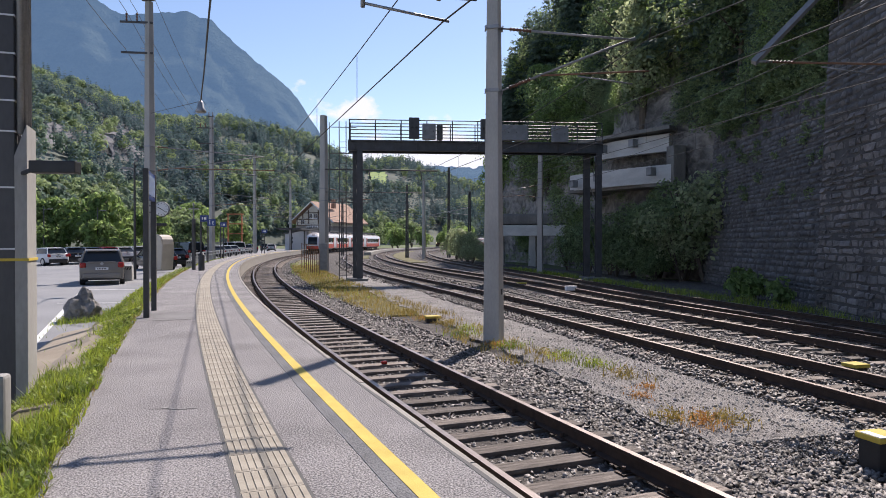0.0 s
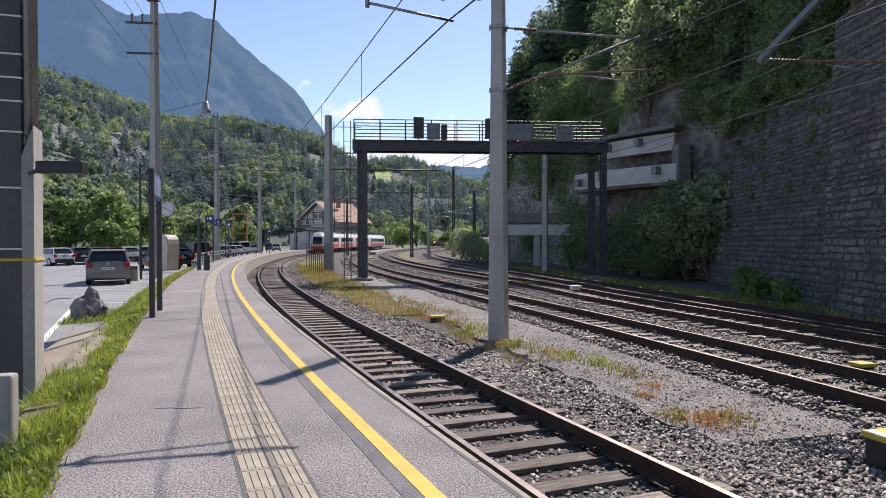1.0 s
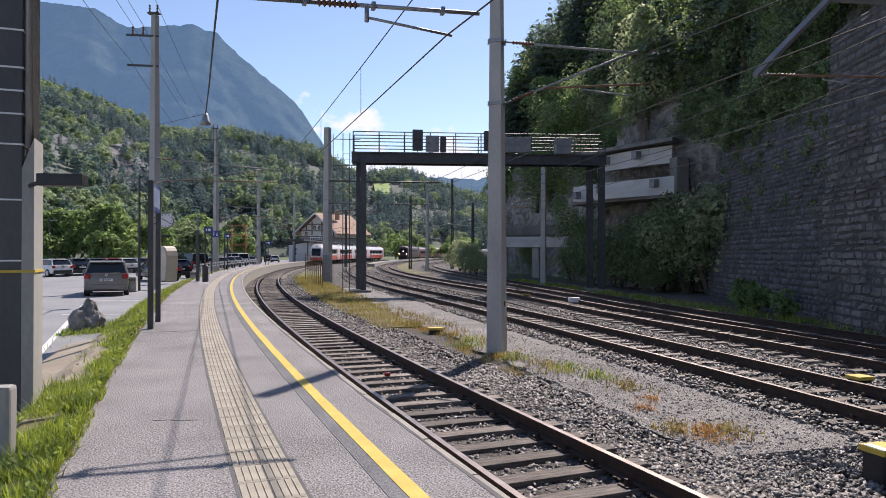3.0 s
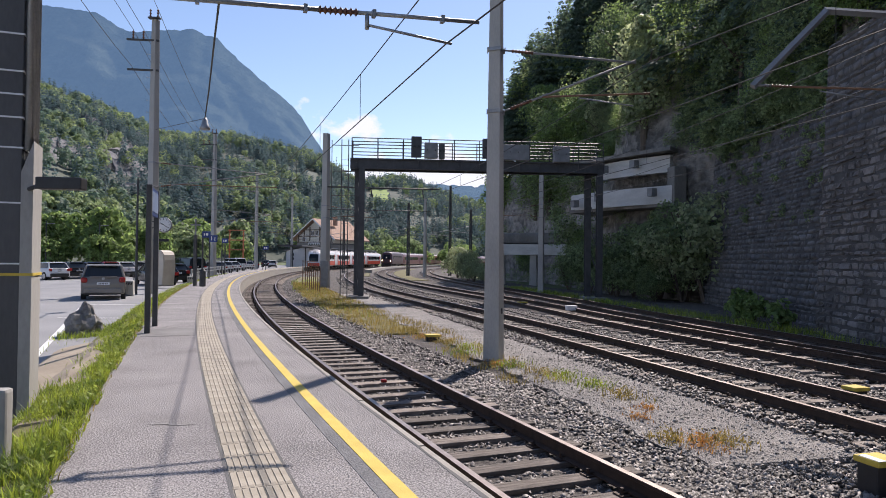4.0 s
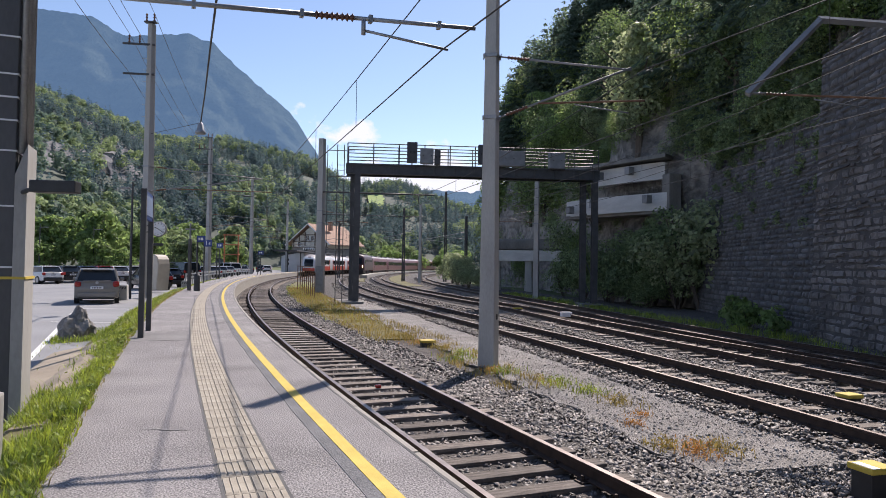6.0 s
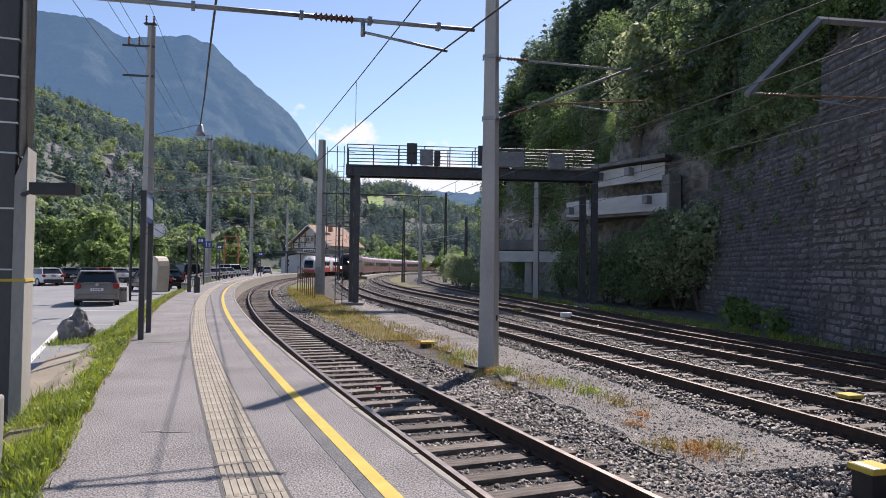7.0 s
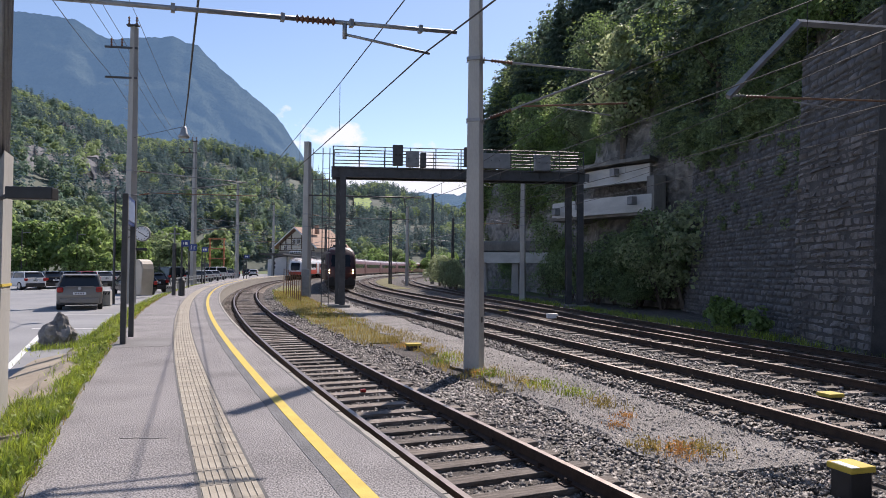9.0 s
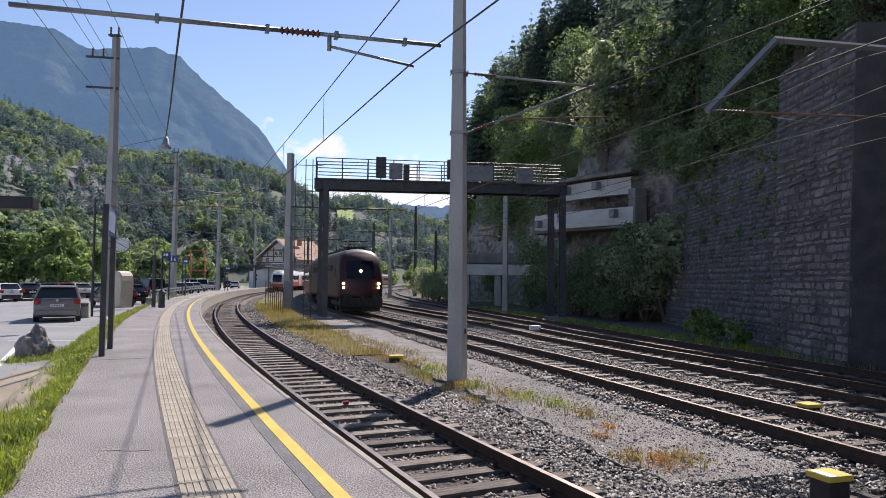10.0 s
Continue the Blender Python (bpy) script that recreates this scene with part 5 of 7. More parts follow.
def make_loco():
    t = thing("locomotive", "dark maroon electric locomotive with lit headlights", "locomotive")
    L, half = 19.0, 1.48
    prof = section(4.18, half, 0.95)
    ob = part("body", hull([(0.0, 0.86, 0.93, 1.15), (0.18, 0.95, 0.97, 1.1), (0.55, 0.995, 0.99, 0.95), (1.4, 1, 1, 0.3), (2.2, 1, 1, 0), (L - 2.2, 1, 1, 0), (L - 0.5, 0.99, 0.99, -0.9), (L, 0.86, 0.93, -1.15)], prof), LOCO_RED, t, "", True)
    split_roof(ob, COACH_ROOF_DARK, 3.95)
    bm = bmesh.new()
    vs = []
    for z in (2.25, 2.8, 3.38):
        u = (0.95 + (z - 0.95) - 1.9) / (4.18 - 1.9)
        for x in (-1.2, -0.65, -0.03, 0.03, 0.65, 1.2):
            vs.append(bm.verts.new((x * (1 - 0.12 * u), 1.15 * u ** 1.3 + 0.10 * abs(x) ** 3 - 0.10, z)))
    for r in range(2):
        for i in (0, 1, 3, 4):
            bm.faces.new([vs[r * 6 + i], vs[r * 6 + i + 1], vs[r * 6 + 6 + i + 1], vs[r * 6 + 6 + i]])
    bmesh.ops.solidify(bm, geom=bm.faces[:], thickness=0.03)
    part("windscreen", bm, WINDOW, t, "dark windscreen")
    bm = bmesh.new()
    box(bm, (0, 0.06, 0.72), (2.75, 0.42, 0.62), bevel=0.08)
    box(bm, (0, 0.25, 0.33), (2.5, 0.3, 0.36), bevel=0.05)
    part("snow_plough", bm, UNDERFRAME, t, "dark front skirt")
    for x in (-0.875, 0.875):
        bm = bmesh.new()
        rod(bm, (x, 0.1, 1.06), (x, -0.42, 1.06), 0.10, seg=12)
        rod(bm, (x, -0.40, 1.06), (x, -0.48, 1.06), 0.24, seg=16)
        part("buffer", bm, UNDERFRAME, t, "round buffer")
    bm = bmesh.new()
    box(bm, (0, -0.15, 1.0), (0.16, 0.5, 0.3), bevel=0.03)
    part("coupler", bm, UNDERFRAME, t)
    for x, z, y in ((-1.13, 1.92, 0.03), (1.13, 1.92, 0.03), (-1.13, 1.66, 0.0), (1.13, 1.66, 0.0), (0, 2.72, 0.27)):
        bm = bmesh.new()
        rod(bm, (x, y + 0.12, z), (x, y - 0.07, z), 0.09 if z != 1.66 else 0.07, seg=16)
        part("headlight", bm, HEADLIGHT, t, "lit warm headlight")
    for x in (-1, 1):
        pane(t, x, 1.65, 2.35, 2.3, 2.95, half * 0.985, "cab_window")
        for k in range(5):
            bm = bmesh.new()
            box(bm, (x * half, 4.2 + k * 2.6, 2.95), (0.04, 1.9, 0.42), bevel=0.015)
            part("vent_grille", bm, UNDERFRAME, t, "dark ventilation grille")
    bm = bmesh.new()
    box(bm, (0, 9.5, 4.22), (1.4, 11, 0.16), bevel=0.05)
    part("roof_box", bm, UNDERFRAME, t)
    for y, up in ((3.3, 0.52), (15.0, 1.3)):
        p = bmesh.new()
        for x in (-0.5, 0.5):
            rod(p, (x, y - 0.8, 4.3), (x, y + 0.8, 4.3), 0.04, seg=6)
            rod(p, (x, y + 0.7, 4.3), (x * 0.6, y - 0.5, 4.3 + up * 0.5), 0.035, seg=6)
            rod(p, (x * 0.6, y - 0.5, 4.3 + up * 0.5), (x * 0.8, y + 0.3, 4.3 + up), 0.03, seg=6)
        rod(p, (-0.95, y + 0.3, 4.3 + up), (0.95, y + 0.3, 4.3 + up), 0.035, seg=6)
        rod(p, (-0.75, y + 0.6, 4.28 + up), (0.75, y + 0.6, 4.28 + up), 0.03, seg=6)
        part("pantograph", p, UNDERFRAME, t, "raised current collector" if up > 1 else "folded current collector")
    for k in range(6):
        bm = bmesh.new()
        box(bm, (-0.5 + 0.5 * (k % 3), 2.6 + 0.9 * (k // 3), 4.28), (0.3, 0.5, 0.22), 0, 0.03)
        part("roof_fitting", bm, UNDERFRAME, t)
    for k in range(4):
        insulator(t, (-0.6 + 0.4 * k, 2.9, 4.1), (-0.6 + 0.4 * k, 2.9, 4.45), 0.09, 3)
    bogie(t, 4.2, 0.55, 3.0)
    bogie(t, 14.8, 0.55, 3.0)
    bm = bmesh.new()
    box(bm, (0, 9.5, 0.75), (2.5, 5.0, 0.6), bevel=0.05)
    part("transformer_tank", bm, UNDERFRAME, t)
    return t


COACH_ROOF_DARK = material("sooty_loco_roof", (0.07, 0.06, 0.06), (0.13, 0.12, 0.12), 1.0, 0.45, 0.1, fine=12)


def make_coach(name, label, paint, roof, L=26.1, band=None, cab=False, cab_back=False, height=4.0):
    t = thing(name, label, "train carriage")
    half = 1.41
    prof = section(height, half, 0.75)
    st = [(0.12, 1, 1, 0), (0.16, 1, 1, 0), (L - 0.16, 1, 1, 0), (L - 0.12, 1, 1, 0)]
    if cab:
        st = [(0.0, 0.72, 0.80, 1.1), (0.3, 0.9, 0.9, 1.1), (1.0, 0.99, 0.98, 0.7), (2.0, 1, 1, 0)] + st[2:]
    if cab_back:
        st = st[:-2] + [(L - 2, 1, 1, 0), (L - 0.9, 0.98, 0.97, -0.7), (L - 0.3, 0.9, 0.9, -1.1), (L, 0.72, 0.8, -1.1)]
    ob = part("body", hull(st, prof), paint, t, "", True)
    split_roof(ob, roof, height - 0.5)
    for side in (-1, 1):
        bm = bmesh.new()
        box(bm, (side * (half * 0.985 + 0.004), L / 2, 2.42), (0.02, L - 5.0, 1.0), bevel=0.006)
        part("window_band", bm, UNDERFRAME if not band else BLACK, t, "dark window band")
        n = int((L - 5) / 1.75)
        for k in range(n):
            y = 2.9 + k * (L - 5.4) / n
            pane(t, side, y, y + 1.35, 2.0, 2.85, half * 0.99)
        for y in (1.6, L - 2.4):
            bm = bmesh.new()
            box(bm, (side * (half + 0.002), y + 0.45, 1.95), (0.05, 0.85, 2.1), bevel=0.015)
            d = part("door", bm, band or COACH_DOOR, t)
            pane(d, side, y + 0.2, y + 0.7, 2.1, 2.85, half + 0.02)
        if band:
            bm = bmesh.new()
            box(bm, (side * (half + 0.001), L / 2, 1.25), (0.02, L - 4.2, 0.85))
            part("colour_band", bm, band, t, "red lower band")
    if cab:
        bm = bmesh.new()
        vs = [bm.verts.new((x, y, z)) for z, y, w in ((1.6, -0.10, 0.80), (2.3, -0.02, 0.86), (3.0, 0.38, 0.80)) for x in (-w, 0, w) for y in [y + 0.04 * abs(x)]]
        for r in range(2):
            for i in range(2):
                bm.faces.new([vs[r * 3 + i], vs[r * 3 + i + 1], vs[r * 3 + 4 + i], vs[r * 3 + 3 + i]])
        bmesh.ops.solidify(bm, geom=bm.faces[:], thickness=0.04)
        part("windscreen", bm, WINDOW, t, "dark windscreen")
        bm = bmesh.new()
        box(bm, (0, 0.2, 1.05), (2.2, 0.5, 0.6), bevel=0.12)
        part("front_skirt", bm, band or paint, t, "red front skirt")
    bm = bmesh.new()
    box(bm, (0, L / 2, 0.62), (2.3, L - 9, 0.4), bevel=0.05)
    part("underframe", bm, UNDERFRAME, t)
    for k in range(3):
        bm = bmesh.new()
        box(bm, (0, 4 + k * (L - 8) / 2, height + 0.05), (1.5, 2.6, 0.28), bevel=0.06)
        part("roof_unit", bm, roof, t)
    bogie(t, 3.4, 0.45, 2.4)
    bogie(t, L - 3.4, 0.45, 2.4)
    return t


COACH_DOOR = material("dark_coach_door", (0.09, 0.02, 0.022), (0.13, 0.03, 0.03), 1, 0.4, 0.05)


def lie_on(line, s0, L):
    """The pose of a vehicle with its ends on the line at s0 and s0 + L."""
    a, b = line.at(s0, 0, RAIL), line.at(s0 + L, 0, RAIL)
    d = b - a
    return Matrix.Translation(a) @ pose(0, 0, 0, 0, 0, -math.degrees(math.atan2(d.x, d.y)))


LOCO = make_loco()
COACH = make_coach("passenger_coach", "dark red express passenger coach with dark windows", COACH_RED, COACH_ROOF)
tagged(COACH, group="express train coaches")
TRAIN = [(LOCO, 0.0, 19.0)] + [((COACH if k == 0 else copy_thing(COACH, pose(0, 0, 0))), 19.5 + 26.5 * k, 26.1) for k in range(7)]


def make_local_train():
    s = T1.at_y(126.5)
    front = make_coach("railcar", "white and red regional railcar standing at the platform", TRAIN_WHITE, COACH_ROOF, 18.5, TRAIN_RED, cab=True, height=3.9)
    tagged(front, group="regional train")
    front.matrix_world = lie_on(T1, s, 18.5)
    mid = make_coach("railcar", "white and red regional railcar standing at the platform", TRAIN_WHITE, COACH_ROOF, 17.5, TRAIN_RED, height=3.9)
    tagged(mid, group="regional train")
    mid.matrix_world = lie_on(T1, s + 18.6, 17.5)
    for k in (1, 2):
        copy_thing(mid, lie_on(T1, s + 18.6 + 17.6 * k, 17.5))


make_local_train()

# ---- cars ----
PAINTS = {}


def car_paint(name, c):
    if name not in PAINTS:
        PAINTS[name] = material("car_paint_" + name, tuple(v * 0.9 for v in c), c, 1, 0.25, 0, 0.0, fine=5)
    return PAINTS[name]


TYRE = material("tyre_rubber", (0.015, 0.015, 0.015), (0.03, 0.03, 0.03), 8, 0.85, 0.2)
RIM = material("alloy_rim", (0.35, 0.35, 0.36), (0.5, 0.5, 0.5), 8, 0.35, 0, 0.8)
TAIL = material("red_tail_lamp", (0.26, 0.014, 0.012), (0.40, 0.025, 0.02), 5, 0.25, 0)
LAMP = material("clear_headlamp", (0.55, 0.56, 0.58), (0.75, 0.76, 0.78), 5, 0.15, 0)
CAR_SHAPES = {
    "hatchback": (4.0, 1.74, 1.48, [(0.05, 0.35), (0.0, 0.62), (0.1, 0.98), (3.0, 0.95), (3.85, 0.76), (4.0, 0.5), (3.95, 0.28), (0.1, 0.25)], [(0.12, 0.94), (0.42, 1.40), (0.9, 1.45), (2.2, 1.42), (3.05, 0.93)]),
    "estate": (4.6, 1.8, 1.48, [(0.05, 0.35), (0.0, 0.6), (0.1, 0.98), (3.3, 0.95), (4.4, 0.76), (4.6, 0.5), (4.5, 0.28), (0.1, 0.25)], [(0.1, 0.94), (0.5, 1.39), (1.0, 1.44), (2.5, 1.42), (3.35, 0.93)]),
    "people_carrier": (4.3, 1.82, 1.62, [(0.06, 0.35), (0.0, 0.66), (0.1, 1.06), (3.2, 1.02), (4.1, 0.8), (4.3, 0.52), (4.2, 0.28), (0.1, 0.25)], [(0.1, 1.02), (0.36, 1.52), (0.8, 1.58), (2.4, 1.54), (3.4, 1.0)]),
    "van": (5.0, 1.95, 1.95, [(0.05, 0.4), (0.0, 0.7), (0.05, 1.12), (4.1, 1.1), (4.85, 0.9), (5.0, 0.55), (4.9, 0.32), (0.1, 0.3)], [(0.06, 1.08), (0.16, 1.84), (0.6, 1.92), (3.3, 1.88), (4.2, 1.08)]),
}


def make_car(shape, paint, label, m, group="parked cars"):
    L, W, H, low, cab = CAR_SHAPES[shape]
    t = thing(shape + "_car" if shape != "van" else "van", label, "van" if shape == "van" else "car", m, group)
    turn = Matrix.Rotation(math.pi / 2, 4, "Z") @ Matrix.Translation((0, 0, 0))

    def shell(outline, w0, w1, z0, z1, bev, squeeze=0.0):
        bm = bmesh.new()
        prism(bm, outline, -w0 / 2, w0 / 2)
        for v in bm.verts:
            k = max(0.0, min(1.0, (v.co.z - z0) / (z1 - z0)))
            v.co.y *= 1 + (w1 / w0 - 1) * k
        bmesh.ops.bevel(bm, geom=bm.edges[:], offset=bev, segments=2, affect="EDGES", profile=0.5)
        for v in bm.verts:
            v.co = turn @ v.co
        return bm
    part("body", shell(low, W * 0.97, W, 0.25, 0.7, 0.07), paint, t, "", True)
    part("glasshouse", shell(cab, W * 0.93, W * 0.76, cab[0][1], H, 0.04), WINDOW, t, "dark glass")
    roof = [(cab[1][0] + 0.02, cab[1][1] - 0.02), (cab[2][0], cab[2][1] + 0.02), (cab[3][0], cab[3][1] + 0.02), (cab[3][0] + 0.1, cab[3][1] - 0.04)]
    part("roof", shell(roof, W * 0.80, W * 0.77, roof[0][1], H, 0.015), paint, t)
    for e in (-1, 1):
        for (ya, za), (yb, zb) in ((cab[0], cab[1]), (cab[4], cab[3]), ((L * 0.46, cab[0][1]), (L * 0.45, cab[2][1]))):
            bm = bmesh.new()
            rod(bm, turn @ Vector((ya, e * W * 0.462, za)), turn @ Vector((yb, e * W * 0.388, zb)), 0.045, seg=6)
            part("pillar", bm, paint, t)
        bm = bmesh.new()
        box(bm, (e * W * 0.42, 0.06, cab[0][1] - 0.12), (W * 0.14, 0.18, 0.24), bevel=0.07)
        part("tail_lamp", bm, TAIL, t, "red tail lamp")
        bm = bmesh.new()
        box(bm, (e * W * 0.38, L - 0.24, 0.68), (W * 0.2, 0.24, 0.15), bevel=0.05)
        part("headlamp", bm, LAMP, t)
        bm = bmesh.new()
        box(bm, (e * (W / 2 + 0.1), L * 0.68, cab[0][1] + 0.05), (0.2, 0.12, 0.15), bevel=0.04)
        part("wing_mirror", bm, paint, t)
        for y in (L * 0.19, L * 0.81):
            w = bmesh.new()
            rod(w, (e * (W / 2 - 0.2), y, 0.32), (e * (W / 2 + 0.005), y, 0.32), 0.32, seg=20)
            wh = part("wheel", w, TYRE, t)
            w = bmesh.new()
            rod(w, (e * (W / 2 - 0.02), y, 0.32), (e * (W / 2 + 0.015), y, 0.32), 0.21, seg=16)
            part("rim", w, RIM, wh)
    bm = bmesh.new()
    box(bm, (0, 0.0, 0.74), (0.52, 0.03, 0.115), bevel=0.008)
    pl = part("number_plate", bm, SIGN_WHITE, t)
    bm = bmesh.new()
    for k in range(6):
        box(bm, (-0.17 + k * 0.065, -0.018, 0.74), (0.035, 0.006, 0.065))
    part("plate_bars", bm, BLACK, pl)
    bm = bmesh.new()
    box(bm, (0, 0.02, 0.42), (W * 0.86, 0.14, 0.24), bevel=0.06)
    bp = part("bumper", bm, BLACK if shape != "people_carrier" else paint, t)
    bm = bmesh.new()
    box(bm, (0, 0.06, 0.29), (W * 0.80, 0.12, 0.12), bevel=0.03)
    part("valance", bm, BLACK, bp, "black lower valance")
    bm = bmesh.new()
    box(bm, (0, cab[1][0] - 0.02, cab[1][1] + 0.02), (W * 0.66, 0.26, 0.045), bevel=0.018)
    part("roof_spoiler", bm, paint, t)
    bm = bmesh.new()
    box(bm, (0, cab[0][0] - 0.07, cab[0][1] + 0.02), (W * 0.62, 0.07, 0.05), bevel=0.02)
    part("tailgate_lip", bm, paint, t)
    bm = bmesh.new()
    rod(bm, (0, 0.03, cab[0][1] - 0.06), (0, -0.015, cab[0][1] - 0.06), 0.065, seg=16)
    part("badge", bm, RIM, t, "round chrome badge")
    bm = bmesh.new()
    box(bm, (0, (cab[0][0] + cab[1][0]) / 2 - 0.035, cab[0][1] + 0.11), (0.5, 0.02, 0.02), -4)
    part("rear_wiper", bm, BLACK, t)
    return t


def make_cars():
    grey = car_paint("grey_brown", (0.25, 0.228, 0.20))
    make_car("people_carrier", grey, "grey-brown compact people carrier parked beside the verge", pose(-15.3, 30.4, PARK, 0, 0, 25))
    white, black, navy = car_paint("white", (0.75, 0.75, 0.75)), car_paint("black", (0.012, 0.012, 0.014)), car_paint("navy", (0.02, 0.03, 0.06))
    red, silver = car_paint("red", (0.30, 0.02, 0.02)), car_paint("silver", (0.42, 0.43, 0.44))
    row = [("hatchback", white, "white"), ("hatchback", black, "black"), ("estate", navy, "dark blue"), ("hatchback", red, "dark red"), ("estate", white, "white"), ("hatchback", silver, "silver"), ("estate", red, "red"), ("hatchback", white, "white"), ("estate", silver, "silver"), ("hatchback", black, "black")]
    for k, (sh, pt, lb) in enumerate(row):
        make_car(sh, pt, lb + (" hatchback" if sh == "hatchback" else " estate car") + " parked in a row in the car park", pose(-31.2 + 0.22 * k, 55 + 2.55 * k, PARK, 0, 0, 58))
    rows = [("estate", black, "black estate car parked beside the platform", -18.9, 46, 40), ("estate", black, "black estate car parked behind the booth", -20.2, 51.5, 40),
            ("van", black, "large black van parked beside the platform", -25.4, 70, 48), ("estate", silver, "silver estate car parked beside the platform", -26.0, 79, 48),
            ("hatchback", silver, "silver hatchback parked beside the platform", -27.4, 86, 48), ("estate", white, "white estate car parked beside the platform", -28.6, 93, 48), ("van", white, "white van parked beside the platform", -30.2, 101, 46), ("estate", silver, "silver estate car parked beside the platform", -31.6, 110, 40),
            ("hatchback", white, "white hatchback parked near the station", -35.5, 140, 12), ("hatchback", navy, "dark blue hatchback parked near the station", -33.2, 119, 40), ("hatchback", black, "black hatchback parked near the station", -38.5, 146, 8)]
    for sh, pt, lb, x, y, rz in rows:
        make_car(sh, pt, lb, pose(x, y, PARK, 0, 0, rz))


make_cars()

# ---- station ----
PLASTER = material("cream_plaster", (0.52, 0.49, 0.42), (0.66, 0.63, 0.55), 1, 0.9, 0.1, fine=10)
TIMBER = material("dark_timber", (0.06, 0.04, 0.03), (0.12, 0.085, 0.06), 3, 0.8, 0.2)
ROOF_TILE = material("brown_roof_tiles", (0.26, 0.15, 0.10), (0.42, 0.27, 0.19), 2, 0.85, 0.4, fine=8)
SLATE = material("grey_boarding", (0.16, 0.15, 0.14), (0.27, 0.25, 0.23), 2, 0.85, 0.2)


def make_station():
    m = pose(-36.3, 192, -0.35, 0, 0, -24) @ Matrix.Diagonal((1.2, 1.25, 1.2, 1))
    h = thing("station_building", "half-timbered station building with brown tiled gable roof", "house", m)
    bm = bmesh.new()
    box(bm, (0, 6, 3.0), (10, 13, 6.0))
    prism(bm, [(-5, 6.0), (5, 6.0), (5, 6.6), (0, 10.4), (-5, 6.6)], -0.5, 12.5)
    part("wall", bm, PLASTER, h)
    bm = bmesh.new()
    box(bm, (0, 5.98, 4.0), (10.1, 13.06, 2.6))
    part("boarding", bm, SLATE, h, "grey boarded upper storey")
    for e in (-1, 1):
        bm = bmesh.new()
        prism(bm, [(e * 6.3, 5.9), (e * 6.3, 6.15), (0, 11.1), (0, 10.8)], -1.6, 13.6)
        part("roof", bm, ROOF_TILE, h)
        bm = bmesh.new()
        tube(bm, [(e * 6.3, -1.62, 5.95), (0, -1.62, 10.9)], 0.14, 4)
        part("barge_board", bm, SIGN_WHITE, h)
    for x in (-4.6, -3.0, -1.4, 1.4, 3.0, 4.6):
        bm = bmesh.new()
        box(bm, (x, -0.55, 6.0 + (6.0 - abs(x)) * 0.32), (0.22, 0.14, 1.4 + (5 - abs(x)) * 0.55))
        part("timber_post", bm, TIMBER, h)
    for z, w in ((5.5, 10), (6.9, 9.0), (8.4, 5.0)):
        bm = bmesh.new()
        box(bm, (0, -0.56, z), (w, 0.14, 0.22))
        part("timber_beam", bm, TIMBER, h)
    for x, z in ((-0.65, 7.6), (0.65, 7.6), (-3.0, 6.2), (3.0, 6.2), (-2.8, 4.0), (2.8, 4.0), (0, 4.0)):
        bm = bmesh.new()
        box(bm, (x, -0.58, z), (1.0, 0.1, 1.2))
        w = part("window", bm, SIGN_WHITE, h)
        for e in (-0.22, 0.22):
            bm = bmesh.new()
            box(bm, (x + e, -0.64, z), (0.38, 0.06, 1.02))
            part("pane", bm, WINDOW, w)
    bm = bmesh.new()
    box(bm, (-0.2, -0.66, 5.0), (3.2, 0.1, 0.8))
    s = part("name_board", bm, SIGN_WHITE, h, "white name board")
    for k in range(6):
        bm = bmesh.new()
        box(bm, (-1.4 + k * 0.5, -0.73, 5.0), (0.3, 0.05, 0.4))
        part("letter_bar", bm, BLACK, s)
    bm = bmesh.new()
    box(bm, (2.5, 4, 10.6), (0.8, 0.8, 2.0))
    part("chimney", bm, ROOF_TILE, h)
    a = thing("station_annex", "white flat-roofed station annex", "building", pose(-32.4, 150, -0.35, 0, 0, -6))
    bm = bmesh.new()
    prism(bm, [(-2.6, 0), (2.6, 0), (2.6, 4.6), (-2.6, 3.6)], 0, 8)
    part("wall", bm, TRAIN_WHITE, a)
    bm = bmesh.new()
    prism(bm, [(-3.0, 3.65), (3.4, 4.85), (3.4, 5.05), (-3.0, 3.85)], -0.6, 8.4)
    part("roof", bm, DARK_STEEL, a)
    for z in (1.9, 2.8):
        bm = bmesh.new()
        rod(bm, (-1.2, 0.02, z), (-1.2, -0.06, z), 0.38, seg=18)
        part("round_sign", bm, BLACK, a)
    c = thing("platform_canopy", "dark flat platform canopy on steel posts", "canopy")
    bm = bmesh.new()
    for k in range(6):
        s0 = T1.at_y(128 + k * 13)
        m2 = T1.placed(s0 + 6.5, -4.6, 4.05)
        box(bm, (0, 0, 0), (4.4, 13.2, 0.28), m=m2)
    part("roof", bm, DARK_STEEL, c)
    for k in range(7):
        bm = bmesh.new()
        p = T1.at(T1.at_y(129 + k * 12.5), -4.4)
        rod(bm, (p.x, p.y, -0.1), (p.x, p.y, 4.0), 0.11, seg=8)
        part("post", bm, DARK_STEEL, c)
    p = thing("island_platform", "low pale platform beside the far tracks", "platform", kind="structure")
    ob = new("platform_slab", slab("platform_slab", T2, T2.at_y(118), T2.at_y(300), 1.62, 2.9, -0.95, -0.25, COPING, 2))
    ob.parent = p
    o = thing("orange_scaffold", "orange metal scaffold tower beside the station", "scaffold")
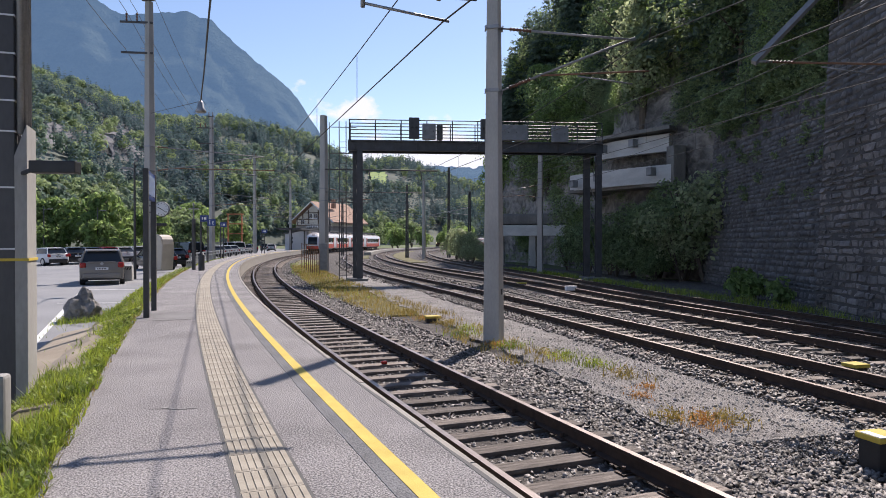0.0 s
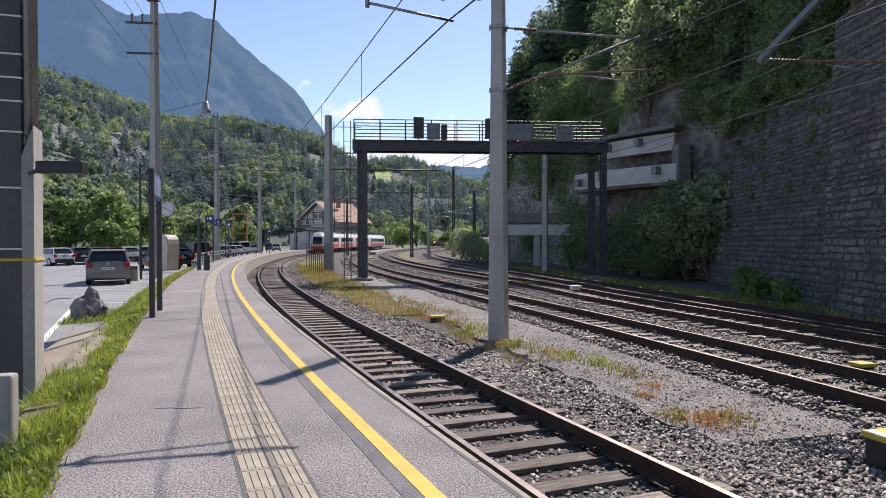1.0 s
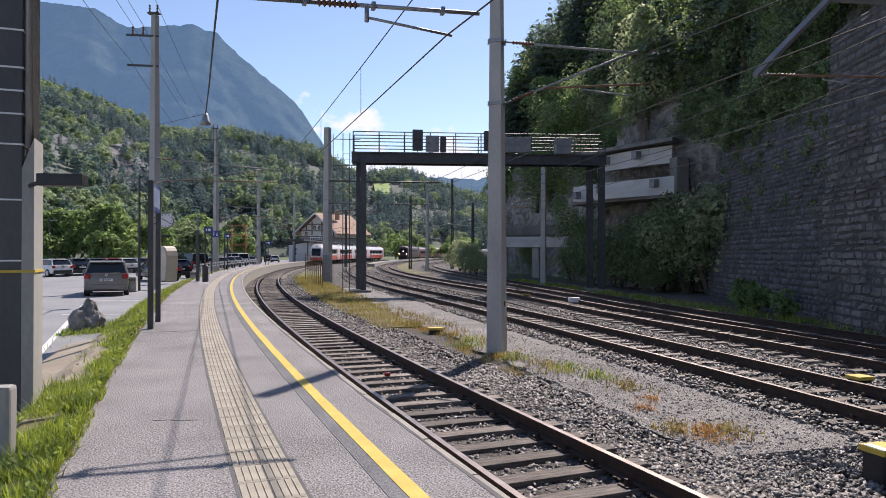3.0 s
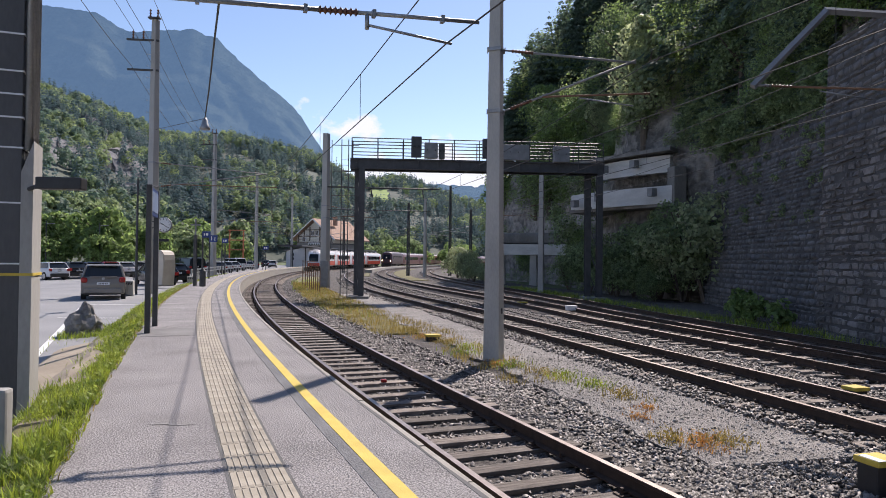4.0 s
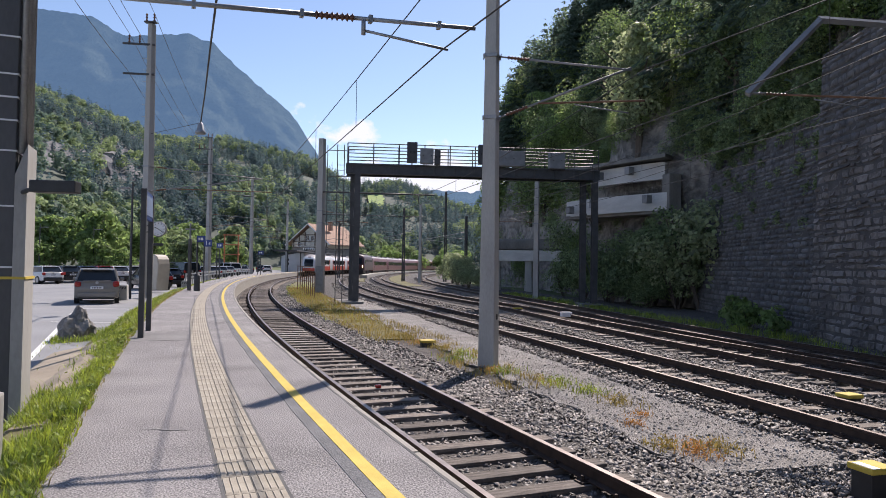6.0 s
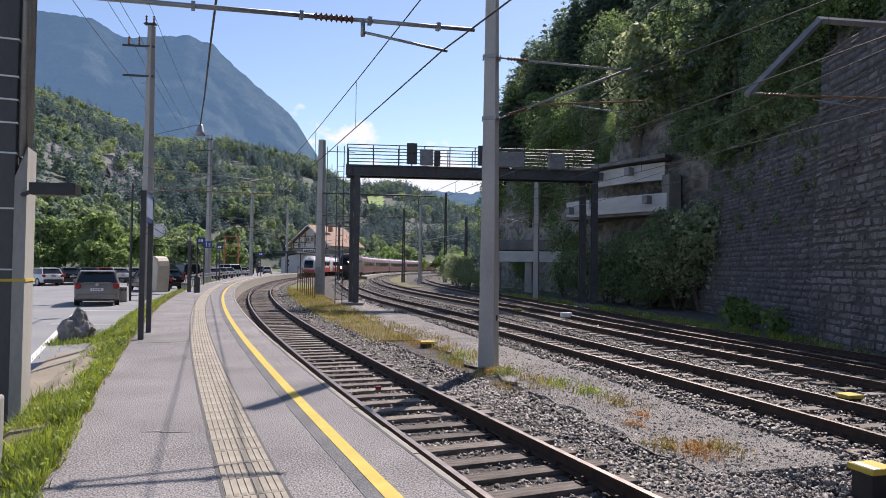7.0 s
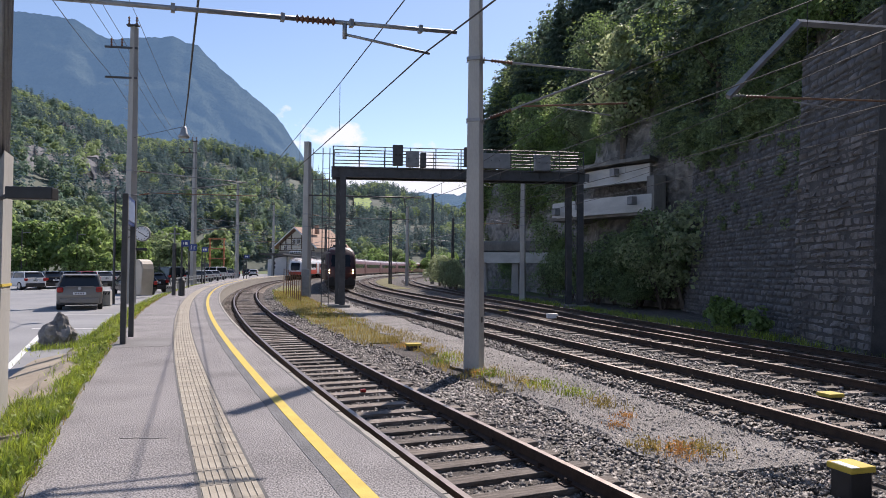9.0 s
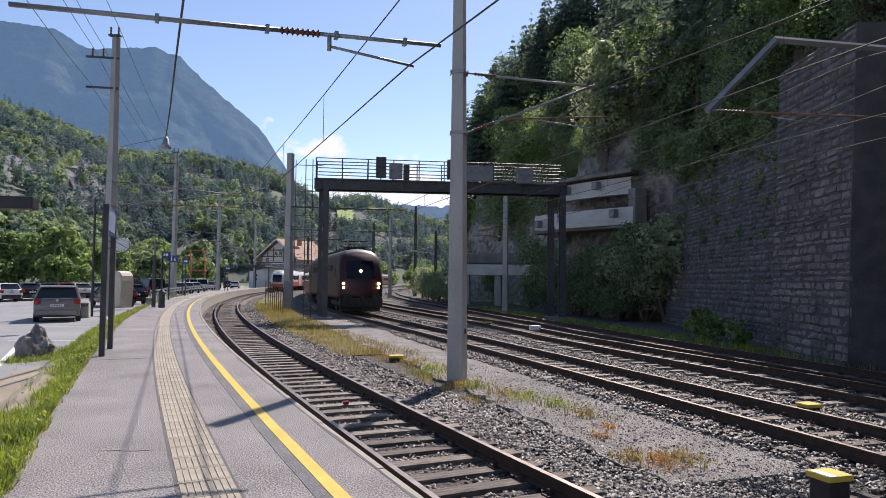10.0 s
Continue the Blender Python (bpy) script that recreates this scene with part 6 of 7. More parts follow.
    for z in (0, 1, 2, 3):
        bm = bmesh.new()
        for x in (-1.2, 1.2):
            rod(bm, (-36.2 + x, 118, z * 1.7 - 0.4), (-36.2 + x, 118, z * 1.7 + 1.3), 0.12, seg=6)
        box(bm, (-36.2, 118, z * 1.7 + 1.3), (2.8, 0.9, 0.16))
        part("frame", bm, RUST_PAINT, o)


RUST_PAINT = material("orange_paint", (0.42, 0.15, 0.07), (0.55, 0.22, 0.11), 3, 0.6, 0.1)
make_station()

# ---- platform furniture ----


def text_part(name, body, size, m, mat, parent):
    cu = bpy.data.curves.new(name, "FONT")
    cu.body, cu.size, cu.align_x, cu.align_y, cu.extrude = body, size, "CENTER", "CENTER", 0.004
    ob = new(name + "_tmp", cu)
    me = bpy.data.meshes.new_from_object(ob.evaluated_get(bpy.context.evaluated_depsgraph_get()))
    bpy.data.objects.remove(ob)
    bpy.data.curves.remove(cu)
    me.materials.append(mat)
    ob = new(name, me)
    ob.parent = parent
    ob.matrix_local = m
    return ob


def blue_sign(x, y, z, w, h, label, words, legs=1, rz=-12):
    t = thing("platform_sign", label, "sign", pose(x, y, 0, 0, 0, rz), "platform signs")
    for k in range(legs):
        bm = bmesh.new()
        rod(bm, (-w * 0.55 + k * w * 0.5, 0.03, 0), (-w * 0.55 + k * w * 0.5, 0.03, z + h / 2), 0.05, seg=8)
        part("post", bm, DARK_STEEL, t, "dark steel post")
    bm = bmesh.new()
    box(bm, (0, -0.04, z), (w, 0.06, h), bevel=0.012)
    p = part("panel", bm, SIGN_BLUE, t, "dark blue panel")
    if words:
        text_part("lettering", words[0], h * 0.95, pose(-w * 0.2, -0.076, z, 90, 0, 0), SIGN_WHITE, p)
        text_part("lettering", words[1], h * 0.62, pose(w * 0.22, -0.076, z - h * 0.08, 90, 0, 0), SIGN_WHITE, p)
    else:
        for k, bw in ((-0.22, 0.12), (0.12, 0.3)):
            bm = bmesh.new()
            box(bm, (k * w, -0.076, z), (bw * w, 0.008, h * 0.4))
            part("bar", bm, SIGN_WHITE, p)
    return t


def make_furniture():
    # timetable board between two dark posts, seen almost edge on
    t = thing("information_board", "tall dark two-post information board with blue panel", "sign")
    a, b = Vector((-6.24, 14.25, 0)), Vector((-6.72, 15.75, 0))
    d = (b - a)
    ang = math.degrees(math.atan2(d.y, d.x))
    for p in (a, b):
        bm = bmesh.new()
        box(bm, (p.x, p.y, 1.57), (0.15, 0.11, 3.14), ang, 0.012)
        part("post", bm, DARK_STEEL, t)
    c = (a + b) / 2
    bm = bmesh.new()
    box(bm, (c.x, c.y, 2.82), (d.length - 0.1, 0.07, 0.60), ang, 0.01)
    p = part("panel", bm, SIGN_BLUE, t, "blue name panel")
    bm = bmesh.new()
    n = Vector((d.y, -d.x, 0)).normalized()
    q = c + n * 0.04
    box(bm, (q.x, q.y, 2.82), (d.length - 0.3, 0.012, 0.44), ang)
    part("panel_field", bm, PALE_BLUE, p, "pale reflecting field")
    # station clock on the mast
    t = thing("station_clock", "round white station clock on a mast bracket", "clock", pose(-14.72, 35.5, 3.30, 0, 0, 10))
    bm = bmesh.new()
    lathe(bm, [(0.30, -0.12), (0.40, -0.10), (0.41, 0.0), (0.40, 0.10), (0.30, 0.12)], (0, 0, 0), 28, (0, 1, 0))
    part("case", bm, GREY_STEEL, t, "grey metal case", True)
    bm = bmesh.new()
    rod(bm, (0, -0.10, 0), (0, -0.128, 0), 0.36, seg=28)
    f = part("dial", bm, SIGN_WHITE, t, "white dial")
    for k in range(12):
        bm = bmesh.new()
        an = k * math.pi / 6
        g = box(bm, (0, 0, 0.30), (0.025, 0.01, 0.07))
        bmesh.ops.transform(bm, matrix=Matrix.Translation((0, -0.132, 0)) @ Matrix.Rotation(an, 4, "Y"), verts=bm.verts[:])
        part("hour_mark", bm, BLACK, f)
    for an, ln, w in ((-60, 0.20, 0.035), (125, 0.29, 0.025)):
        bm = bmesh.new()
        box(bm, (0, 0, ln / 2 - 0.03), (w, 0.012, ln + 0.06))
        bmesh.ops.transform(bm, matrix=Matrix.Translation((0, -0.14, 0)) @ Matrix.Rotation(radians(an), 4, "Y"), verts=bm.verts[:])
        part("clock_hand", bm, BLACK, f)
    bm = bmesh.new()
    rod(bm, (-0.9, 0.4, 0.25), (-0.3, 0.0, 0.1), 0.03, seg=6)
    rod(bm, (-0.9, 0.4, -0.2), (-0.3, 0.0, -0.1), 0.03, seg=6)
    part("bracket", bm, DARK_STEEL, t)
    bm = bmesh.new()
    box(bm, (-14.9, 35.6, 2.50), (0.75, 0.12, 0.14), 10, 0.02)
    rod(bm, (-15.5, 35.9, 2.5), (-15.1, 35.6, 2.5), 0.03, seg=6)
    tagged(part("small_display", bm, BLACK), "small black display box under the clock", "display")
    # rounded beige booth
    t = thing("ticket_booth", "rounded beige plastic booth beside the platform", "booth", pose(-17.6, 42.6, -0.16, 0, 0, -28))
    out = [(-0.42, 0), (-0.42, 1.75)] + [(-0.42 + 0.25 - 0.25 * math.cos(a), 1.75 + 0.45 * math.sin(a)) for a in (i * math.pi / 16 for i in range(1, 9))] + [(0.12, 2.18), (0.32, 2.08), (0.44, 1.9), (0.50, 1.6), (0.46, 1.1), (0.40, 0)]
    bm = bmesh.new()
    prism(bm, out, -0.45, 0.45)
    bmesh.ops.bevel(bm, geom=[e for e in bm.edges if abs(e.verts[0].co.y - e.verts[1].co.y) < 0.01], offset=0.05, segments=2, affect="EDGES")
    part("shell", bm, BEIGE, t)
    # the shell is solid; a grey plate imitates its shaded opening
    bm = bmesh.new()
    box(bm, (-0.44, 0, 1.05), (0.06, 0.7, 1.6), bevel=0.02)
    part("opening_plate", bm, GREY_STEEL, t, "grey plate standing in for the shaded opening")
    # striped concrete blocks, litter bin
    for x, y in ((-15.85, 34.0), (-16.3, 43.8)):
        t = thing("concrete_block", "concrete block with black and white warning stripes", "block", pose(x, y, -0.3, 0, 0, 14), "warning blocks")
        bm = bmesh.new()
        box(bm, (0, 0, 0.33), (0.56, 0.5, 0.72), 0, 0.03, 0.93)
        part("block_body", bm, CONCRETE, t)
        for k in range(4):
            bm = bmesh.new()
            prism(bm, [(-0.24 + k * 0.125, 0.50), (-0.18 + k * 0.125, 0.50), (-0.12 + k * 0.125, 0.62), (-0.18 + k * 0.125, 0.62)], -0.262, -0.235)
            part("warning_stripe", bm, BLACK, t)
    t = thing("litter_bin", "dark metal litter bin on the platform", "bin", pose(-13.4, 37.6, 0))
    bm = bmesh.new()
    lathe(bm, [(0.15, 0.0), (0.17, 0.05), (0.17, 0.80), (0.15, 0.86), (0.05, 0.88)], (0, 0, 0), 14)
    part("drum", bm, DARK_STEEL, t)
    bm = bmesh.new()
    rod(bm, (0, 0, 0.86), (0, 0, 0.96), 0.18, 0.10, 14)
    part("lid", bm, BLACK, t)
    # dark information pillar with antenna cross
    t = thing("help_point", "slim dark platform pillar with small crossarm", "pillar", pose(-14.05, 38.2, 0))
    bm = bmesh.new()
    box(bm, (0, 0, 1.45), (0.17, 0.17, 2.9), 0, 0.02)
    part("column", bm, DARK_STEEL, t)
    bm = bmesh.new()
    rod(bm, (0, 0, 2.9), (0, 0, 3.8), 0.05, seg=8)
    box(bm, (0, 0, 3.45), (0.55, 0.1, 0.08))
    part("crossarm", bm, GREY_STEEL, t)
    blue_sign(-13.55, 38.6, 2.92, 0.50, 0.36, "dark blue platform sign with white symbols on a post", None)
    blue_sign(-17.55, 51.5, 3.05, 0.66, 0.52, "dark blue section sign lettered in white on a post", ("1", "E"))
    blue_sign(-20.7, 64, 3.2, 0.62, 0.45, "dark blue platform sign with white symbols on two posts", None, 2)
    blue_sign(-24.2, 92, 3.0, 0.8, 0.5, "dark blue platform sign with white symbols on two posts", None, 2)
    # lamp posts
    for x, y, h, sp in ((-16.0, 35.2, 6.1, 0.3), (-46.5, 79, 6.1, 0.9), (-41.0, 80.5, 6.0, 0.9), (-35.5, 82, 6.0, 0.9)):
        t = thing("street_lamp", "thin dark street lamp with small flat head", "street lamp", pose(x, y, -0.4), "street lamps")
        bm = bmesh.new()
        rod(bm, (0, 0, 0), (0, 0, h), 0.075, 0.05, 8)
        part("pole", bm, DARK_STEEL, t)
        bm = bmesh.new()
        rod(bm, (0, 0, h - 0.35), (-sp if sp < 0.5 else sp * 0.6, 0, h - 0.3), 0.03, seg=6)
        box(bm, (-sp - 0.1 if sp < 0.5 else sp * 0.8, 0, h - 0.3), (0.5, 0.22, 0.09), bevel=0.03)
        part("head", bm, GREY_STEEL, t)
    # guard rail along the car park
    t = thing("guard_rail", "low grey guard rail between car park and platform", "guard rail", kind="structure")
    s0, s1 = T1.at_y(52), T1.at_y(100)
    for z in (0.35, 0.62):
        ob = new("rail_bar", slab("rail_bar", T1, s0, s1, -5.42, -5.36, z, z + 0.09, STEEL, 1.5))
        ob.parent = t
    bm = bmesh.new()
    box(bm, (0, 0, 0.2), (0.1, 0.1, 1.1))
    me = link_mesh("guard_post", bm, CONCRETE)
    for k in range(int((s1 - s0) / 2.2)):
        ob = new("guard_post", me)
        ob.parent = t
        ob.matrix_world = T1.placed(s0 + k * 2.2, -5.38)
    # thin railing between the first two tracks
    t = thing("track_railing", "thin rusty railing between two tracks", "railing")
    a, b = Vector((-12.6, 60.5, -0.82)), Vector((-8.5, 46.5, -0.82))
    for k in range(9):
        p = a.lerp(b, (k / 8) ** 0.8)
        bm = bmesh.new()
        rod(bm, p, p + Vector((0, 0, 2.3 - 0.06 * k)), 0.035, seg=6)
        part("railing_post", bm, RUSTY, t)
    for z in (1.1, 2.2):
        bm = bmesh.new()
        rod(bm, a + Vector((0, 0, z)), a.lerp(b, 0.75) + Vector((0, 0, z)), 0.025, seg=6)
        part("railing_bar", bm, RUSTY, t)
    # boulder
    bm = bmesh.new()
    bmesh.ops.create_icosphere(bm, subdivisions=4, radius=1.0)
    for v in bm.verts:
        n = v.co.copy()
        r = 1 + 0.28 * noise.fractal(n * 1.3, 1, 2, 4) + 0.10 * noise.cell(n * 2.2)
        k = 1 - 0.5 * max(0.0, n.z) ** 1.2
        v.co = Vector((n.x * 0.47 * r * k + 0.06 * n.z, n.y * 0.42 * r * k, n.z * 0.50 * r))
    b = tagged(part("boulder", bm, ROCK), "rough grey boulder at the edge of the car park", "boulder")
    b.matrix_world = pose(-8.85, 16.7, -0.03, 0, 0, 30)
    b.scale = (0.84, 0.84, 0.9)
    # yellow caps over track magnets and marker stones
    for x, y, z, w, h in ((4.62, 7.15, -0.60, 0.34, 0.22), (7.5, 12.3, -0.70, 0.34, 0.06), (-0.32, 20.4, -0.74, 0.45, 0.09), (4.2, 36.2, -0.7, 0.5, 0.12)):
        t = thing("track_magnet", "yellow-capped track device among the ballast", "track device", pose(x, y, z, 0, 0, 15), "track devices")
        bm = bmesh.new()
        box(bm, (0, 0, -0.1), (w * 0.85, 0.26, 0.2 + h), 0, 0.02)
        part("base", bm, BLACK, t, "black base")
        bm = bmesh.new()
        box(bm, (0, 0, h / 2 + 0.03), (w, 0.32, 0.07), 0, 0.02)
        part("cap", bm, YELLOW, t, "yellow cap")
        if h > 0.2:
            bm = bmesh.new()
            box(bm, (-w * 0.32, -0.03, h / 2 + 0.065), (0.10, 0.262, 0.006))
            part("label_plate", bm, SIGN_WHITE, t)
    bm = bmesh.new()
    box(bm, (0, 0, 0.03), (0.11, 0.07, 0.06), 0, 0.015)
    b = tagged(part("red_block", bm, TAIL), "small red block lying between the rails", "block")
    b.matrix_world = pose(-1.12, 12.9, RAIL - 0.185, 0, 0, 20)
    # low signal with white and red plates by the third track
    bm = bmesh.new()
    box(bm, (5.9, 31.3, -0.55), (0.5, 0.25, 0.22), 12, 0.02)
    tagged(part("point_indicator", bm, SIGN_WHITE), "small white point indicator beside the track", "point indicator")


PALE_BLUE = material("pale_blue_panel", (0.20, 0.27, 0.45), (0.30, 0.37, 0.55), 1.5, 0.25, 0.02)
make_furniture()

# ---- loose stones, grass, weeds ----


def stones(n, line, ya, yb, o0, o1, z, size):
    """Crushed stones strewn along a line."""
    s = np.interp(ya + (yb - ya) * RNG.uniform(0, 1, n) ** 1.25, line.y, line.s)
    o = RNG.uniform(o0, o1, n)
    h = np.interp(s, line.s, line.h)
    c = np.stack([np.interp(s, line.s, line.x) + o * np.cos(h), np.interp(s, line.s, line.y) - o * np.sin(h), z + RNG.uniform(-0.012, 0.018, n)], 1)
    cube = np.array([(x, y, zz) for x in (-1, 1) for y in (-1, 1) for zz in (-1, 1)], float)
    v = cube[None] * RNG.uniform(0.55, 1.0, (n, 8, 3))
    a = RNG.uniform(0, math.pi, n)
    q = np.stack([np.cos(a), RNG.normal(0, 0.4, n), RNG.normal(0, 0.4, n), np.sin(a)], 1)
    q /= np.linalg.norm(q, axis=1, keepdims=True)
    w, x, y, zz = q.T
    R = np.stack([1 - 2 * (y * y + zz * zz), 2 * (x * y - zz * w), 2 * (x * zz + y * w), 2 * (x * y + zz * w), 1 - 2 * (x * x + zz * zz), 2 * (y * zz - x * w), 2 * (x * zz - y * w), 2 * (y * zz + x * w), 1 - 2 * (x * x + y * y)], 1).reshape(n, 3, 3)
    sz = size * RNG.uniform(0.6, 1.35, (n, 1, 1)) * RNG.uniform(0.6, 1.1, (n, 1, 3)) * np.array([1.1, 1.0, 0.55])
    v = np.einsum("nij,nkj->nki", R, v * sz) + c[:, None]
    f = np.array([(0, 1, 3, 2), (4, 6, 7, 5), (0, 4, 5, 1), (2, 3, 7, 6), (1, 5, 7, 3)])
    return v.reshape(-1, 3), (f[None] + 8 * np.arange(n)[:, None, None]).reshape(-1, 4)


def join(*sets):
    V, F, k = [], [], 0
    for v, f in sets:
        V.append(v)
        F.append(f + k)
        k += len(v)
    return np.concatenate(V), np.concatenate(F)


def blades(c, height, width, lean=0.5):
    """Grass blades at the points c: each a bent strip of two quads."""
    n = len(c)
    h = height * RNG.uniform(0.45, 1.3, n)[:, None]
    a = RNG.uniform(0, 6.283, n)
    side = np.stack([np.cos(a), np.sin(a), np.zeros(n)], 1) * (width * RNG.uniform(0.6, 1.3, n))[:, None]
    to = np.stack([-np.sin(a), np.cos(a), np.zeros(n)], 1) * h * lean * RNG.uniform(0.1, 1.2, n)[:, None]
    up = np.array([0, 0, 1.0]) * h
    v = np.stack([c - side, c + side, c + side * 0.8 + up * 0.55 + to * 0.3, c - side * 0.8 + up * 0.55 + to * 0.3, c + side * 0.12 + up + to, c - side * 0.12 + up + to], 1).reshape(-1, 3)
    f = np.array([(0, 1, 2, 3), (3, 2, 4, 5)])
    return v, (f[None] + 6 * np.arange(n)[:, None, None]).reshape(-1, 4)


def along(n, line, ya, yb, o0, o1, z0, z1, power=1.0, clump=0.0):
    s = np.interp(ya + (yb - ya) * RNG.uniform(0, 1, n) ** power, line.y, line.s)
    o = RNG.uniform(0, 1, n)
    h = np.interp(s, line.s, line.h)
    off = o0 + (o1 - o0) * o
    c = np.stack([np.interp(s, line.s, line.x) + off * np.cos(h), np.interp(s, line.s, line.y) - off * np.sin(h), z0 + (z1 - z0) * o], 1)
    if clump:
        keep = np.array([fractal(p[0] * 1.1, p[1] * 1.1, 0, 3) for p in c]) > clump
        c = c[keep]
    return c


def off_dirt(c):
    """Leaves out what would grow on the trodden patch."""
    y = c[:, 1]
    o = (c[:, 0] - np.interp(y, T1.y, T1.x)) * np.cos(np.interp(y, T1.y, T1.h))
    edge = -4.66 - 0.085 * (y - 9.4) + 0.16 * np.sin(y * 3.1) * np.sin(y * 1.3 + 1)
    bare = (y > 8.7) & (y < 15.6) & (o < edge)
    return c[~bare | (RNG.uniform(0, 1, len(c)) < 0.03)]


def herb(n, ya, yb, o0, o1):
    """Small broad leaves low in the grass."""
    c = along(n, T1, ya, yb, o0, o1, -0.03, -0.20, 1.0, -0.1)
    c[:, 2] += RNG.uniform(0.02, 0.12, len(c))
    c = off_dirt(c)
    return leaf_quads(c, np.tile([0.1, -0.3, 1.0], (len(c), 1)), 0.032, 0.5, 1.7)


def make_cover():
    B = -0.795
    stuff("ballast_stones", "grey crushed ballast stones along the tracks", "ballast", join(
        stones(11000, T1, 3.5, 13, 0.82, 2.8, B - 0.015, 0.034), stones(5500, T1, 12, 30, 0.82, 2.7, B - 0.015, 0.036),
        stones(5000, T1, 4, 16, -1.4, 0.8, B - 0.005, 0.032), stones(2500, T1, 15, 45, -1.45, 0.8, B, 0.034),
        stones(1500, T1, 30, 75, 0.85, 2.4, B, 0.036), stones(6500, T2, 5, 15, -1.35, 2.2, B + 0.01, 0.036), stones(5500, T2, 4, 9, -4.8, -2.0, B - 0.015, 0.036),
        stones(2600, T2, 5, 30, -1.62, -0.86, B + 0.052, 0.036), stones(2600, T2, 5, 30, 0.86, 1.6, B + 0.052, 0.036), stones(1800, T2, 5, 30, -0.66, 0.66, B + 0.045, 0.032),
        stones(5000, T2, 13, 34, -1.4, 2.4, B + 0.005, 0.038), stones(3500, T3, 10, 34, -1.8, 1.8, B + 0.01, 0.04), stones(2600, T2, 34, 85, -1.8, 3.2, B + 0.03, 0.05), stones(900, T1, 30, 60, 0.85, 2.2, B + 0.01, 0.045)), STONE)
    stuff("gravel_pebbles", "small pale pebbles on the gravel path", "gravel", join(stones(5500, T2, 8, 17, -3.8, -1.4, -0.770, 0.012), stones(900, T2, 8, 28, -3.8, -1.4, -0.768, 0.024)), PEBBLE)
    c = np.concatenate([along(30000, T1, 3.5, 14, -4.40, -5.15, -0.03, -0.20, 1.0, -0.45), along(11000, T1, 13, 34, -4.42, -5.3, -0.05, -0.26, 1.0, -0.4), along(2600, T1, 15.5, 20, -5.1, -6.4, -0.24, -0.36, 1.0, 0.0), along(350, T1, 9, 15, -5.1, -5.9, -0.24, -0.34, 1.0, 0.2), along(5000, T1, 33, 72, -4.45, -5.4, -0.05, -0.28)])
    stuff("verge_grass", "fresh green grass on the verge", "grass", join(blades(off_dirt(c), 0.115, 0.006, 0.9), blades(off_dirt(along(9000, T1, 3.5, 30, -4.5, -5.15, -0.04, -0.20, 1.0, 0.12)), 0.21, 0.007, 0.7), blades(along(2500, T1, 3.5, 20, -4.34, -4.46, -0.005, -0.03, 1.0, 0.05), 0.07, 0.006, 1.1), herb(9000, 3.5, 20, -4.42, -5.1), herb(2500, 20, 45, -4.45, -5.3)), GRASS)
    c = along(1800, T1, 3.5, 40, -4.34, -4.55, 0.0, -0.03)
    stuff("verge_litter", "brown dry grass along the platform edge", "grass", blades(c, 0.06, 0.005, 1.2), DRY_GRASS)
    c = np.concatenate([along(16000, T1, 20, 66, 2.2, 4.7, -0.79, -0.79, 1.0, -0.2), along(2500, T2, 14, 24, -4.3, -2.9, -0.79, -0.79, 1, 0.05)])
    stuff("dry_strip_grass", "dry yellow grass between the tracks", "grass", blades(c, 0.17, 0.007, 0.9), DRY_GRASS)
    c = along(5000, T1, 26, 75, 2.0, 4.6, -0.79, -0.79, 1.0, 0.12)
    stuff("green_strip_grass", "green grass tufts between the tracks", "grass", blades(c, 0.18, 0.007, 0.8), GRASS)
    c = along(9000, T4, 18, 60, 2.0, 3.6, -0.82, -0.80, 1.0, -0.2)
    stuff("wall_foot_grass", "shaded grass at the foot of the wall", "grass", blades(c, 0.22, 0.008, 0.8), GRASS)
    # weeds near the mast, each clump a thing
    rr = random.Random(21)
    for x, y, r, mat, lab in ((1.55, 15.2, 0.32, GRASS, "green"), (1.2, 15.5, 0.22, RUST_WEED, "rust-coloured"), (2.45, 13.8, 0.34, GRASS, "green"), (2.9, 12.9, 0.30, GRASS, "green"), (3.15, 11.9, 0.3, DRY_GRASS, "yellowish"), (2.1, 14.2, 0.22, DRY_GRASS, "yellowish"),
                              (3.3, 10.9, 0.16, RUST_WEED, "rust-coloured"), (3.0, 10.3, 0.14, RUST_WEED, "rust-coloured"), (3.35, 8.75, 0.26, RUST_WEED, "rust-coloured"), (3.75, 8.9, 0.24, DRY_GRASS, "yellowish"), (3.05, 9.0, 0.2, DRY_GRASS, "yellowish"), (3.5, 9.1, 0.2, RUST_WEED, "rust-coloured"),
                              (0.1, 19.5, 0.3, DRY_GRASS, "yellowish"), (0.6, 18.3, 0.28, GRASS, "green"), (-0.5, 20.9, 0.4, RUST_WEED, "rust-coloured"), (0.55, 17.2, 0.3, GRASS, "green"), (-1.2, 22.6, 0.4, DRY_GRASS, "yellowish")):
        n = int(330 * r)
        c = np.stack([x + RNG.normal(0, r * 0.75, n), y + RNG.normal(0, r * 0.9, n), np.full(n, -0.79)], 1)
        v, f = blades(c, 0.15 if mat is not RUST_WEED else 0.08, 0.008, 1.2)
        p = np.stack([x + RNG.normal(0, r * 0.5, n), y + RNG.normal(0, r * 0.6, n), -0.77 + RNG.uniform(0, 0.15 if mat is not RUST_WEED else 0.09, n)], 1)
        me = quick_mesh("weed", *join((v, f), leaf_quads(p, np.tile([0, 0, 1.0], (n, 1)), 0.03)), mat)
        tagged(new("weed_clump", me), lab + " weed clump growing in the gravel", "weed", kind="stuff")


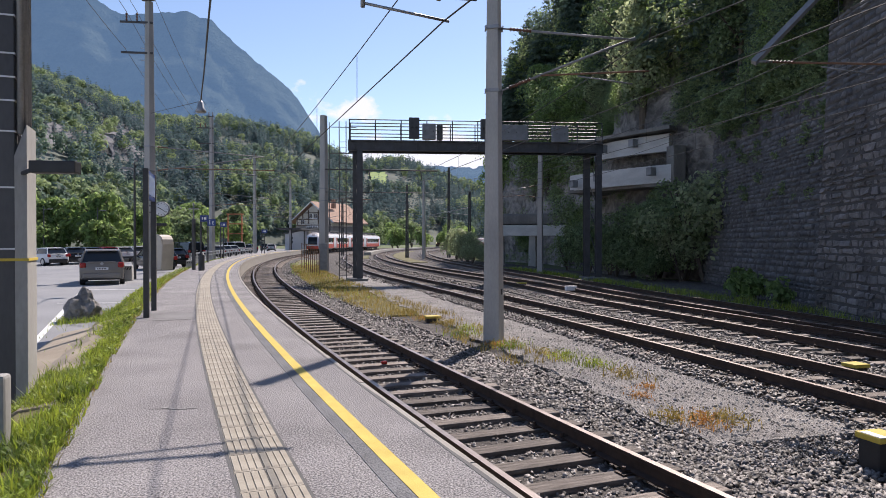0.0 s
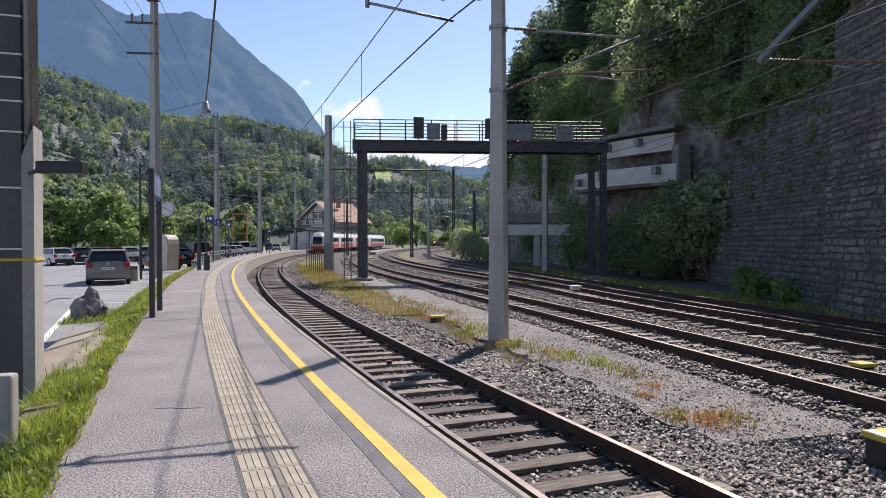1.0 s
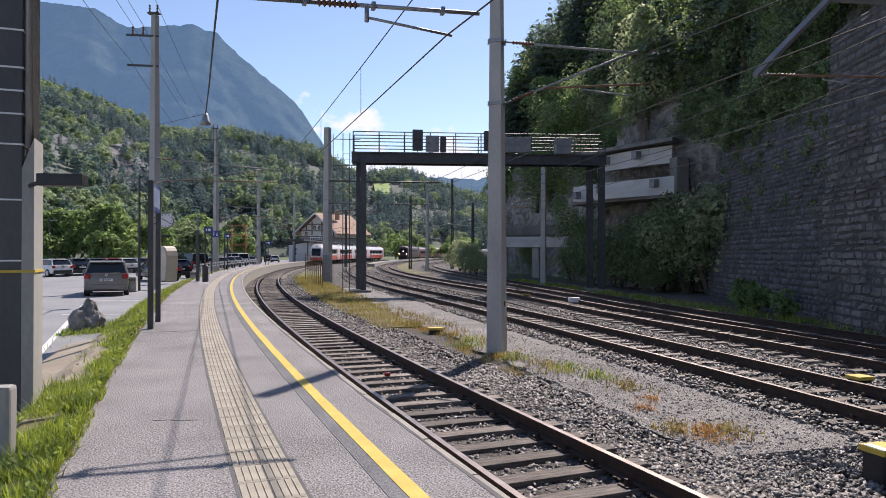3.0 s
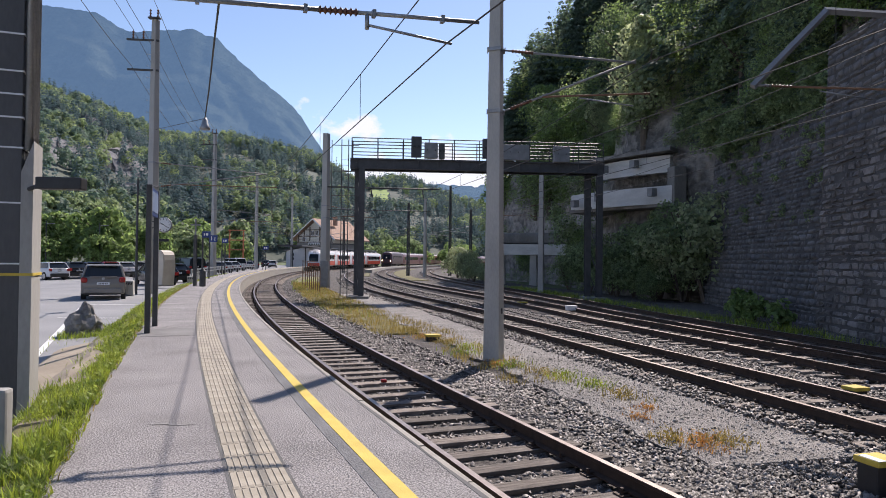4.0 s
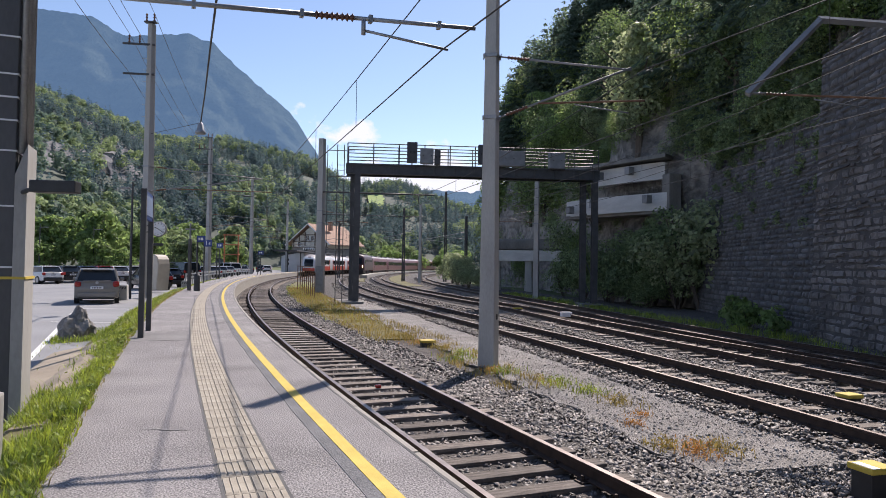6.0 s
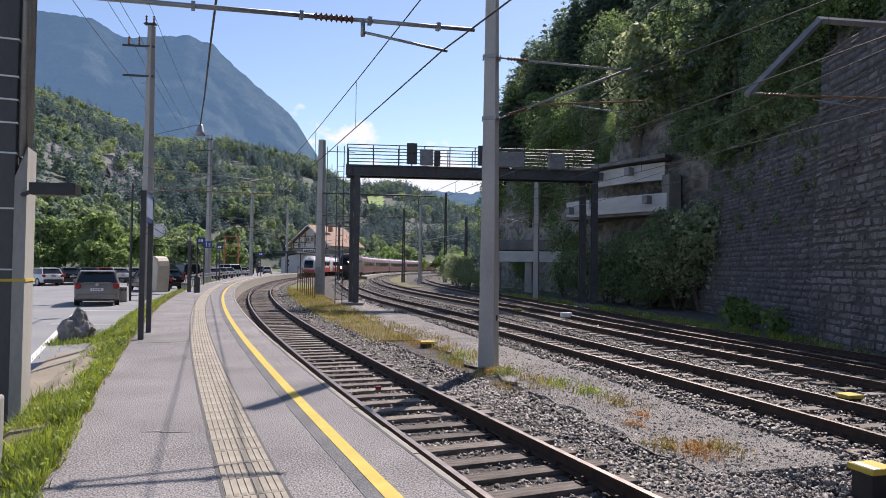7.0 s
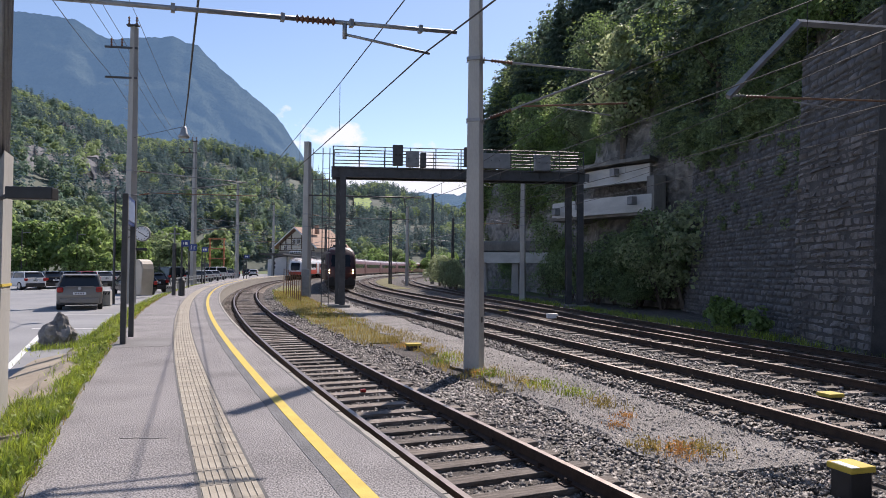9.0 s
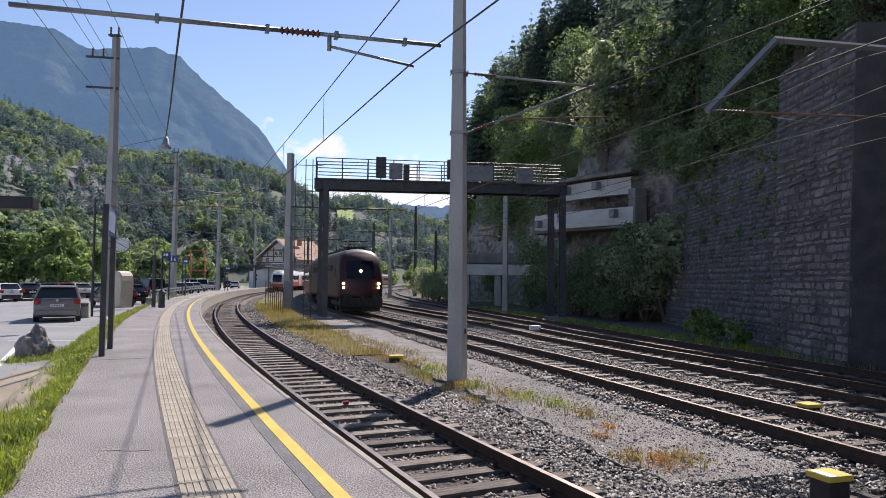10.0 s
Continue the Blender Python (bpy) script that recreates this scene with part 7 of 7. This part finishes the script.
def make_bush(x, y, z, size, mat, label, leaves=2600, leaf=0.045, squash=1.0):
    t = thing("bush", label, "bush", pose(x, y, z), "bushes along the line")
    p, d = crown_points(leaves, 16, int(abs(x * 13 + y * 7)))
    p = p * size * 0.5 * np.array([1, 1, squash]) + np.array([0, 0, size * 0.45 * squash])
    ob = new("foliage", quick_mesh("foliage", *leaf_quads(p, d, leaf * size, 0.55), mat))
    ob.parent = t
    bm = bmesh.new()
    rr = random.Random(int(x * 10 + y))
    for _ in range(7):
        a = rr.uniform(0, 6.28)
        rod(bm, (0, 0, -0.1), (math.cos(a) * size * 0.25, math.sin(a) * size * 0.25, size * 0.7 * squash), 0.012 * size, 0.004 * size, 6)
    part("branchwork", bm, BARK, t)
    return t


def make_tree(x, y, z, size, mat, label, leaves=2600, leaf=0.05, trunk=0.35, slim=0.9):
    t = thing("tree", label, "tree", pose(x, y, z), "broadleaf trees")
    rr = random.Random(int(x * 31 + y * 17))
    bm = bmesh.new()
    rod(bm, (0, 0, -0.2), (0.1, 0.05, size * 0.55), size * 0.028, size * 0.014, 9)
    for k in range(9):
        a, h = rr.uniform(0, 6.28), size * rr.uniform(trunk * 0.8, 0.6)
        rod(bm, (0, 0, h), (math.cos(a) * size * 0.28, math.sin(a) * size * 0.28, h + size * rr.uniform(0.12, 0.3)), size * 0.011, size * 0.003, 6)
    part("trunk", bm, BARK, t)
    p, d = crown_points(leaves, 18, int(abs(x * 3 + y * 5)))
    p = p * size * 0.5 * np.array([slim, slim, 1.05]) * (1 - 0.22 * np.clip(p[:, 2:3], -1, 1)) + np.array([0, 0, size * 0.55])
    ob = new("crown", quick_mesh("crown", *leaf_quads(p, d, leaf * size, 0.55), mat))
    ob.parent = t
    return t


def make_greenery():
    rr = random.Random(8)
    # trees behind the car park
    for k in range(11):
        x = -72 + k * 3.3
        make_tree(x + rr.uniform(-1, 1), 84 + rr.uniform(-4, 7) + 0.25 * k, -0.4, rr.uniform(6.5, 10.5), LEAF_LIGHT if k % 4 else LEAF, "bright green leafy tree behind the car park", 3200, 0.042)
        make_bush(x + 1.6 + rr.uniform(-1, 1), 81 + rr.uniform(-3, 3) + 0.25 * k, -0.4, rr.uniform(3.5, 5.5), LEAF_LIGHT, "bright green leafy bush behind the car park", 1500, 0.055)
    for x, y, s in ((-36, 104, 6.5), (-40, 110, 7.0), (-46, 114, 8), (-36, 128, 6.5), (-40, 124, 7), (-44, 122, 8), (-50, 130, 9), (-48, 165, 12), (-56, 160, 12), (-50, 140, 11)):
        make_tree(x - 3, y, -0.6, s, LEAF if rr.random() < 0.5 else LEAF_LIGHT, "green leafy tree near the station", 1500, 0.06)
    for x, y, s in ((-15, 225, 9), (-24, 240, 9), (-7, 240, 8), (1, 255, 10), (-12, 262, 11), (9, 268, 10), (-20, 268, 11)):
        make_bush(x, y, -0.9, s, LEAF_LIGHT if rr.random() < 0.6 else LEAF, "green leafy thicket beyond the far tracks", 1500, 0.055)
    # bushes on the inside of the curve and at the foot of the cliff
    for x, y, s in ((2.9, 80, 4.0), (3.3, 75, 3.5), (2.4, 87, 4.6), (1.9, 94, 4.8), (4.4, 71, 2.4)):
        make_bush(x, y, -0.95, s, LEAF_SILVER, "bright silvery green bush beside the track", 5200, 0.028)
    for x, y, s in ((10.6, 57.5, 3.6), (11.3, 52.5, 4.8), (12.2, 49.5, 5.0), (13.0, 46.5, 4.6), (13.6, 43.8, 5.2), (14.6, 41.5, 4.8), (12.0, 47, 3.2), (13.0, 41.8, 2.6), (15.4, 43.0, 7.2), (14.4, 45.2, 6.6), (15.7, 40.6, 8.0)):
        make_bush(x, y, -0.95, s, LEAF if rr.random() < 0.45 else LEAF_SILVER, "dull green bush at the foot of the cliff", 6500, 0.024)
    for x, y, s in ((12.75, 28.8, 1.5), (12.9, 27.9, 1.2), (12.5, 25.2, 1.3), (13.1, 30.5, 0.9)):
        make_bush(x, y, -0.9, s, LEAF_LIGHT, "small green shrub at the wall foot", 500, 0.11)
    # the tall pale tree over the gallery, and its neighbours
    for x, y, z, s, mt, lab in ((14.4, 49.0, 9.3, 11.0, LEAF_SILVER, "tall pale-leaved tree over the gallery"), (13.2, 69, 11.0, 7.5, LEAF_LIGHT, "bright green slender tree on the cliff"), (10.6, 79, 6.5, 7.0, LEAF_LIGHT, "bright green slender tree on the cliff"), (13.9, 60, 11.5, 6.0, LEAF_SILVER, "pale-leaved tree on the cliff")):
        make_tree(x, y, z, s, mt, lab, 9000, 0.019, 0.2, 0.5)
    # taller trees that lean out of the cliff
    for x, y, z, s, mt in ((12.0, 66, 9.5, 8, LEAF_LIGHT), (10.8, 70, 6.5, 7, LEAF_LIGHT), (11.2, 76, 14, 8, LEAF_LIGHT), (17.5, 40, 11, 7, LEAF), (17.0, 33, 10.2, 6, LEAF), (16.5, 27, 10, 5, LEAF_LIGHT), (15.5, 22, 9.6, 4, LEAF)):
        make_tree(x, y, z, s, mt, "leafy tree growing out of the cliff", 7000, 0.021, 0.2)
    for k in range(10):
        y, z = rr.uniform(61, 90), rr.uniform(6, 20)
        make_tree(cliff_point(y, z) - 0.2, y, z - 0.5, rr.uniform(4.5, 8.5), (LEAF, LEAF_LIGHT, LEAF_SILVER)[k % 3], "leafy tree growing out of the cliff", 4200, 0.023, 0.2)
    b = []
    for _ in range(110):
        u, z = rr.random(), 8.8 - 4.6 * rr.random() ** 2
        b.append((15.6 - 1.5 * u + 0.09 * z - 0.05, 41.0 - 17.6 * u, z - 1.1))
    stuff("wall_ivy", "patches of ivy hanging on the stone wall", "ivy", place_crowns(np.array(b), RNG.uniform(0.35, 1.0, 110), "broad", 150, 0.085), LEAF)
    # bushes along the top of the wall
    b = np.array([(15.8 + rr.uniform(-0.4, 1.2) - (40 - y) * 0.02, y, 7.4 + rr.uniform(-0.5, 1.4)) for y in (18 + rr.uniform(0, 23) for _ in range(90))])
    stuff("wall_top_bushes", "dark bushes hanging over the top of the wall", "bushes", place_crowns(b, RNG.uniform(1.2, 2.6, 90), "broad", 420, 0.055), LEAF)


make_cover()
make_greenery()


# ---- what moves ----


def motions():
    """The express rolls along the second track towards the camera."""
    end = T2.at_y(43.6)
    for ob, back, length in TRAIN:
        rows = []
        for k in range(41):
            t = k * 0.25
            s = end + 22.6 * (10 - t) - 1.2 * math.exp(-((9.3 - t) / 0.7) ** 2) + back
            rows.append((t, lie_on(T2, s, length)))
        walk(ob, rows)


motions()
